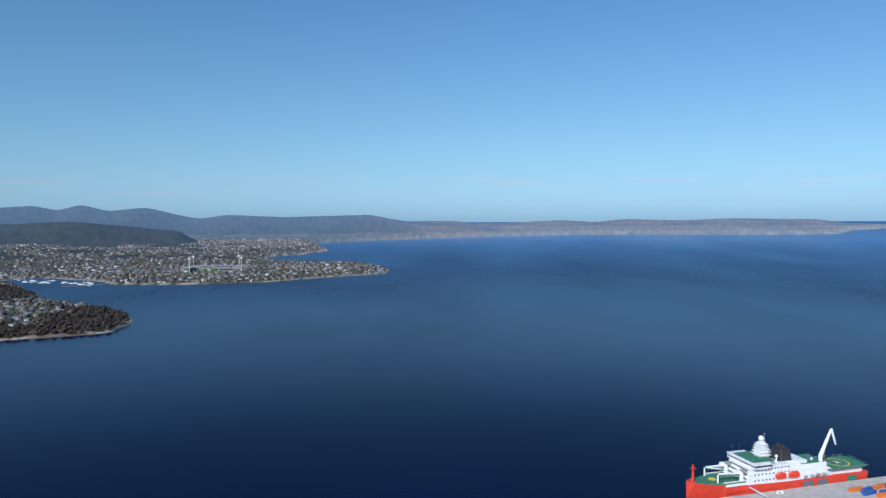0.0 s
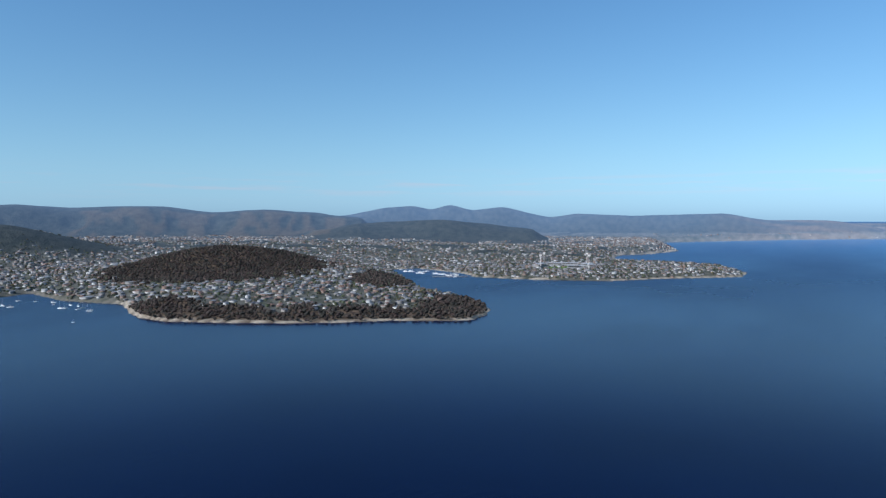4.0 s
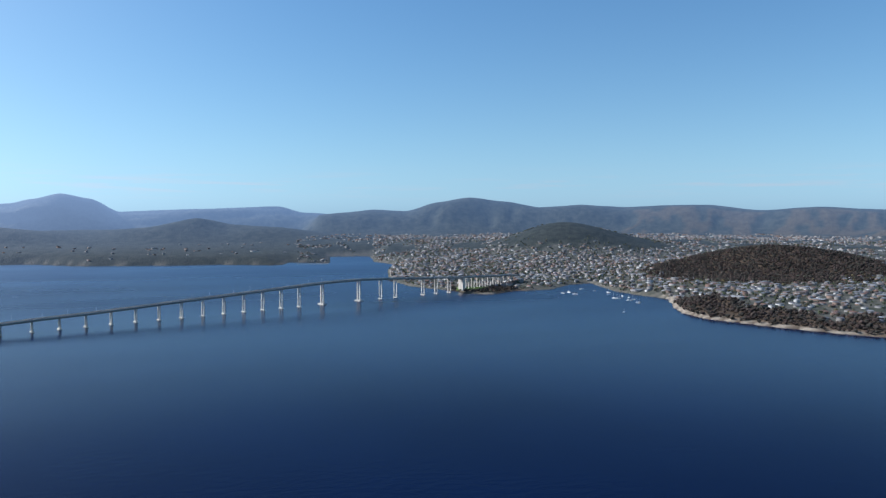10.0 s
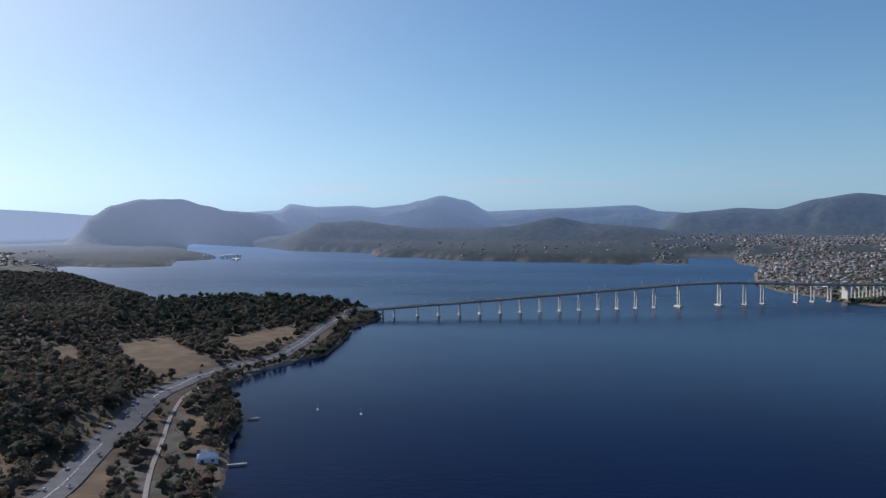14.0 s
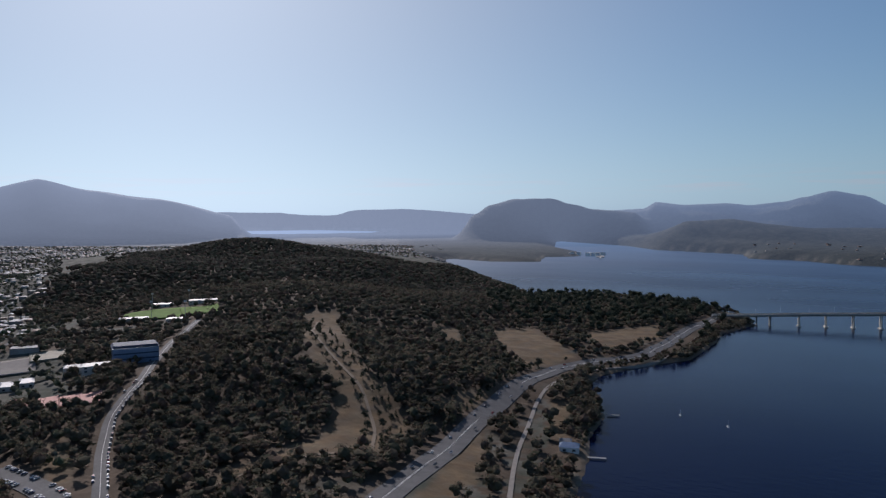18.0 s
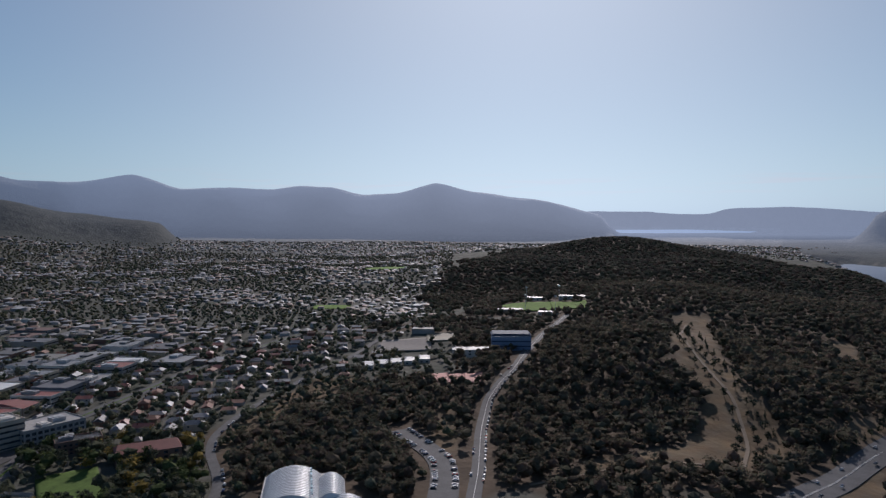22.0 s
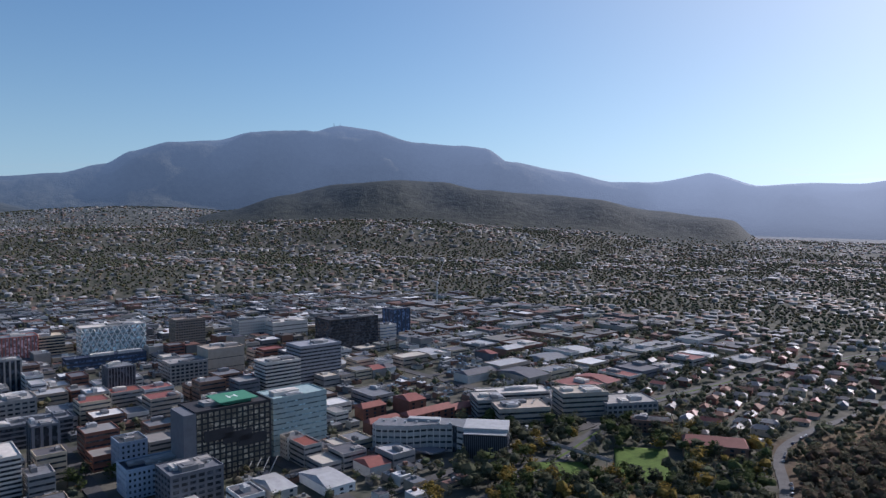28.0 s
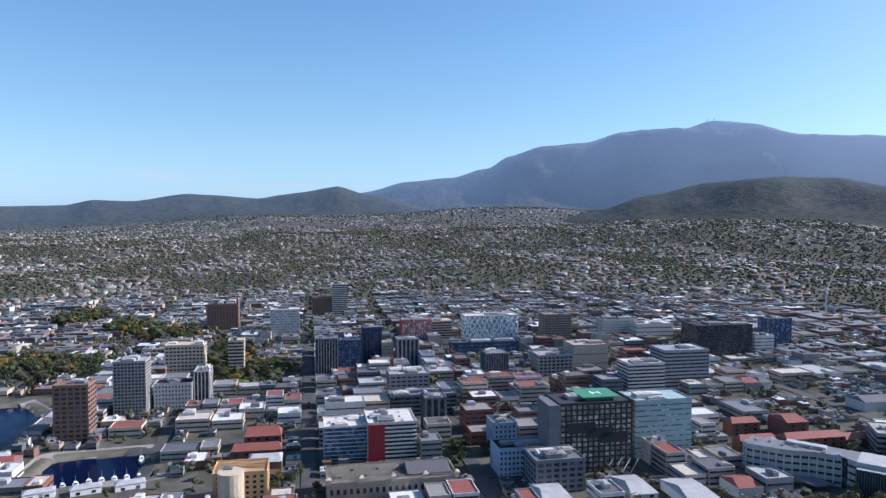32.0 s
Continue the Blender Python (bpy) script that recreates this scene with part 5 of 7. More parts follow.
LABELS = {id(PALE): "off-white", id(CREAM): "cream", id(GREY): "grey", id(BEIGE): "beige", id(BROWN_BRICK): "brown brick", id(RED_BRICK): "red brick", id(SLATE): "dark grey"}


def low_building(x, y, z, w, depth, h, i):
    r = random.Random(i)
    wall, roof = r.choice(WALLS), r.choice(ROOFS)
    word = LABELS.get(id(wall), "pale rendered")
    if r.random() < 0.22 and h < 11:
        return hall(x, y, z, w, h, depth, f"low {word} shop building with a pitched roof", wall, r.choice([ROOF_GREY, ROOF_RED, ROOF_PALE, ROOF_DARK]), 3.0, name="shop_building", windows=False)
    b = thing("shop_building", x, y, z, GRID_TURN, f"low {word} commercial building with a flat roof", "building", "low town buildings")
    n = max(1, int(h / 3.8))
    part("wall", from_boxes("wall", [(0, depth / 2, -5, w, depth, h + 5)], [wall]), b)
    for k in range(n):
        part("window_band", from_boxes("window_band", [(0, depth / 2, k * h / n + 1.1, w * 0.94, depth + 0.14, 1.5), (0, depth / 2, k * h / n + 1.1, w + 0.14, depth * 0.94, 1.5)], [DARK_GLASS]), b)
    roof_on(b, w, depth, h + 0.02, roof, r.choice([0, 1, 1]), wall, i, False)
    return b


def bulk_blocks(lots):
    """The lower town further off: bodies, roofs, window strips and roof plant in one mesh."""
    rng = np.random.RandomState(4)
    L = np.array(lots)
    n = len(L)
    a = radians(GRID_TURN)
    ux, uy = -math.sin(a), math.cos(a)

    def box(p, q, z0, sx, sy, sz):
        out = []
        for w in (z0, z0 + sz):
            for i, j in ((-1, -1), (1, -1), (1, 1), (-1, 1)):
                P, Q = p + i * sx / 2, q + j * sy / 2
                out.append(np.stack([L[:, 1] + uy * P + ux * Q, L[:, 2] - ux * P + uy * Q, L[:, 3] + w], -1))
        return np.stack(out, 1)
    w, d, h = L[:, 4], L[:, 5], L[:, 6]
    o, one = np.zeros(n), np.ones(n)
    sets = [(box(o, d / 2, -6 * one, w, d, h + 6), 0), (box(o, d / 2, h, w * 0.97, d * 0.97, 0.35 * one), 1)]
    for k in range(2):
        sets.append((box(o, d / 2, 1.2 + k * 3.6 * one, w * 0.92, d + 0.3, np.where(h > 4 + 3.6 * k, 1.4, 0.05)), 2))
    sets.append((box((rng.rand(n) - 0.5) * w * 0.5, d * (0.3 + 0.4 * rng.rand(n)), h + 0.3, w * 0.25, d * 0.25, 2.2 * one), 1))
    F = np.array([(4, 5, 6, 7), (0, 1, 5, 4), (1, 2, 6, 5), (2, 3, 7, 6), (3, 0, 4, 7)])
    V, Q, M, base = [], [], [], 0
    for pts, m in sets:
        V.append(pts.reshape(-1, 3))
        Q.append((F[None] + (np.arange(n) * 8)[:, None, None] + base).reshape(-1, 4))
        M.append(np.full(n * 5, m))
        base += n * 8
    me = mesh_of("town_blocks", np.concatenate(V), np.concatenate(Q), [BULK_WALL, BULK_ROOF, DARK_GLASS], smooth=False)
    me.polygons.foreach_set("material_index", np.concatenate(M).astype(np.int32))
    tagged(new("town_blocks", me), "flat-roofed shops, sheds and offices of the lower town", "buildings", kind="stuff")
    for x, y in zip(L[len(LOTS) - 255:, 1], L[len(LOTS) - 255:, 2]):
        TAKEN.append((x + ux * 5, y + uy * 5, 6))


BULK_WALL = material("town_walls", (0.5, 0.5, 0.5), 0.75, vary=0.1, size=4, spec=0.2,
                     ramp=[(0.38, 0.35, 0.31), (0.22, 0.21, 0.20), (0.34, 0.27, 0.20), (0.19, 0.11, 0.085), (0.48, 0.46, 0.43), (0.22, 0.13, 0.10), (0.12, 0.125, 0.13), (0.32, 0.29, 0.25)])
BULK_ROOF = material("town_roofs", (0.4, 0.4, 0.4), 0.62, vary=0.2, size=4, spec=0.25,
                     ramp=[(0.14, 0.15, 0.16), (0.19, 0.195, 0.20), (0.10, 0.105, 0.115), (0.17, 0.175, 0.175), (0.06, 0.06, 0.07), (0.12, 0.13, 0.145), (0.13, 0.07, 0.055), (0.50, 0.50, 0.50), (0.09, 0.09, 0.09), (0.15, 0.145, 0.13)])
LOTS = choose_lots()
for _i, (_d, _x, _y, _z, _w, _q, _h, _a, _b) in enumerate(LOTS[:255]):
    low_building(_x, _y, float(_z), _w, _q, _h, _i)
    take(_x, _y, GRID_TURN, _w, _q, 1)
def infill_lots():
    """Sheds and small shops that fill the yards between the larger blocks."""
    r = random.Random(19)
    a = radians(GRID_TURN)
    ux, uy = -math.sin(a), math.cos(a)
    out = []
    spots = [(uy * p + ux * q, -ux * p + uy * q) for p in range(-420, 800, 14) for q in range(360, 1250, 15)]
    x, y = np.array(spots).T
    z, wood, s = land(x, y)
    ok = sector(x, y, 186, 263, 450, 1250) & (s > 12) & (wooded(x, y, wood, s) < 0) & (patch(x, y, PARKS) < 0) & off_road(x, y, -1)
    ok[ok] &= free(x[ok] + ux * 6, y[ok] + uy * 6, 2.5)
    for i in np.nonzero(ok)[0]:
        if r.random() < 0.72:
            out.append((0, x[i] + r.uniform(-2, 2), y[i] + r.uniform(-2, 2), z[i], r.uniform(7, 12), r.uniform(7, 12), r.uniform(3.2, 7), 0, 0))
    return out


for _d, _x, _y, _z, _w, _q, _h, _a, _b in LOTS[255:]:
    TAKEN.append((_x - math.sin(radians(GRID_TURN)) * 12, _y + math.cos(radians(GRID_TURN)) * 12, 12))
bulk_blocks(LOTS[255:] + infill_lots())


# ---- the long bridge ----
def bridge():
    ax, ay = settled(-1414.5, -269.8)
    bx, by = settled(-1414.5 - 1000 * math.sin(radians(23.78)), -269.8 + 1000 * math.cos(radians(23.78)))
    turn = math.degrees(math.atan2(ax - bx, by - ay))
    b = thing("road_bridge", ax, ay, 0, turn, "long pale concrete road bridge on many twin-column piers", "bridge")
    ss = [-150, -50, 0, 88, 178, 266, 356, 445, 535, 595, 697, 809, 898, 1032, 1130, 1260]
    zs = [15.0, 19.5, 22.5, 25.5, 30, 35, 39, 43.5, 48, 51.3, 53, 49.5, 45, 39.5, 37.5, 34]

    def deck_z(s):
        return float(np.interp(s, ss, zs))
    # darker copy of the pier concrete: the deck's shade is in the colour
    grey = paint("shaded_bridge_concrete", (0.30, 0.29, 0.27))
    run = list(range(-150, 1261, 10))

    def ribbon(name, prof, mat, label=""):
        vs, fs, n = [], [], len(prof)
        for s in run:
            z = sum(deck_z(s + o) for o in (-25, 0, 25)) / 3
            vs += [(u, s, z + w) for u, w in prof]
        for i in range(len(run) - 1):
            for j in range(n):
                k = (j + 1) % n
                fs.append((i * n + j, i * n + k, (i + 1) * n + k, (i + 1) * n + j))
        fs += [tuple(range(n)), tuple(range(len(vs) - n, len(vs)))[::-1]]
        me = bpy.data.meshes.new(name)
        me.from_pydata(vs, [], fs)
        me.materials.append(mat)
        return part(name, me, b, label)
    ribbon("deck_girder", [(-8, -3.4), (8, -3.4), (8.6, -0.9), (-8.6, -0.9)], grey)
    ribbon("deck_slab", [(-10.5, -0.9), (10.5, -0.9), (10.5, 0), (-10.5, 0)], grey)
    ribbon("roadway", [(-8.6, 0.0), (8.6, 0.0), (8.6, 0.08), (-8.6, 0.08)], ASPHALT, "dark asphalt roadway")
    for side in (-1, 1):
        ribbon("parapet", [(side * 10.2, 0), (side * 10.5, 0), (side * 10.5, 1.3), (side * 10.2, 1.3)][::side], paint("parapet_concrete", (0.40, 0.39, 0.37)))
        ribbon("kerb_barrier", [(side * 8.6, 0), (side * 8.9, 0), (side * 8.9, 0.7), (side * 8.6, 0.7)][::side], CONCRETE)
    piers = [0, 44.4, 88.8, 133, 177.8, 222.4, 267, 311.6, 356.4, 401, 445.6, 490, 535, 595.5, 697.5, 762.6, 808.7, 898.2, 943.4, 989.5]
    for i, s in enumerate(piers):
        z = deck_z(s) - 3.2
        big = s in (595.5, 697.5)
        w, d = (24, 11) if big else (15, 6)
        p = part("pier_base", from_boxes("pier_base", [(0, 0, -3, w, d, 5.4 if big else 4.6), (0, 0, 1.6, w * 0.9, d * 0.8, 1.6 if big else 0.6)], [PIER]), b, at_=(0, s, 0))
        k = 3.4 if big else 2.5
        for u in (-5.2, 5.2):
            part("column", from_boxes("column", [(u, 0, 1, k, k * 0.8, z - 2, 0.85)], [PIER]), p)
        part("crosshead", from_boxes("crosshead", [(0, 0, z - 1.2, 15.5, k * 0.8, 1.4)], [PIER]), p)
        for u in (-4, 0, 4):
            part("pile", tube("pile", (u * 1.4, 0, -8), (u * 1.4, 0, -1), 0.9, 0.9, grey, 8), p)
    for s, n in ((-49, 3), (-72, 2), (-95, 2)):
        z = deck_z(s) - 3.2
        p = part("trestle", from_boxes("trestle", [(0, 0, -3, 20 if n == 3 else 12, 3, 4)], [grey]), b, at_=(0, s, 0))
        for i in range(n):
            u = (i - (n - 1) / 2) * 7
            part("column", from_boxes("column", [(u, 0, 0, 4.5 if n == 3 else 1.6, 2, z)], [grey]), p)
    part("abutment", from_boxes("abutment", [(0, 1036, -3, 19, 9, deck_z(1036) - 0.5, 0.96)], [PIER]), b, "broad pale concrete anchor pier")
    for i in range(9):
        s = 1056 + i * 21
        p = part("approach_pier", from_boxes("approach_pier", [(0, s, deck_z(s) - 4.6, 16, 2.0, 1.4)], [PIER]), b)
        for u in (-5.4, 5.4):
            part("column", from_boxes("column", [(u, s, -2, 2.6, 1.8, deck_z(s) - 2.4)], [PIER]), p)
    pole = from_boxes("lamp_post", [(0, 0, 0, 0.22, 0.22, 11), (0, 0.9, 10.8, 0.25, 2.2, 0.2)], [METAL])
    for i in range(30):
        s = -120 + i * 45
        part("lamp_post", pole, b, at_=(9.2 if i % 2 else -9.2, s, deck_z(s)), turn=math.pi / 2 if i % 2 else -math.pi / 2)
    return b, deck_z


BRIDGE, DECK_Z = bridge()


# ---- the icebreaker at its wharf ----
def ship():
    ang = math.degrees(math.atan2(-0.282, -0.959))
    b = thing("icebreaker_ship", *settled(244, 514.5), 0, ang, "red and white icebreaker moored at a concrete wharf", "ship")
    b.scale = (0.95, 0.95, 0.95)
    # hull: stations along its length, bow at +x; half-breadth at deck and waterline
    st = [(-80, 11.2, 10.0, 8.2), (-78, 12.6, 11.5, 8.2), (-40, 12.9, 12.4, 8.4), (0, 12.9, 12.6, 8.6), (35, 12.8, 12.2, 9.4), (52, 11.6, 9.6, 10.4), (66, 8.4, 5.4, 11.4), (75, 4.6, 2.0, 12.2), (79.5, 0.9, 0.2, 12.6)]
    vs, fs = [], []
    for x, hb, wl, z in st:
        vs += [(x, -wl * 0.8, -5), (x, -wl, 0), (x, -hb, z), (x, hb, z), (x, wl, 0), (x, wl * 0.8, -5)]
    for i in range(len(st) - 1):
        for j in range(6):
            k = (j + 1) % 6
            fs.append((i * 6 + j, (i + 1) * 6 + j, (i + 1) * 6 + k, i * 6 + k))
    fs += [tuple(range(6)), tuple(range(len(vs) - 6, len(vs)))[::-1]]
    me = bpy.data.meshes.new("hull")
    me.from_pydata(vs, [], fs)
    me.materials.append(ORANGE_RED)
    hull = part("hull", me, b, "bright orange-red hull")
    for side in (-1, 1):
        part("bulwark", from_boxes("bulwark", [(44, side * 12.0, 9.6, 20, 0.4, 1.8)], [WHITE]), hull)
        part("rubbing_strake", from_boxes("rubbing_strake", [(-8, side * 12.85, 5.6, 120, 0.3, 0.35)], [ORANGE_RED]), hull)
        for u in (-62, -34, -20):
            part("hull_door", from_boxes("hull_door", [(u, side * 13.0, 3.0, 9, 0.3, 4.2)], [SLATE if u != -62 else GREEN_DECK]), hull)
    part("foredeck", prism("foredeck", [(36, -11.6), (52, -10.6), (66, -7.4), (73, -4), (73, 4), (66, 7.4), (52, 10.6), (36, 11.6)], 9.6, 12.0, GREEN_DECK), b, "green painted foredeck")
    part("deck_marking", prism("deck_marking", [(57 + 3.2 * math.cos(i * math.tau / 16), 3.2 * math.sin(i * math.tau / 16)) for i in range(16)], 12.0, 12.08, YELLOW), b, "yellow deck circle")
    part("bow_rail", from_boxes("bow_rail", [(46, 10.6, 12, 18, 0.15, 0.9), (46, -10.6, 12, 18, 0.15, 0.9)], [WHITE]), b)
    part("foremast", tube("foremast", (74, 0, 11.5), (74, 0, 25), 1.2, 0.6, ORANGE_RED, 10), b, "red bow mast")
    part("foremast_head", from_boxes("foremast_head", [(74, 0, 22, 3, 3.2, 0.4)], [ORANGE_RED]), b)
    house = part("deckhouse", from_boxes("deckhouse", [(14, 0, 8.5, 42, 25, 6.0), (14, 0, 14.5, 40, 24.6, 3.6), (15, 0, 18.1, 36, 23.6, 3.6), (-16, 0, 8.5, 22, 24, 8.5), (-34, 0, 8.5, 20, 22, 5.5)], [WHITE]), b)
    for z, x0, w, l in ((10.4, 35.2, 24, 0), (12.8, 35.2, 24, 0), (16, 34.2, 23.6, 0), (19.2, 33.2, 22.4, 0)):
        part("window_strip", from_boxes("window_strip", [(x0, 0, z, 0.25, w * 0.9, 0.9)], [DARK_GLASS]), house)
    for side in (-1, 1):
        for z, l, hb in ((11.4, 34, 12.55), (15.8, 34, 12.35), (19.4, 30, 11.85)):
            for i in range(10):
                part("porthole", from_boxes("porthole", [(-2 + i * l / 10, side * hb, z, 1.2, 0.2, 1.0)], [DARK_GLASS]), house)
    bridge_deck = part("wheelhouse", from_boxes("wheelhouse", [(24, 0, 21.7, 15, 31, 3.4), (24, 0, 25.1, 16, 32, 0.5)], [WHITE]), b)
    part("wheelhouse_glazing", from_boxes("wheelhouse_glazing", [(24, 0, 23.0, 15.3, 31.3, 1.25)], [DARK_GLASS]), bridge_deck, "dark band of bridge windows")
    for i in range(13):
        part("window_mullion", from_boxes("window_mullion", [(31.7, -15 + i * 2.5, 22.9, 0.25, 0.35, 1.5)], [WHITE]), bridge_deck)
    part("top_deck", from_boxes("top_deck", [(20, 0, 25.6, 20, 24, 0.15)], [GREEN_DECK]), b)
    part("mast_tower", from_boxes("mast_tower", [(13, 0, 25, 8, 8, 7, 0.8), (13, 0, 32, 5.6, 5.6, 5, 0.7)], [WHITE]), b)
    for z, w in ((27.2, 10.5), (29.4, 9.8), (31.5, 9), (33.4, 8), (35.2, 7)):
        part("mast_platform", from_boxes("mast_platform", [(13, 0, z, w, w, 0.35)], [WHITE]), b)
    part("radome", ball("radome", 2.2, WHITE), b, at_=(13, 0, 39.4))
    part("mast_pole", tube("mast_pole", (11, 1, 36), (11, 1, 44), 0.25, 0.15, METAL, 6), b)
    for x, y, z, r in ((2, -5, 26.5, 1.5), (4, 6, 26.5, 1.2), (-32, 3, 20, 1.1)):
        part("satellite_dome", ball("satellite_dome", r, WHITE), b, at_=(x, y, z))
        part("dome_stand", tube("dome_stand", (x, y, z - 5), (x, y, z - r * 0.6), 0.5, 0.5, WHITE, 6), b)
    for x, y in ((30, 12), (30, -12), (22, -14), (2, 9), (-24, 8), (-40, 8)):
        part("whip_aerial", tube("whip_aerial", (x, y, 18), (x, y, 33 if x > 0 else 27), 0.12, 0.06, METAL, 5), b)
    f = part("funnel", from_boxes("funnel", [(-5, 0, 20, 12, 12, 10, 0.78), (-5, 0, 30, 8.4, 8.4, 1.2, 1.08)], [BLACK]), b, "black funnel casing with a flared top")
    for y in (-3.4, -1.2, 1.2, 3.4):
        part("exhaust_pipe", tube("exhaust_pipe", (-5, y, 30), (-5.6, y, 33.4), 0.8, 0.8, BLACK, 8), f)
    part("funnel_base", from_boxes("funnel_base", [(-5, 0, 17, 18, 19, 3.4), (-8, 0, 20.4, 24, 14, 1.4), (-18, 0, 17, 10, 16, 4.6)], [WHITE]), b)
    part("hangar", from_boxes("hangar", [(-28, 0, 14, 24, 20, 5.2)], [WHITE]), b)
    part("hangar_roof", from_boxes("hangar_roof", [(-28, 0, 19.2, 23, 19, 0.2)], [GREEN_DECK]), b, "green hangar roof")
    part("helideck", prism("helideck", [(-40, -12.5), (-40, 12.5), (-76, 12.5), (-80, 8), (-80, -8), (-76, -12.5)], 12.5, 13.4, GREEN_DECK), b, "green helicopter deck")
    part("helideck_support", from_boxes("helideck_support", [(-58, 0, 8, 34, 20, 4.5)], [WHITE]), b)
    rim = [(math.cos(i * math.tau / 28), math.sin(i * math.tau / 28)) for i in range(28)]
    for r, z, m in ((9.2, 13.44, YELLOW), (8.0, 13.48, GREEN_DECK)):
        part("deck_circle", prism("deck_circle", [(-60 + r * x, r * y) for x, y in rim], 13.4, z, m), b)
    part("deck_letter", from_boxes("deck_letter", [(-60, -1.6, 13.4, 4.5, 0.8, 0.14), (-60, 1.6, 13.4, 4.5, 0.8, 0.14), (-60, 0, 13.4, 0.8, 3, 0.14)], [WHITE]), b)
    for i in range(18):
        part("net_post", from_boxes("net_post", [(-42 - i * 2.1, 13.0, 13.2, 0.2, 0.2, 1.4), (-42 - i * 2.1, -13.0, 13.2, 0.2, 0.2, 1.4)], [METAL]), b)
    part("safety_net", from_boxes("safety_net", [(-59, 13.2, 14.4, 38, 0.12, 0.12), (-59, -13.2, 14.4, 38, 0.12, 0.12), (-80.2, 0, 14.4, 0.12, 17, 0.12)], [METAL]), b)
    # cranes
    c = part("stern_crane_post", tube("stern_crane_post", (-36, 8, 8), (-36, 8, 25), 1.7, 1.5, WHITE, 10), b)
    part("crane_arm", tube("crane_arm", (-36, 8, 24), (-46, 8, 44), 1.5, 0.9, WHITE, 6), c)
    part("crane_jib", tube("crane_jib", (-46, 8, 44), (-50.5, 8, 31), 1.0, 0.6, WHITE, 6), c)
    part("crane_ram", tube("crane_ram", (-37, 8, 20), (-42.5, 8, 36), 0.5, 0.4, METAL, 6), c)
    for side in (-1, 1):
        c = part("deck_crane_post", tube("deck_crane_post", (38, side * 9, 10), (38, side * 9, 19), 1.6, 1.4, WHITE, 10), b)
        part("crane_arm", tube("crane_arm", (38, side * 9, 17.6), (57, side * 8, 18.6), 1.0, 0.6, WHITE, 4), c)
        part("crane_jib", tube("crane_jib", (57, side * 8, 18.4), (43, side * 6.6, 15.6), 0.6, 0.35, WHITE, 4), c)
        for k in range(5):
            part("crane_brace", tube("crane_brace", (41 + k * 3.4, side * 8.8, 17.8), (42.6 + k * 3.2, side * 7.2, 15.6), 0.18, 0.18, GREY, 4), c)
        part("crane_winch", from_boxes("crane_winch", [(36.5, side * 9, 18.6, 4.2, 3.4, 1.8)], [GREY]), c)
        part("crane_cab", from_boxes("crane_cab", [(40, side * 9 - 2.2, 16.5, 3, 2.4, 3)], [WHITE]), c)
        part("crane_rest", tube("crane_rest", (58, side * 8, 12), (58, side * 8, 18), 0.6, 0.6, WHITE, 6), c)
        part("crane_ram", tube("crane_ram", (39, side * 9, 15), (50, side * 8.5, 18.2), 0.45, 0.4, METAL, 6), c)
        for u in (6, -6):
            lb = part("lifeboat", from_boxes("lifeboat", [(u, side * 13.2, 13.2, 9, 3, 2.0, 0.9), (u, side * 13.2, 11.9, 8, 2.4, 1.3)], [ORANGE_RED]), b, "enclosed red lifeboat")
            part("lifeboat_cabin", from_boxes("lifeboat_cabin", [(u - 1, side * 13.2, 15.2, 6, 2.2, 0.8, 0.8)], [ORANGE_RED]), lb)
            for v in (-3.4, 3.4):
                part("davit", tube("davit", (u + v, side * 11, 12), (u + v, side * 13.2, 17), 0.3, 0.25, WHITE, 6), b)
    for i in range(4):
        part("deck_winch", from_boxes("deck_winch", [(-18 - i * 6, -12.4, 9.2, 3, 2, 2.2), (-18 - i * 6, 12.4, 9.2, 3, 2, 2.2)], [METAL]), b)
    part("gangway", tube("gangway", (34, 13, 8), (27, 24, 3.6), 0.7, 0.7, METAL, 4), b)
    m = Matrix.Translation((*settled(240, 514), 0)) @ Matrix.Rotation(radians(ang), 4, "Z")
    near = 1
    q = thing("wharf", *settled(240, 514), 0, ang, "flat grey concrete wharf beside the ship", "wharf")
    q["kind"] = "structure"
    part("wharf_deck", from_boxes("wharf_deck", [(-75, 13.6 + 45, -4, 270, 90, 7.0)], [CONCRETE]), q)
    for i in range(12):
        part("fender", from_boxes("fender", [(50 - i * 18, 13.7, 0, 1.2, 0.5, 2.6)], [TYRE]), q)
        part("bollard", tube("bollard", (50 - i * 18, 15.2, 3), (50 - i * 18, 15.2, 3.8), 0.35, 0.45, YELLOW, 8), q)
    for k, (x, y, c) in enumerate(((292, 503, "orange"), (298, 497, "blue"), (299, 502, "blue"), (306, 493, "orange"), (311, 508, "orange"), (318, 503, "orange"), (312, 499, "blue"), (322, 512, "blue"))):
        p = Vector((x, y, 3))
        mat = ORANGE_PAINT if c == "orange" else BLUE_PAINT
        t = thing("shipping_container", p.x, p.y, 3, ang + 8 * (k % 3), f"{c} steel shipping container on the wharf", "container", "wharf containers")
        part("container_body", from_boxes("container_body", [(0, 0, 0, 12, 2.5, 2.6)], [mat]), t)
        for i in range(9):
            part("corrugation", from_boxes("corrugation", [(-5.4 + i * 1.35, 0, 0.15, 0.35, 2.62, 2.3)], [mat]), t)
    for x, y in ((8, 20),):
        p = m @ Vector((x, y, 3))
        t = thing("wharf_van", p.x, p.y, 3, ang, "small white van parked on the wharf", "van")
        part("van_body", from_boxes("van_body", [(0, 0, 0.4, 5, 2, 1.8, 0.92)], [WHITE]), t)
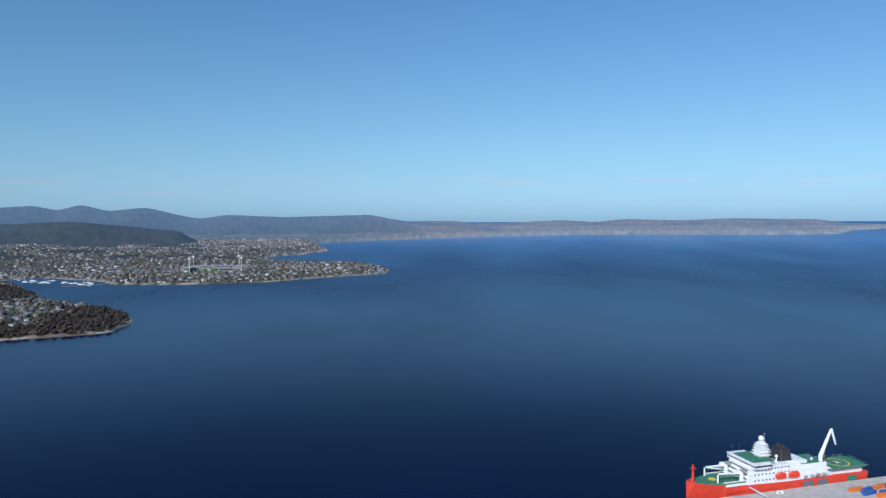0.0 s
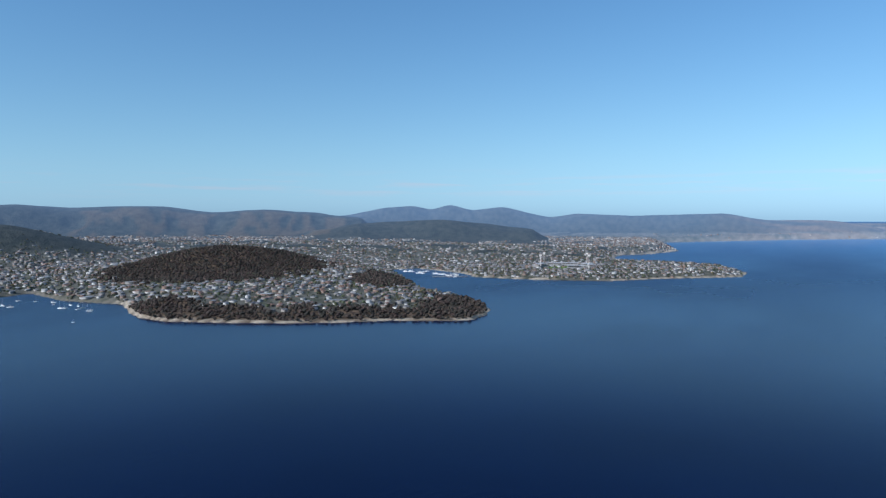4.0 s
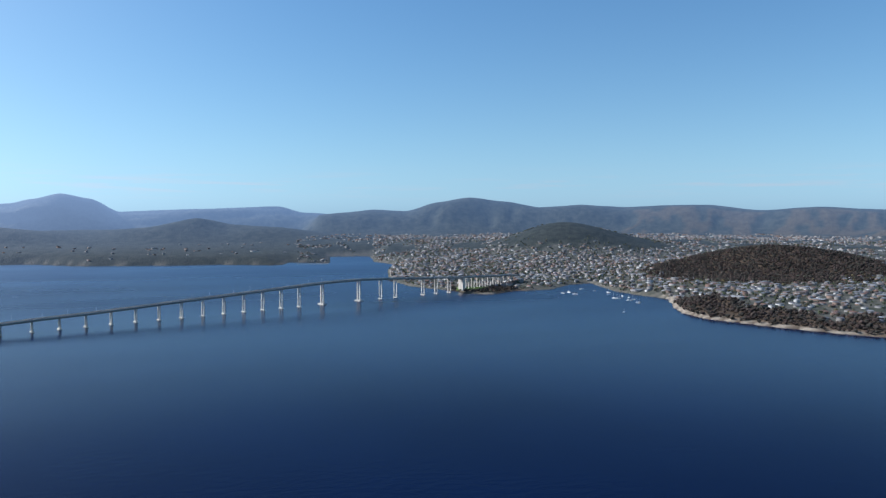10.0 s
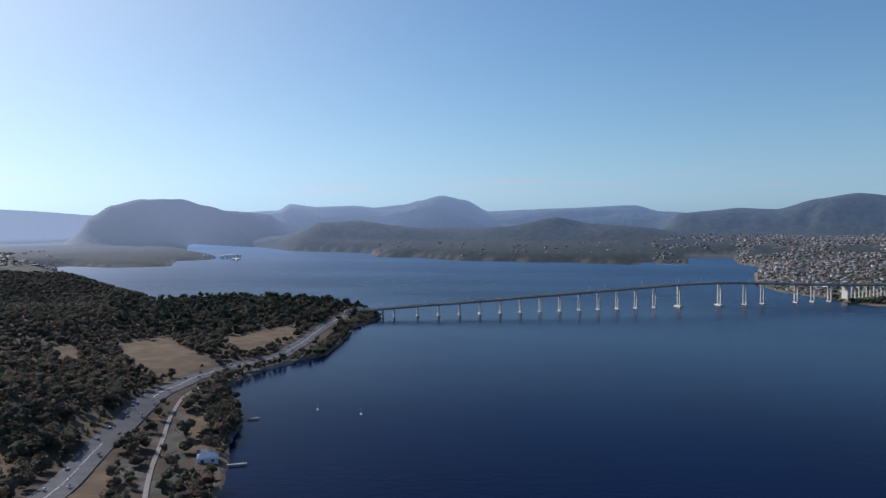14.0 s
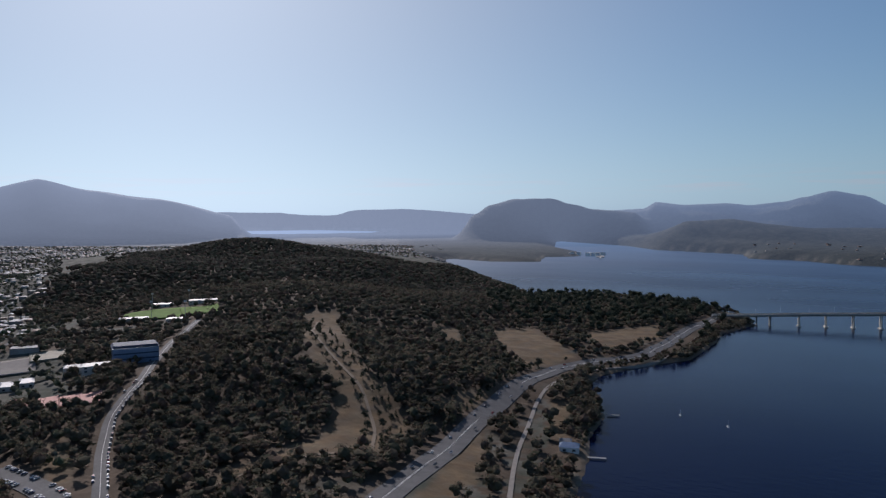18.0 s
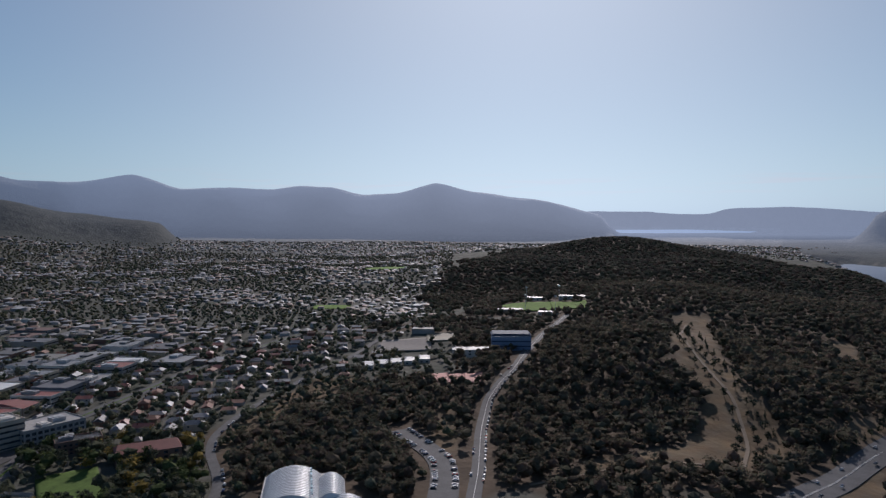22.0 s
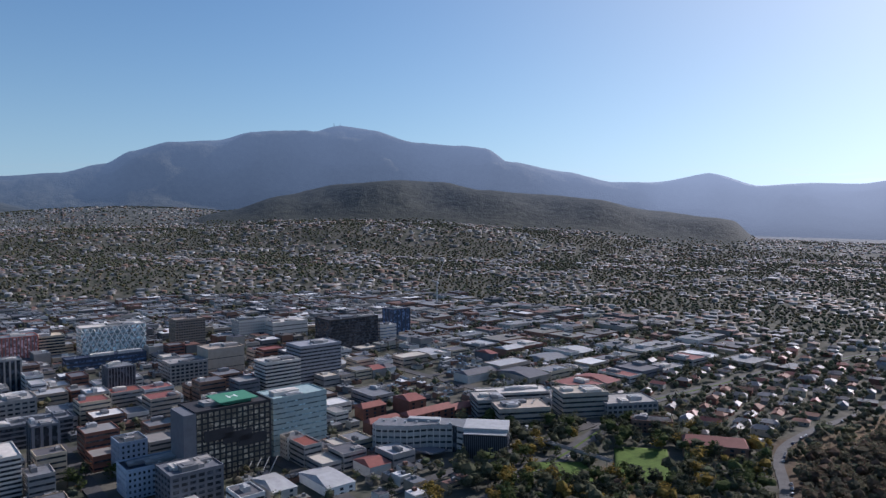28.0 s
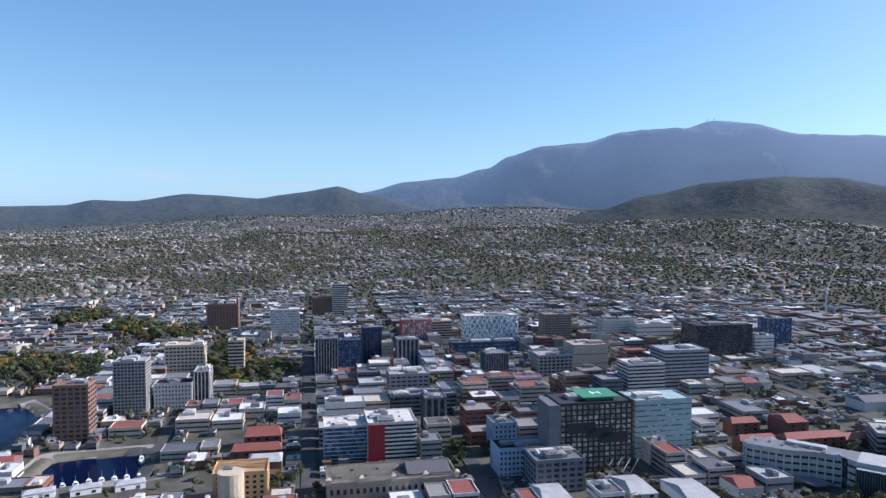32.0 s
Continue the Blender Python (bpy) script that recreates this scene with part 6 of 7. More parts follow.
        part("van_glass", from_boxes("van_glass", [(1.4, 0, 1.3, 1.6, 2.02, 0.6)], [DARK_GLASS]), t)


ORANGE_PAINT = paint("orange_container_steel", (0.60, 0.17, 0.03), 0.5)
BLUE_PAINT = paint("blue_container_steel", (0.04, 0.10, 0.30), 0.5)
ship()


# ---- boats, breakwater, oval and tanks on the far shores ----
def sailing_boat(x, y, turn, size, group):
    X, Y, Z, k = reach(x, y, 0)
    b = thing("sailing_boat", X, Y, Z, turn, "white sailing boat with a bare mast at its mooring", "boat", group)
    b.scale = (k * size, k * size, k * size)
    for n, me in BOAT_PARTS:
        part(n, me, b)


def boats():
    global BOAT_PARTS
    hull = prism("hull", [(-5, -1.5), (2, -1.7), (6, 0), (2, 1.7), (-5, 1.5)], -0.4, 1.2, WHITE)
    BOAT_PARTS = [("hull", hull), ("cabin", from_boxes("cabin", [(0, 0, 1.2, 4, 2, 1.0, 0.85)], [PALE])), ("mast", tube("mast", (1, 0, 1), (1, 0, 13), 0.18, 0.1, METAL, 5))]
    r = random.Random(3)
    for i in range(40):
        yaw, d = r.uniform(26.6, 31.6), r.uniform(2560, 2860)
        d = 2880 - (31.6 - yaw) * 62 - r.random() * 130
        sailing_boat(*at(yaw, d), r.choice([20, 25, 200]), r.uniform(1.0, 1.6), "marina boats")
    for i in range(20):
        yaw, d = r.uniform(54.5, 61), 0
        d = np.interp(yaw, [54.5, 56.7, 58.6, 60.4, 61], [1790, 1880, 2080, 1960, 1890]) + r.uniform(-90, 40)
        sailing_boat(*at(yaw, d), r.uniform(0, 360), r.uniform(0.8, 1.4), "moored boats")
    for i in range(16):
        sailing_boat(*at(80.0 + 2.4 * (i % 12) / 12, 3230 + 25 * (i // 12)), 80, 1.5, "north marina boats")
    for yaw, d in ((109.0, 742), (105.5, 716), (56, 1560)):
        sailing_boat(*at(yaw, d), 30, 0.55, "moored boats")
    X, Y, Z, k = reach(*at(27.3, 2470), 0)
    t = thing("breakwater", X, Y, Z, 117, "dark low breakwater at the marina", "breakwater")
    part("wall", from_boxes("wall", [(0, 0, -3, 8, 120, 5.5)], [SLATE]), t)
    for i in range(9):
        part("pile", tube("pile", (4.2, -54 + i * 13.5, -3), (4.2, -54 + i * 13.5, 3.5), 0.5, 0.5, SLATE, 6), t)


boats()


def stadium():
    x, y = at(18, 2760)
    X, Y, Z, k = reach(x, y, float(heights(x, y)[0]))
    t = thing("sports_stadium", X, Y, Z, 18, "white-roofed cricket oval with four tall light towers", "stadium")
    t.scale = (k, k, k)
    for u, v, w, a in ((-10, 90, 120, 0), (85, 20, 90, -1.2), (-90, 10, 80, 1.2), (40, -70, 60, 0.2)):
        s = part("stand", from_boxes("stand", [(0, 0, 0, w, 18, 9)], [GREY]), t, at_=(u, v, 0), turn=a)
        part("stand_roof", from_boxes("stand_roof", [(0, 0, 13, w * 1.05, 26, 1.5)], [ROOF_PALE]), s)
        for i in range(5):
            part("roof_column", from_boxes("roof_column", [(-w / 2 + w * i / 4, 6, 9, 0.8, 0.8, 4.5)], [PALE]), s)
    part("pitch", prism("pitch", [(78 * math.cos(i * math.tau / 24), 64 * math.sin(i * math.tau / 24)) for i in range(24)], 0, 1.0, OVAL), t, "green turf oval")
    for u, v in ((-88, -70), (88, -66), (-80, 78), (84, 84)):
        p = part("light_tower", tube("light_tower", (u, v, 0), (u, v, 48), 1.4, 0.9, PALE, 6), t)
        part("lamp_panel", from_boxes("lamp_panel", [(u, v, 46, 9, 1.5, 7)], [PALE]), p)


stadium()


def tanks():
    for i, (yaw, d) in enumerate(((116.2, 3870), (115.8, 3880), (115.4, 3890), (117.5, 3900), (116.9, 3930), (115.0, 3900))):
        X, Y, Z, k = reach(*at(yaw, d), 2)
        t = thing("storage_tank", X, Y, Z, 0, "round white storage tank on the far wharf", "tank", "wharf tanks")
        t.scale = (k, k, k)
        part("tank_wall", prism("tank_wall", [(13 * math.cos(j * math.tau / 20), 13 * math.sin(j * math.tau / 20)) for j in range(20)], -2, 15, WHITE), t)
        part("tank_roof", prism("tank_roof", [(13.3 * math.cos(j * math.tau / 20), 13.3 * math.sin(j * math.tau / 20)) for j in range(20)], 15, 16, PALE), t)
    X, Y, Z, k = reach(*at(115.2, 3900), 0)
    w = thing("far_wharf", X, Y, Z, 25, "low grey timber wharf far up the river", "wharf")
    w.scale = (k, k, k)
    part("wharf_deck", from_boxes("wharf_deck", [(0, 0, -2, 260, 40, 4.5)], [CONCRETE]), w)
    part("jetty", from_boxes("jetty", [(190, 0, 0.5, 180, 8, 2)], [CONCRETE]), w)


tanks()


# ---- the park: courts, halls, oval, trees and cars ----
def ground_at(yaw, d):
    x, y = at(yaw, d)
    return float(x), float(y), float(heights(x, y)[0])


def flat_patch(name, yaw, d, w, depth, turn, mat, label, cat, lift=0.9, round_=False, kind="structure"):
    cx, cy = at(yaw, d)
    a = radians(turn)
    n = 14
    u, v = np.meshgrid(np.linspace(-1, 1, n), np.linspace(-1, 1, n))
    if round_:
        u, v = u * np.sqrt(1 - v * v / 2), v * np.sqrt(1 - u * u / 2)
    p, q = u * w / 2, v * depth / 2
    x, y = cx + p * math.cos(a) - q * math.sin(a), cy + p * math.sin(a) + q * math.cos(a)
    z = land(x, y)[0]
    z = 0.5 * z + 0.5 * z.mean() + lift
    z = np.maximum(z, land(x, y)[0] + 0.3)
    ob = new(name, mesh_of(name, np.stack([x, y, z], -1).reshape(-1, 3), grid_quads(n, n), [mat]))
    solid = ob.modifiers.new("thickness", "SOLIDIFY")
    solid.thickness, solid.offset = 1.0, -1
    tagged(ob, label, cat, kind=kind)
    TAKEN.append((float(cx), float(cy), max(w, depth) / 2))
    return ob, float(z.mean())


def sports_ground():
    o, z = flat_patch("oval_turf", 149.2, 1165, 130, 110, 150, OVAL, "bright green sports oval", "grass", round_=True)
    x, y, _ = ground_at(147.3, 1150)
    flat_patch("turf", 146.9, 1165, 60, 80, 150, OVAL, "bright green turf field beside the oval", "grass")
    for yaw, d, w in ((149.6, 1245, 34), (146.6, 1235, 50), (151.6, 1110, 40), (148.6, 1075, 30)):
        x, y, z = ground_at(yaw, d)
        hall(x, y, z, w, 5, 12, "low white grandstand beside the oval", PALE, ROOF_GREY, 1.5, turn=yaw, name="grandstand")
    for yaw, d in ((150.4, 1120), (148.0, 1095), (150.3, 1225), (147.7, 1225)):
        x, y, z = ground_at(yaw, d)
        t = thing("light_tower", x, y, z, yaw, "tall steel floodlight mast at the oval", "floodlight", "oval floodlights")
        part("pole", tube("pole", (0, 0, -2), (0, 0, 27), 0.4, 0.25, METAL, 6), t)
        part("lamp_panel", from_boxes("lamp_panel", [(0, 0, 25, 4, 0.6, 2.6)], [METAL]), t)
    for k, (yaw, d) in enumerate(((159.0, 742), (157.4, 728), (155.9, 716), (154.6, 708))):
        flat_patch("tennis_court", yaw, d, 19, 36, 155, COURT, "faded pink hard tennis court", "court", 0.7)
        x, y, z = ground_at(yaw, d)
    x, y, z = ground_at(151.5, 815)
    b = tower(x, y, z - 1, 46, 17, 34, "dark blue steel indoor stadium with a sloping roof", "bands", ROOF_BLUE, NAVY, ROOF_BLUE, 6, plant=0, turn=155, band=0.75, name="sports_stadium")
    part("upper_roof", from_boxes("upper_roof", [(0, 20, 17.9, 48, 30, 2.2, 0.9)], [NAVY]), b)
    for yaw, d, w, q in ((154.0, 805, 34, 18), (155.3, 825, 30, 16)):
        x, y, z = ground_at(yaw, d)
        hall(x, y, z, w, 7, q, "pale grey tennis pavilion with a low roof", PALE, ROOF_GREY, 2, turn=155, name="pavilion")
    for k in range(5):
        x, y, z = ground_at(163.2 - k * 1.15, 790 + k * 6)
        hall(x, y, z, 13, 5, 24, "low white club building with a pale sheet roof", PALE, ROOF_PALE, 2, turn=158, name="club_building")
    flat_patch("playing_field", 160.2, 905, 70, 60, 158, GRAVEL, "bare tan playing field", "field", 0.5)
    flat_patch("playing_field", 157.2, 930, 40, 40, 158, ROOF_TAN, "bare tan playing field with nets", "field", 0.5)
    flat_patch("oval_turf", 161.3, 2020, 150, 130, 160, OVAL, "distant green sports oval among houses", "grass", 2.0, True)
    flat_patch("turf", 166, 1330, 70, 60, 160, OVAL, "small green park among houses", "grass", 1.2)
    flat_patch("turf", 245, 835, 40, 50, 240, PARK_GRASS, "shaded park lawn among trees", "grass", 0.8)
    flat_patch("turf", 191, 508, 36, 46, 200, PARK_GRASS, "green lawn between garden trees", "grass", 0.8)
    flat_patch("turf", 185.0, 532, 40, 72, 188, PARK_GRASS, "green lawn beside the main road", "grass", 0.8)
    flat_patch("turf", 68.2, 1990, 90, 50, 68, PARK_GRASS, "green foreshore park by the bridge", "grass", 2.0)


def pool_hall():
    """The swimming hall: barrel roofs of ribbed white sheet."""
    x, y, z = ground_at(168.6, 448)
    b = thing("swimming_hall", x, y, z, 166, "large hall with curved ribbed white metal roofs", "building")
    b.scale = (0.82, 0.9, 0.95)
    TAKEN.append((x, y, 42))
    sheet = material("ribbed_white_sheet", (0.66, 0.67, 0.68), 0.35, vary=0.1, size=3, spec=0.5)
    part("wall", from_boxes("wall", [(0, 0, -6, 58, 60, 13)], [PALE]), b)

    def vault(name, w, l, rise, z0, off):
        vs, fs, n = [], [], 13
        for j in range(2):
            for i in range(n):
                f = i / (n - 1)
                vs.append((off[0] + (f - 0.5) * w, off[1] + (j - 0.5) * l, z0 + rise * math.sin(math.pi * f) ** 0.8))
        fs = [(i, i + 1, n + i + 1, n + i) for i in range(n - 1)] + [tuple(range(n))[::-1], tuple(range(n, 2 * n))]
        me = bpy.data.meshes.new(name)
        me.from_pydata(vs, [], fs)
        me.materials.append(sheet)
        ob = part(name, me, b, at_=(0, 0, 0))
        for k in range(int(l // 3)):
            v = off[1] - l / 2 + 1.5 + k * 3
            pts = [(off[0] + (i / 12 - 0.5) * w, z0 + 0.12 + rise * math.sin(math.pi * i / 12) ** 0.8) for i in range(13)]
            rv, rf = [], []
            for i, (u, h) in enumerate(pts):
                rv += [(u, v - 0.2, h), (u, v + 0.2, h), (u, v, h + 0.25)]
            for i in range(12):
                for a, c in ((0, 2), (2, 1)):
                    rf.append((i * 3 + a, i * 3 + c, i * 3 + 3 + c, i * 3 + 3 + a))
            rm = bpy.data.meshes.new("roof_rib")
            rm.from_pydata(rv, [], rf)
            rm.materials.append(ROOF_PALE)
            part("roof_rib", rm, ob)
        return ob
    vault("vault_roof", 44, 58, 7.5, 7, (-6, 0))
    vault("vault_roof", 22, 40, 6, 6.5, (24, -4))
    vault("vault_roof", 26, 24, 4, 6.8, (34, -34))
    for i in range(10):
        part("roof_light", from_boxes("roof_light", [(10 - i * 0.2, -26 + i * 5.4, 13.2, 1.6, 3.4, 0.6)], [PALE_GLASS]), b)


def shore_house():
    for yaw, d in ((117.9, 566), (117.2, 574), (118.4, 580)):
        TAKEN.append((*[float(v) for v in at(yaw, d)], 15))
    x, y, z = ground_at(117.6, 588)
    h = hall(x, y, max(z, 2.2), 16, 4, 12, "white weatherboard boathouse with a blue-grey roof at the shore", WHITE, ROOF_BLUE, 3, turn=115, name="boathouse")
    hall(*at(117.9, 605), 4, 10, 4, 9, "small white shed beside the boathouse", WHITE, ROOF_GREY, 2, turn=115, name="shed", windows=False)
    for yaw, d, l in ((116.4, 588, 18), (114.6, 722, 12)):
        x, y = at(yaw, d)
        t = thing("jetty", x, y, 0, yaw, "narrow timber jetty on piles", "jetty", "jetties")
        part("deck", from_boxes("deck", [(l / 2, 0, 1.2, l, 2.6, 0.4)], [GREY]), t)
        for i in range(6):
            part("pile", tube("pile", (i * l / 6 + 2, 1.2, -4), (i * l / 6 + 2, 1.2, 2.2), 0.2, 0.2, SLATE, 6), t)


QUAY = material("worn_quay_stone", (0.24, 0.225, 0.205), 0.85, vary=0.2, size=7, bump=0.02)


def docks():
    """Stone quays round the inner docks, fishing boats and low sheds beside them."""
    for k, ring_pts in enumerate((SHORE_DOCK, SHORE_FAR_DOCK[1:4])):
        pts = list(ring_pts)
        if k == 0:
            pts = pts + pts[:1]
        cx, cy = np.mean([at(a, d) for a, d in ring_pts], axis=0)
        grown = []
        for a, d in pts:
            x, y = at(a, d)
            r = math.hypot(x - cx, y - cy)
            x, y = cx + (x - cx) * (r + 9) / r, cy + (y - cy) * (r + 9) / r
            grown.append(Vector((x, y, 0)))
        strip("pavement_quay", grown, 15, QUAY, 0.5, label="grey stone quay round the dock", cat="pavement", thick=3.5, step=2)
    r = random.Random(12)
    spots = [(253.4 + 0.85 * i, 579 + 0.9 * i) for i in range(8)] + [(253.2, 622)] + [(262.5, 740), (262.8, 780), (262.6, 820), (263.4, 760)]
    for yaw, d in spots:
        x, y = at(yaw, d)
        b = thing("fishing_boat", x, y, 0, yaw + r.choice([0, 180]), "white fishing boat with a wheelhouse moored at the quay", "boat", "dock boats")
        part("hull", prism("hull", [(-1.9, -7), (1.9, -7), (2.2, 2), (0, 8), (-2.2, 2)], -0.6, 1.7, r.choice([WHITE, WHITE, NAVY, PALE])), b)
        part("wheelhouse", from_boxes("wheelhouse", [(0, -1, 1.7, 2.6, 4, 2.2, 0.9)], [WHITE]), b)
        part("window_strip", from_boxes("window_strip", [(0, -1, 2.8, 2.62, 4.02, 0.6)], [DARK_GLASS]), b)
        part("mast", tube("mast", (0, -3, 2), (0, -3, 9), 0.12, 0.08, METAL, 5), b)
    x, y, z = ground_at(257.5, 690)
    hall(x, y, z, 46, 4.5, 12, "long low glass dining pavilion on the quay", PALE, ROOF_GREY, 1.2, turn=256, name="pavilion")
    x, y, z = ground_at(263, 650)
    hall(x, y, z, 30, 5, 14, "low wharf shed with a pale roof", PALE, ROOF_PALE, 2, turn=262, name="shed")
    for yaw, d in ((254, 548), (257, 552), (260, 558)):
        x, y, z = ground_at(yaw, d)
        hall(x, y, z, 20, 4.5, 10, "low white quay shed with a sheet roof", WHITE, ROOF_PALE, 1.5, turn=258, name="shed")


docks()
sports_ground()
pool_hall()
shore_house()


# ---- cars ----
CAR_PAINT = material("car_paint", (0.5, 0.5, 0.5), 0.25, vary=0.03, spec=0.6, obj=True,
                     ramp=[(0.62, 0.62, 0.62), (0.10, 0.10, 0.11), (0.35, 0.36, 0.38), (0.66, 0.66, 0.65), (0.05, 0.07, 0.14), (0.24, 0.03, 0.03), (0.45, 0.46, 0.47), (0.16, 0.17, 0.18)])


def car_meshes():
    body = from_boxes("body", [(0, 0, 0.35, 1.8, 4.4, 0.5), (0, 0, 0.85, 1.78, 4.3, 0.18, 0.94)], [CAR_PAINT])
    cabin = from_boxes("cabin", [(0, -0.2, 1.02, 1.6, 2.5, 0.46, 0.82)], [DARK_GLASS])
    roof = from_boxes("roof", [(0, -0.2, 1.48, 1.3, 1.95, 0.06)], [CAR_PAINT])
    wheel = tube("wheel", (-0.12, 0, 0), (0.12, 0, 0), 0.33, 0.33, TYRE, 10)
    return body, cabin, roof, wheel


CAR_PARTS = car_meshes()


def car(x, y, z, turn, label, group):
    body, cabin, roof, wheel = CAR_PARTS
    b = thing("car", x, y, z, turn, label, "car", group)
    part("body", body, b)
    part("cabin", cabin, b)
    part("roof", roof, b)
    for u in (-0.85, 0.85):
        for v in (-1.4, 1.4):
            part("wheel", wheel, b, at_=(u, v, 0.33))


def cars_along(points, offset, gap, label, group, keep=1.0, seed=1, lift=0.62, across=False, d0=0, d1=9e9, flip=0):
    r = random.Random(seed)
    x, y, dx, dy = along(points, 2.0)
    width = abs(offset)
    s = r.uniform(0, gap)
    for i in range(len(x)):
        if i * 2 < s or not d0 < math.hypot(x[i], y[i]) < d1:
            continue
        s = i * 2 + gap * r.uniform(0.85, 1.5 if gap < 12 else 2.2)
        if r.random() > keep:
            continue
        px, py = x[i] + dy[i] * offset, y[i] - dx[i] * offset
        z = max(float(heights(px, py)[0]), float(heights(x[i], y[i])[0])) + lift + 0.15
        car(px, py, z, math.degrees(math.atan2(-dx[i], dy[i])) + (90 if across else 0) + flip, label, group)


cars_along(HIGHWAY, -6.3, 34, "car driving along the shore highway", "highway cars", 1, 1, d0=440)
cars_along(HIGHWAY, 6.3, 38, "car driving along the shore highway", "highway cars", 1, 2, d0=440, flip=180)
cars_along(DOMAIN_ROAD, 4.6, 6.2, "parked car beside the park road", "parked cars", 0.9, 3, d0=470, d1=760)
cars_along(DOMAIN_ROAD, -4.6, 9, "parked car beside the park road", "parked cars", 0.3, 4, d0=470, d1=900)
cars_along(CAR_PARK, 7.0, 3.2, "parked car in the curved car park", "car park cars", 0.75, 5, across=True, d0=455)
cars_along(CAR_PARK, -7.0, 3.2, "parked car in the curved car park", "car park cars", 0.7, 6, across=True, d0=455)
cars_along(GLEBE_ROAD, 3.8, 8, "parked car beside the suburban road", "parked cars", 0.5, 7, d0=470, d1=820)
cars_along(BROOKER, 5, 40, "car on the main road", "main road cars", 1, 8, d0=470, d1=900)
cars_along([(243, 430), (242, 560), (241.3, 800)], 3, 22, "car on a town street", "street cars", 0.8, 9)
cars_along([(222, 500), (229, 560), (236, 640)], 3, 26, "car on a town street", "street cars", 0.8, 10)


# ---- single trees ----
BARK = paint("grey_brown_bark", (0.13, 0.10, 0.08), 0.9)
DEEP_LEAF = material("dark_evergreen_leaves", (0.056, 0.064, 0.044), 0.9, vary=0.3, size=6, fine=0.2, spec=0.05, thin=0.35)
OLIVE_LEAF = material("olive_eucalypt_leaves", (0.088, 0.092, 0.058), 0.9, vary=0.3, size=6, fine=0.2, spec=0.05, thin=0.35)
GREEN_LEAF = material("green_garden_leaves", (0.072, 0.092, 0.038), 0.9, vary=0.3, size=6, fine=0.2, spec=0.05, thin=0.4)
GOLD_LEAF = material("golden_autumn_leaves", (0.21, 0.155, 0.045), 0.9, vary=0.3, size=6, fine=0.2, spec=0.05, thin=0.4)


def sprays(r, n, reach_):
    """Leafy twigs: small triangles of every slant inside a ball."""
    out = []
    for _ in range(n):
        d = np.array([r.gauss(0, 1), r.gauss(0, 1), r.gauss(0, 0.8)])
        c = d / np.linalg.norm(d) * reach_ * r.uniform(0.6, 1.05)
        q = [np.array([r.gauss(0, 1), r.gauss(0, 1), r.gauss(0, 0.6)]) for _ in range(3)]
        mid = sum(q) / 3
        out.append([c + (p - mid) * 0.30 * reach_ for p in q])
    return out


def tree_form(kind, seed):
    """Crown and trunk meshes of a tree 10 m high."""
    r = random.Random(seed)
    vs, fs = [], []
    n = 26 if kind != "cone" else 22
    for i in range(n):
        f = i / (n - 1)
        if kind == "cone":
            up, rad, s = 1.0 + 8.6 * f, (1 - f) * 1.7 * r.uniform(0.5, 1.0), 0.45 + 0.95 * (1 - f)
        else:
            up = r.uniform(3.2, 9.0)
            lim = math.sqrt(max(0.05, 1 - ((up - 6.0) / 3.6) ** 2))
            rad, s = 3.4 * lim * math.sqrt(r.random()), r.uniform(0.8, 1.5)
        a = r.uniform(0, math.tau)
        co, tri = lump(seed * 97 + i, 0.8, 0.32) if i % 3 == 0 else (None, None)
        mid = np.array([math.cos(a) * rad, math.sin(a) * rad, up])
        m = len(vs)
        if co is not None:
            vs += [tuple(v) for v in co * s * 0.8 + mid]
            fs += [tuple(int(k) + m for k in t) for t in tri]
        for v in sprays(r, 16, s * 1.15):
            fs.append((len(vs), len(vs) + 1, len(vs) + 2))
            vs += [tuple(p + mid) for p in v]
    crown_me = bpy.data.meshes.new("crown")
    crown_me.from_pydata(vs, [], fs)
    bm = bmesh.new()
    limbs = [((0, 0, -1), (0.1, 0, 4.5), 0.35, 0.2)]
    if kind != "cone":
        limbs += [((0.1, 0, 3 + 0.4 * k), (1.8 * math.cos(k * 1.7 + seed), 1.8 * math.sin(k * 1.7 + seed), 6 + 0.3 * k), 0.16, 0.05) for k in range(4)]
    for p0, p1, r0, r1 in limbs:
        tmp = tube("limb", p0, p1, r0, r1, BARK, 6)
        bm.from_mesh(tmp)
        bpy.data.meshes.remove(tmp)
    trunk = bpy.data.meshes.new("trunk")
    bm.to_mesh(trunk)
    bm.free()
    trunk.materials.append(BARK)
    return crown_me, trunk


FORMS = {}
for _kind, _mat in (("round", OLIVE_LEAF), ("dark", DEEP_LEAF), ("green", GREEN_LEAF), ("gold", GOLD_LEAF), ("cone", DEEP_LEAF)):
    FORMS[_kind] = []
    for _s in range(3):
        _c, _t = tree_form(_kind, _s + len(_kind) * 5)
        _c.materials.append(_mat)
        FORMS[_kind].append((_c, _t))
TREE_WORDS = {"round": "spreading olive-green eucalypt with an open crown", "dark": "dark evergreen tree with a dense crown", "green": "leafy green garden tree",
              "gold": "golden autumn tree in full colour", "cone": "dark slender cone-shaped conifer"}
N_TREES = [0]


def tree(kind, x, y, h, seed, z=None):
    if N_TREES[0] >= 270:
        return
    c, t = FORMS[kind][seed % 3]
    z = float(heights(x, y)[0]) if z is None else z
    b = thing("tree", x, y, z - 0.2, (seed * 67) % 360, TREE_WORDS[kind], "tree", "single trees")
    s = h / 10
    b.scale = (s, s, s)
    part("crown", c, b)
    part("trunk", t, b)
    N_TREES[0] += 1


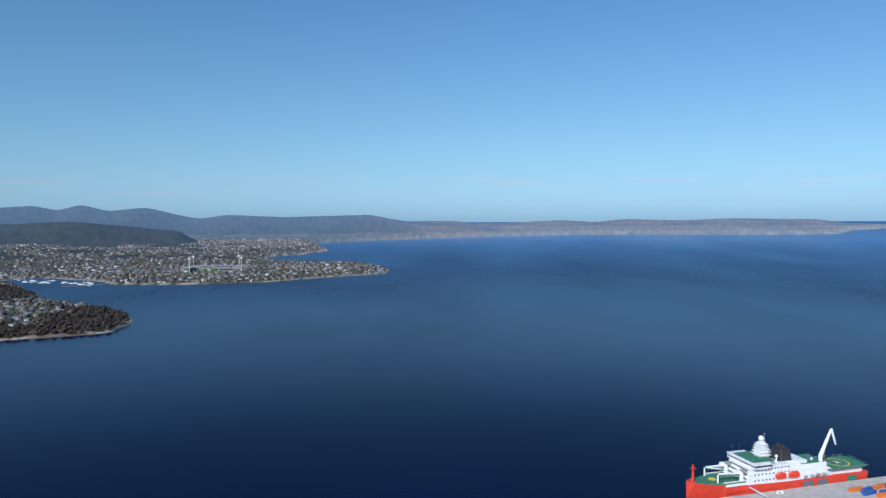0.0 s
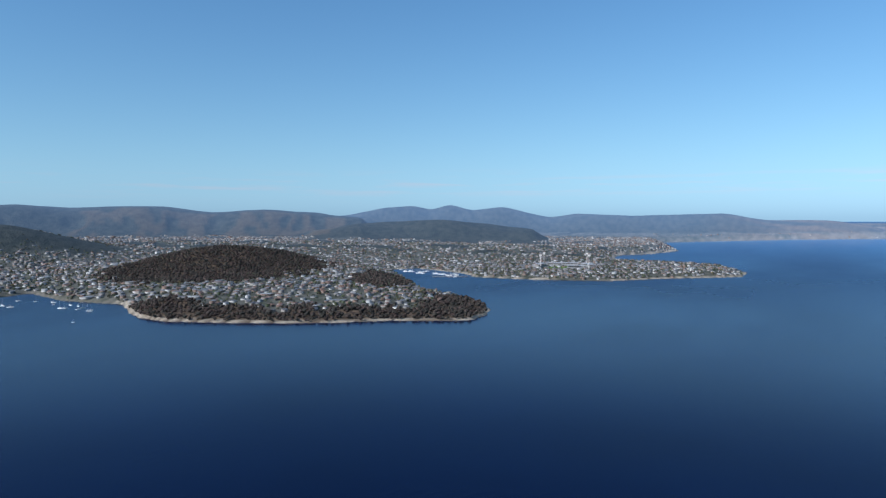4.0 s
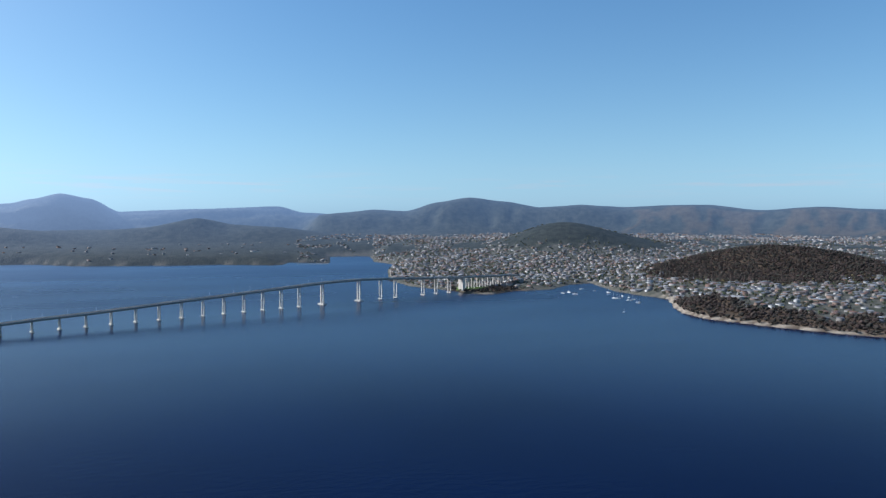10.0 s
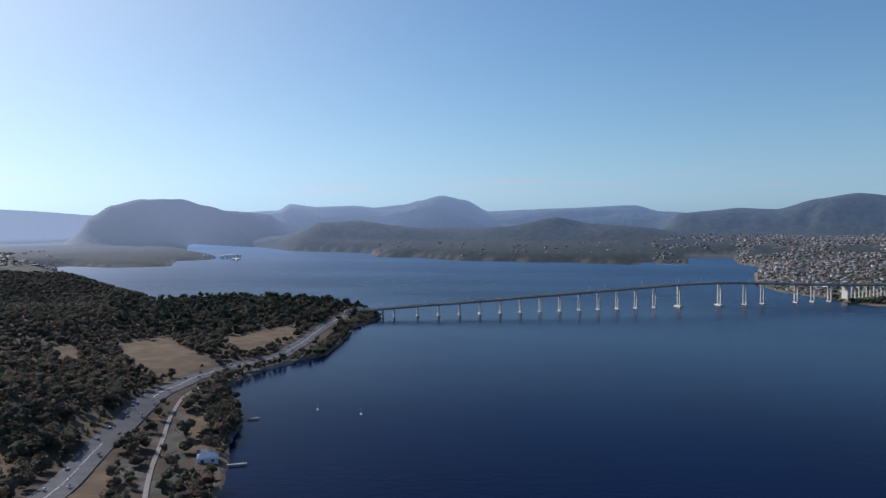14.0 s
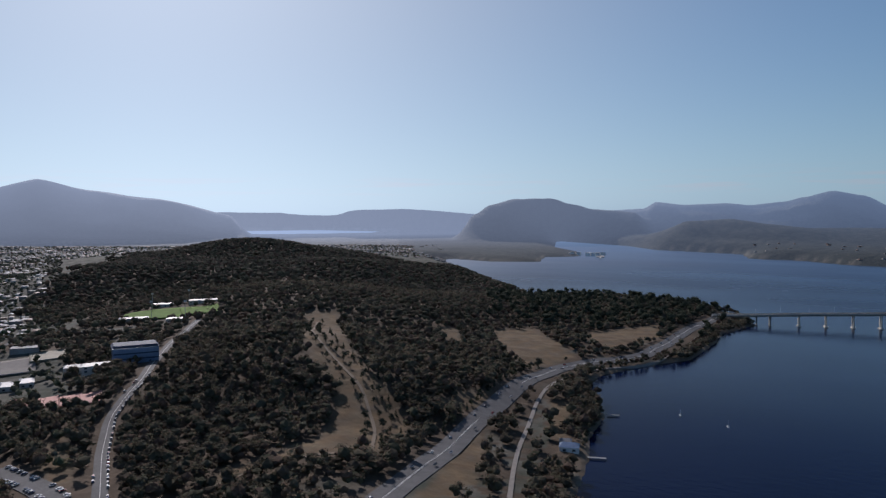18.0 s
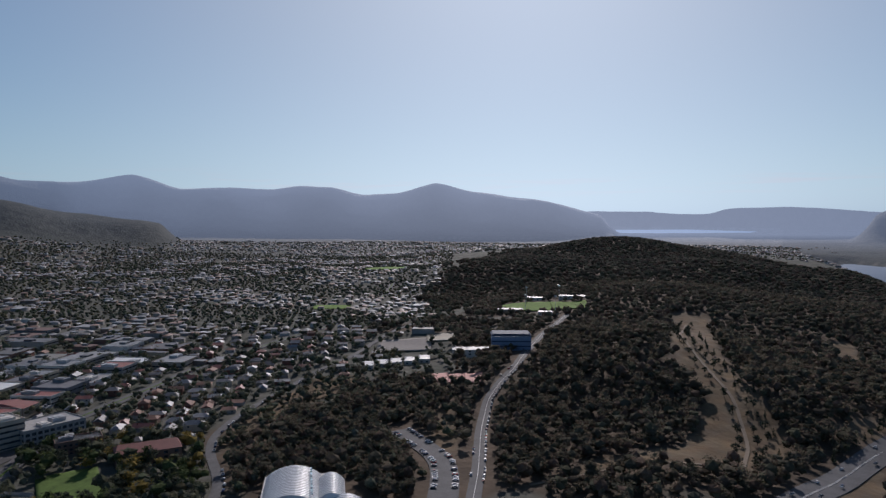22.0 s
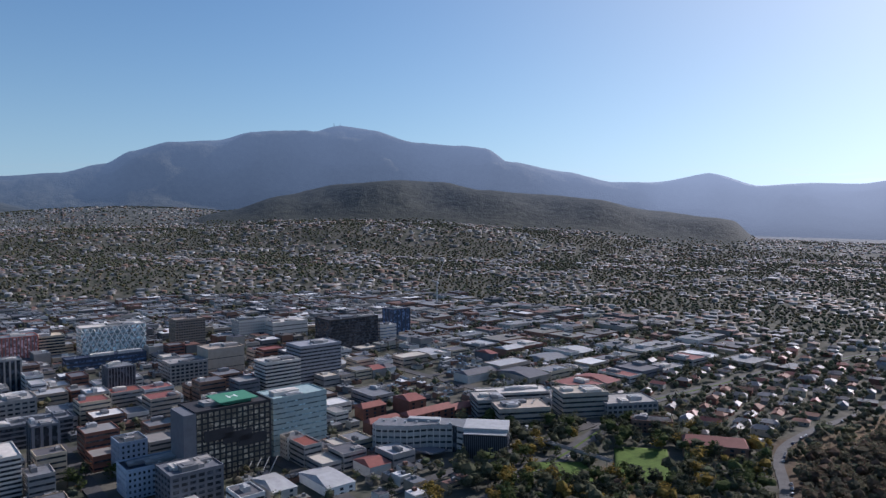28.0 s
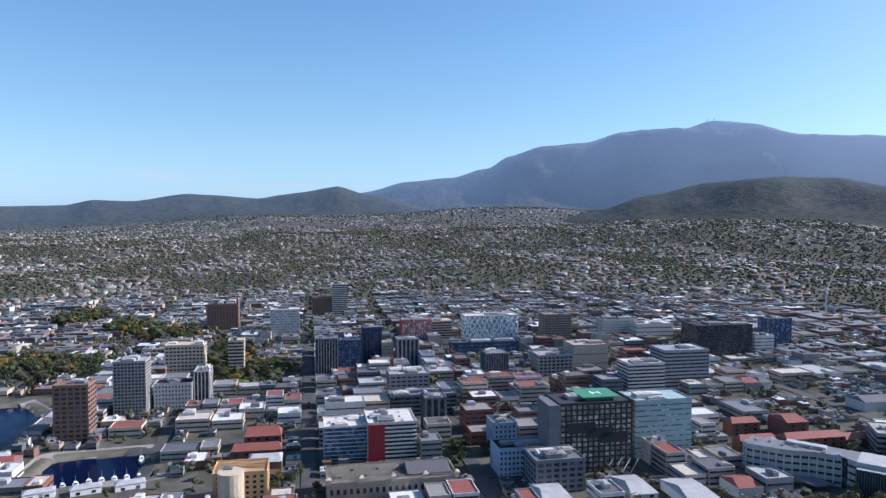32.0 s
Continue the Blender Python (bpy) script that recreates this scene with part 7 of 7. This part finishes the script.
def trees_along(points, offset, gap, kind, h, seed=1, d0=0, d1=9e9):
    r = random.Random(seed)
    x, y, dx, dy = along(points, 2.0)
    s = 0
    for i in range(len(x)):
        if i * 2 < s or not d0 < math.hypot(x[i], y[i]) < d1:
            continue
        s = i * 2 + gap * r.uniform(0.7, 1.4)
        o = offset + r.uniform(-1.5, 1.5)
        tree(r.choice(kind) if isinstance(kind, tuple) else kind, x[i] + dy[i] * o, y[i] - dx[i] * o, h * r.uniform(0.75, 1.25), r.randrange(999))


_r = random.Random(77)
for _yaw, _d, _w, _n, _kinds in ((245, 838, 56, 34, ("dark", "green", "dark", "green", "dark", "gold")), (258.5, 975, 75, 36, ("dark", "green", "dark", "round", "green")), (258.0, 950, 60, 14, ("green", "dark")),
                                 (247, 1010, 40, 10, ("green", "gold", "dark")), (191, 500, 42, 16, ("dark", "green", "gold")), (185, 610, 36, 14, ("dark", "green")),
                                 (197, 470, 30, 8, ("gold", "gold", "green")), (203, 462, 22, 5, ("dark", "gold")), (252.5, 1130, 70, 18, ("dark", "green", "gold")), (181, 520, 40, 14, ("dark", "round", "green")),
                                 (193.8, 470, 18, 6, ("gold", "green", "gold")), (198, 478, 14, 4, ("dark", "dark")), (188.5, 480, 26, 10, ("dark", "dark", "green")), (183, 485, 26, 9, ("dark",)), (192.5, 590, 16, 5, ("gold", "dark", "green")), (243, 520, 24, 7, ("gold", "green")), (238, 600, 20, 5, ("green",)), (228, 560, 20, 5, ("green", "dark")), (195, 560, 24, 6, ("gold", "dark", "gold"))):
    for _i in range(_n):
        _a, _q = _r.uniform(0, math.tau), _w * math.sqrt(_r.random())
        _x, _y = at(_yaw, _d)
        _x, _y = float(_x) + _q * math.cos(_a), float(_y) + _q * math.sin(_a)
        if free(np.array([_x]), np.array([_y]), -2)[0]:
            tree(_r.choice(_kinds), _x, _y, _r.uniform(9, 17), _r.randrange(999))
            TAKEN.append((_x, _y, 3))
trees_along(RIDGE_TRACK, 7, 22, "dark", 8, 1, 530)
trees_along(RIDGE_TRACK, -7, 24, "dark", 8, 2, 530)
trees_along(RIDGE_TRACK, 22, 26, "cone", 8, 3, 530, 900)
trees_along([(132.4, 560), (132.2, 620), (133.6, 680), (135.2, 740), (136.6, 800)], 0, 18, "dark", 7, 4)
trees_along(HIGHWAY, -16, 17, ("dark", "round", "cone"), 9, 5, 600)
trees_along(HIGHWAY, 17, 18, ("round", "dark", "dark"), 9, 6, 470)
trees_along(DOMAIN_ROAD, 10, 20, ("dark", "round"), 10, 7, 450, 760)
trees_along(DOMAIN_ROAD, -10, 21, ("dark", "round"), 10, 8, 450, 760)
trees_along(GLEBE_ROAD, -10, 32, ("round", "green", "dark"), 9, 9, 460, 900)
trees_along(BROOKER, 15, 22, ("dark", "green", "gold", "round"), 10, 10, 450, 900)
trees_along(BROOKER, -16, 26, ("dark", "green", "round"), 11, 11, 450, 740)
trees_along(BROOKER, -15, 11, ("green", "dark"), 15, 12, 740, 1000)
for _k in range(5):
    tree("cone", *[float(v) for v in at(161.6 - _k * 0.75, 842 + _k * 3)], 15, _k)
# ---- the nearest houses, one by one ----
def near_house(x, y, z, turn, r):
    wall = r.choice([WING_PANEL, CREAM, RED_BRICK, BROWN_BRICK, GREY, BEIGE])
    roof = r.choice([ROOF_GREY, ROOF_DARK, ROOF_RED, ROOF_GREY, TILE_ROOF, ROOF_DARK])
    words = {id(RED_BRICK): "red brick", id(BROWN_BRICK): "brown brick", id(CREAM): "cream", id(BEIGE): "beige"}.get(id(wall), "pale grey")
    two = r.random() < 0.35
    b = thing("house", x, y, z, turn, f"{words} {'two-storey' if two else 'single-storey'} house with a pitched roof", "house", "suburban houses")
    w, d, h = r.uniform(11, 17), r.uniform(8, 11), 5.8 if two else 3.2
    part("wall", from_boxes("wall", [(0, 0, -4, w, d, h + 4)], [wall]), b)
    rf = part("roof", gable("roof", w, d, h, r.uniform(1.8, 3.2), roof, 0.5, r.choice([0, 3.5, 4])), b)
    part("chimney", from_boxes("chimney", [(w * 0.25, 1, h, 0.9, 0.9, 3.6)], [RED_BRICK]), rf)
    for k in range(2):
        part("window", HOUSE_WINDOW, b, at_=(-w / 4 + k * w / 2, -d / 2 - 0.03, h - 2.2))
    TAKEN.append((x, y, 11))


TILE_ROOF = paint("terracotta_tiles", (0.18, 0.09, 0.065))
HOUSE_WINDOW = from_boxes("window", [(0, 0, 0, 1.6, 0.14, 1.3), (0, -0.04, -0.14, 1.8, 0.2, 0.12)], [DARK_GLASS])


def near_houses():
    a = radians(165)
    spots = []
    r = random.Random(21)
    for i in range(-60, 60):
        for j in range(-60, 60):
            u, v = i * 21 + r.uniform(-2, 2), j * 26 + r.uniform(-3, 3)
            spots.append((u * math.cos(a) - v * math.sin(a), u * math.sin(a) + v * math.cos(a)))
    x, y = np.array(spots).T
    z, wood, s = land(x, y)
    ok = sector(x, y, 161.5, 195, 470, 1100) & (wooded(x, y, wood, s) < 0) & (grassy(x, y) < 0) & (patch(x, y, PARKS) < 0) & free(x, y, 8) & off_road(x, y, 4)
    ok &= ~(sector(x, y, 150, 173.5, 0, 640) | sector(x, y, 150, 168.5, 0, 720) | sector(x, y, 150, 164.5, 0, 850))
    ok &= ~(sector(x, y, 183, 200, 0, 620) | sector(x, y, 175, 184, 0, 545))
    idx = sorted(np.nonzero(ok)[0], key=lambda i: math.hypot(x[i], y[i]))[:155]
    for i in idx:
        near_house(float(x[i]), float(y[i]), float(z[i]), 165 + r.choice([0, 90, 180]) + r.uniform(-4, 4), r)


near_houses()


# ---- houses and woods in bulk ----
def leafy(seed, lumps, twigs):
    """A ragged crown, 1 high: a few dense lumps inside many loose twigs of leaves."""
    r = random.Random(seed + 500)
    co, tri = crown(seed, lumps)
    vs, mids = [co], [(r.uniform(0, math.tau), 0.30 * math.sqrt(r.random()), r.uniform(0.38, 0.82), r.uniform(0.13, 0.24)) for _ in range(6)]
    for i in range(twigs):
        a, rad, up, s = mids[i % 6]
        d = np.array([r.gauss(0, 1), r.gauss(0, 1), r.gauss(0, 0.8)])
        c = d / np.linalg.norm(d) * s * r.uniform(0.4, 1.1) + np.array([math.cos(a) * rad, math.sin(a) * rad, up])
        q = np.array([[r.gauss(0, 1), r.gauss(0, 1), r.gauss(0, 0.6)] for _ in range(3)])
        vs.append(c + (q - q.mean(0)) * (0.062 if twigs > 50 else 0.09))
    extra = len(co) + np.arange(twigs * 3).reshape(-1, 3)
    return np.concatenate(vs), np.concatenate([tri, extra])


def crown(seed, lumps):
    """A crown of several lumps, 1 high and about 0.8 wide, standing on 0."""
    r = random.Random(seed)
    cos, tris, n = [], [], 0
    for i in range(lumps):
        co, tri = lump(seed * 31 + i)
        s = 0.42 if lumps == 1 else r.uniform(0.22, 0.32) if lumps < 5 else r.uniform(0.12, 0.22)
        a, rad = r.uniform(0, math.tau), 0 if lumps == 1 else r.uniform(0.05, 0.25) if lumps < 5 else 0.36 * math.sqrt(r.random())
        up = 0.5 if lumps == 1 else r.uniform(0.35, 0.78)
        cos.append(co * s * np.array([1, 1, 0.9]) + np.array([math.cos(a) * rad, math.sin(a) * rad, up]))
        tris.append(tri + n)
        n += len(co)
    return np.concatenate(cos), np.concatenate(tris)


def scatter(name, places, sizes, forms, mats, seed=1):
    """Copies of the forms at the places, joined into one mesh."""
    rng = np.random.RandomState(seed)
    pick = rng.randint(0, len(forms), len(places))
    cos, tris, n = [], [], 0
    for k, (co, tri) in enumerate(forms):
        p, s = places[pick == k], sizes[pick == k]
        if not len(p):
            continue
        a = rng.rand(len(p)) * math.tau
        c, si = np.cos(a)[:, None], np.sin(a)[:, None]
        wide = s[:, None] * (0.8 + 0.4 * rng.rand(len(p), 1))
        X = (co[:, 0] * c - co[:, 1] * si) * wide
        Y = (co[:, 0] * si + co[:, 1] * c) * wide
        Z = co[:, 2] * s[:, None]
        V = np.stack([X + p[:, :1], Y + p[:, 1:2], Z + p[:, 2:3]], -1)
        cos.append(V.reshape(-1, 3))
        tris.append((tri[None] + (np.arange(len(p)) * len(co))[:, None, None] + n).reshape(-1, 3))
        n += len(p) * len(co)
    V = np.concatenate(cos)
    V = np.stack(drawn_in(V[:, 0], V[:, 1], V[:, 2]), -1)
    return new(name, mesh_of(name, V, np.concatenate(tris), mats, smooth=False))


def lattice(step_u, step_v, turn, reach, jitter, seed):
    """A jittered lattice of places over the disc of that reach, turned to the streets."""
    rng = np.random.RandomState(seed)
    u = np.arange(-reach, reach, step_u)
    v = np.arange(-reach, reach, step_v)
    U, V = np.meshgrid(u, v)
    U, V = U.ravel() + rng.uniform(-jitter, jitter, U.size) * step_u, V.ravel() + rng.uniform(-jitter, jitter, U.size) * step_v
    a = radians(turn)
    return U * math.cos(a) - V * math.sin(a), U * math.sin(a) + V * math.cos(a)


def bulk_houses(name, x, y, turn, label, seed, flat=0.0):
    rng = np.random.RandomState(seed)
    z, wood, s = land(x, y)
    keep = (s > 12) & (wooded(x, y, wood, s) < 0) & (grassy(x, y) < -0.05) & free(x, y, 8)
    x, y, z = x[keep], y[keep], z[keep]
    n = len(x)
    a = np.radians(turn) + rng.choice([0, math.pi / 2], n) + rng.normal(0, 0.06, n)
    big = np.where(rng.rand(n) < 0.07, rng.uniform(1.5, 2.6, n), 1.0)
    L, W, Ht = rng.uniform(4.6, 8.0, n) * big, rng.uniform(3.4, 5.0, n) * big, rng.choice([3.2, 3.4, 6.0], n, p=[0.5, 0.2, 0.3])
    rise = rng.uniform(1.2, 2.4, n) * np.where((rng.rand(n) < flat) | (big > 1), 0.15, 1)
    hip = rng.uniform(0.1, 0.95, n)
    c, si = np.cos(a), np.sin(a)

    def corner(u, v, w):
        return np.stack([x + u * c - v * si, y + u * si + v * c, z + w], -1)
    e = 0.5
    pts = [corner(i * L, j * W, h) for h in (np.full(n, -2.0), Ht) for i, j in ((-1, -1), (1, -1), (1, 1), (-1, 1))]
    pts += [corner(i * (L + e), j * (W + e), Ht - 0.1) for i, j in ((-1, -1), (1, -1), (1, 1), (-1, 1))]
    pts += [corner(-L + hip * W, 0 * W, Ht + rise), corner(L - hip * W, 0 * W, Ht + rise)]
    V = np.stack(pts, 1).reshape(-1, 3)
    V = np.stack(drawn_in(V[:, 0], V[:, 1], V[:, 2]), -1)
    F = np.array([(0, 1, 5, 4), (1, 2, 6, 5), (2, 3, 7, 6), (3, 0, 4, 7), (8, 9, 13, 12), (10, 11, 12, 13), (9, 10, 13, 13), (11, 8, 12, 12)])
    faces = []
    for f in F:
        faces.append(list(dict.fromkeys(f)))
    base = np.arange(n)[:, None] * 14
    quads = np.concatenate([base + np.array(f) for f in faces[:6]])
    tris = np.concatenate([base + np.array(f) for f in faces[6:]])
    me = bpy.data.meshes.new(name)
    me.vertices.add(len(V))
    me.vertices.foreach_set("co", V.astype(np.float32).ravel())
    me.loops.add(quads.size + tris.size)
    me.loops.foreach_set("vertex_index", np.concatenate([quads.ravel(), tris.ravel()]).astype(np.int32))
    starts = np.concatenate([np.arange(0, quads.size, 4), quads.size + np.arange(0, tris.size, 3)]).astype(np.int32)
    me.polygons.add(len(starts))
    me.polygons.foreach_set("loop_start", starts)
    me.polygons.foreach_set("material_index", np.concatenate([np.zeros(4 * n), np.ones(4 * n)]).astype(np.int32))
    me.materials.append(HOUSE_WALL)
    me.materials.append(HOUSE_ROOF)
    me.update(calc_edges=True)
    tagged(new(name, me), label, "houses", kind="stuff")
    return n


PARK_WOODS = [(261, 1015, 40, 45), (258.5, 985, 50, 60), (246.3, 915, 32, 60), (244.8, 840, 30, 50), (243, 900, 26, 36), (253.5, 1215, 40, 50), (250.5, 1125, 36, 50), (256.8, 1330, 40, 50)]


def build_bulk():
    x, y = lattice(21, 25, GRID_TURN, 4200, 0.36, 11)
    rng = np.random.RandomState(5)
    d = np.hypot(x, y)
    k = (sector(x, y, 196, 264, 1150, 3900) | sector(x, y, 157, 196, 900, 4600) | sector(x, y, 126, 157, 2750, 4600)) & (rng.rand(len(x)) < np.clip(0.9 - (d - 1200) / 5000, 0.5, 0.85))
    k &= rng.rand(len(x)) < np.clip(0.62 + 1.7 * rough(x, y, 420, 3, 31), 0.06, 1)
    counts = [bulk_houses("town_houses", x[k], y[k], GRID_TURN, "detached houses with tin and tile roofs on the rising town slopes", 3, 0.15)]
    x, y = lattice(23, 27, 20, 6500, 0.36, 12)
    k = sector(x, y, -2, 82, 1440, 6000) & (rng.rand(len(x)) < np.where(np.hypot(x, y) > 3000, 0.5, 0.72))
    counts.append(bulk_houses("east_shore_houses", x[k], y[k], 20, "white and brown houses along the far river shore", 4))
    x, y = lattice(60, 60, 40, 12000, 0.4, 13)
    k = (sector(x, y, 82, 112, 3100, 4300) & (rng.rand(len(x)) < 0.4)) | (sector(x, y, -24, 12, 6500, 10500) & (rng.rand(len(x)) < 0.10))
    counts.append(bulk_houses("far_shore_houses", x[k], y[k], 40, "small distant houses of the outer suburbs", 5))

    def grow(name, x, y, lo, hi, forms, label, seed, leaf=FOREST_LEAF):
        z, wood, s = land(x, y)
        scatter(name, np.stack([x, y, z - 0.6], -1), rng.uniform(lo, hi, len(x)), forms, [leaf], seed)
        tagged(bpy.data.objects[name], label, "trees", kind="stuff")
        counts.append(len(x))
    near_forms = [leafy(i, 2, 72) for i in range(8)]
    forms = [leafy(i, 1, 26) for i in range(6)]
    far_forms = [crown(i + 40, 1) for i in range(6)]
    x, y = lattice(8.6, 8.6, 15, 2900, 0.48, 21)
    k = sector(x, y, 20, 264, 430, 2900)
    x, y = x[k], y[k]
    z, wood, s = land(x, y)
    d = np.hypot(x, y)
    w = wooded(x, y, wood, s)
    k = (s > 3) & (w + 0.10 * rng.rand(len(x)) > 0.05) & free(x, y, 2) & (rng.rand(len(x)) < np.where(d < 950, 0.95, 0.68))
    k[k] &= off_road(x[k], y[k])
    n = k & (d < 950)
    grow("near_woodland", x[n], y[n], 7, 17, near_forms, "open olive and brown eucalypt woodland on the park slopes", 1)
    n = k & (d >= 950) & (d < 1500) & (y < 350)
    grow("woodland", x[n], y[n], 7, 13, forms, "dense dark olive eucalypt woodland on the hills", 2)
    east = y > 350
    n = k & (d >= 1500) & ~east
    grow("far_woodland", x[n], y[n], 8, 14, far_forms, "unbroken dark woodland on the further slopes", 7)
    n = k & (d >= 1200) & east
    grow("headland_woodland", x[n], y[n], 7, 12, [leafy(i, 1, 10) for i in range(6)], "dry purple-brown gum woodland on the headland across the river", 9, DRY_LEAF)
    u, v = lattice(6.5, 6.5, 8, 1600, 0.5, 30)
    m = sector(u, v, 103.5, 118, 640, 1500)
    u, v = u[m], v[m]
    zz, ww, ss = land(u, v)
    m = (ss > 1.5) & (ss < 24) & (rng.rand(len(u)) < 0.8)
    m[m] &= off_road(u[m], v[m], -7)
    grow("shore_trees", u[m], v[m], 6, 12, near_forms, "dark belt of trees along the river bank", 13)
    u, v = lattice(15, 15, 33, 1900, 0.5, 29)
    m = sector(u, v, 105.5, 124, 1180, 1750)
    u, v = u[m], v[m]
    zz, ww, ss = land(u, v)
    m = (ss > 8) & (wooded(u, v, ww, ss) > 0) & (rng.rand(len(u)) < 0.42)
    m[m] &= off_road(u[m], v[m])
    grow("tall_pines", u[m], v[m], 13, 23, near_forms, "tall dark pines along the crest above the bridge", 10)
    bpy.data.objects["tall_pines"].data.materials[0] = DEEP_LEAF
    x, y = lattice(16.5, 16.5, 5, 4600, 0.5, 22)
    k = (sector(x, y, -2, 82, 1440, 4200) | sector(x, y, 156, 264, 1000, 4300) | sector(x, y, 128, 156, 2750, 4300)) & (rng.rand(len(x)) < np.where((y > 0) & (np.hypot(x, y) < 2700), 0.65, 0.42)) & (rng.rand(len(x)) < np.clip(0.8 - 1.3 * rough(x, y, 420, 3, 31) + 0.3 * rough(x, y, 120, 2, 35), 0.25, 1))
    x, y = x[k], y[k]
    z, wood, s = land(x, y)
    k = (s > 6) & (wooded(x, y, wood, s) <= 0.3) & free(x, y, 4)
    x, y = x[k], y[k]
    near = np.hypot(x, y) < 1500
    u, v = lattice(15, 15, 35, 2900, 0.5, 27)
    m = sector(u, v, 156, 264, 1000, 2900) & (rng.rand(len(u)) < np.clip(0.75 - 1.2 * rough(u, v, 420, 3, 31), 0.3, 1))
    u, v = u[m], v[m]
    zz, ww, ss = land(u, v)
    m = (ss > 6) & (wooded(u, v, ww, ss) <= 0.3) & free(u, v, 1)
    grow("hillside_trees", u[m], v[m], 5, 9, far_forms, "dark garden trees crowding the town's hillside streets", 8, GARDEN_LEAF)
    grow("town_trees", x[near], y[near], 5, 10, forms, "garden trees between the houses of the town", 6, GARDEN_LEAF)
    grow("suburban_trees", x[~near], y[~near], 5, 10, far_forms, "garden trees and shrubs between the houses", 3, GARDEN_LEAF)
    x, y = lattice(15, 15, 50, 1300, 0.5, 24)
    k = sector(x, y, 156, 264, 450, 1150) & (rng.rand(len(x)) < 0.55)
    x, y = x[k], y[k]
    z, wood, s = land(x, y)
    k = (s > 6) & free(x, y, 0.5)
    k[k] &= off_road(x[k], y[k], -3)
    u, v = lattice(10, 10, 25, 1200, 0.5, 25)
    m = sector(u, v, 160, 197, 440, 1000) & (rng.rand(len(u)) < 0.75)
    u, v = u[m], v[m]
    m = free(u, v, -3)
    m[m] &= off_road(u[m], v[m], -3)
    x, y, k = np.concatenate([x[k], u[m]]), np.concatenate([y[k], v[m]]), slice(None)
    grow("street_trees", x[k], y[k], 6, 13, near_forms, "small street and garden trees of the town", 4, GARDEN_LEAF)
    # tall park trees, dark, green and gold, round the lawns and squares
    for name, seed, mat, share, label in (("park_trees", 31, OLIVE_LEAF, 0.55, "tall dark park trees with broad crowns"), ("green_park_trees", 32, GREEN_LEAF, 0.32, "broad green park trees"),
                                          ("autumn_park_trees", 33, GOLD_LEAF, 0.22, "golden and rusty autumn park trees")):
        x, y = lattice(9, 9, 12, 1350, 0.5, seed)
        big = patch(x, y, PARK_WOODS) > 0
        slope = sector(x, y, 175, 200, 440, 625)
        k = (big & (rng.rand(len(x)) < share)) | (slope & (rng.rand(len(x)) < 0.42 * share))
        x, y = x[k], y[k]
        k = free(x, y, -7)
        k[k] &= off_road(x[k], y[k], -4)
        grow(name, x[k], y[k], 11, 18, near_forms, label, seed)
        bpy.data.objects[name].data.materials[0] = mat


build_bulk()
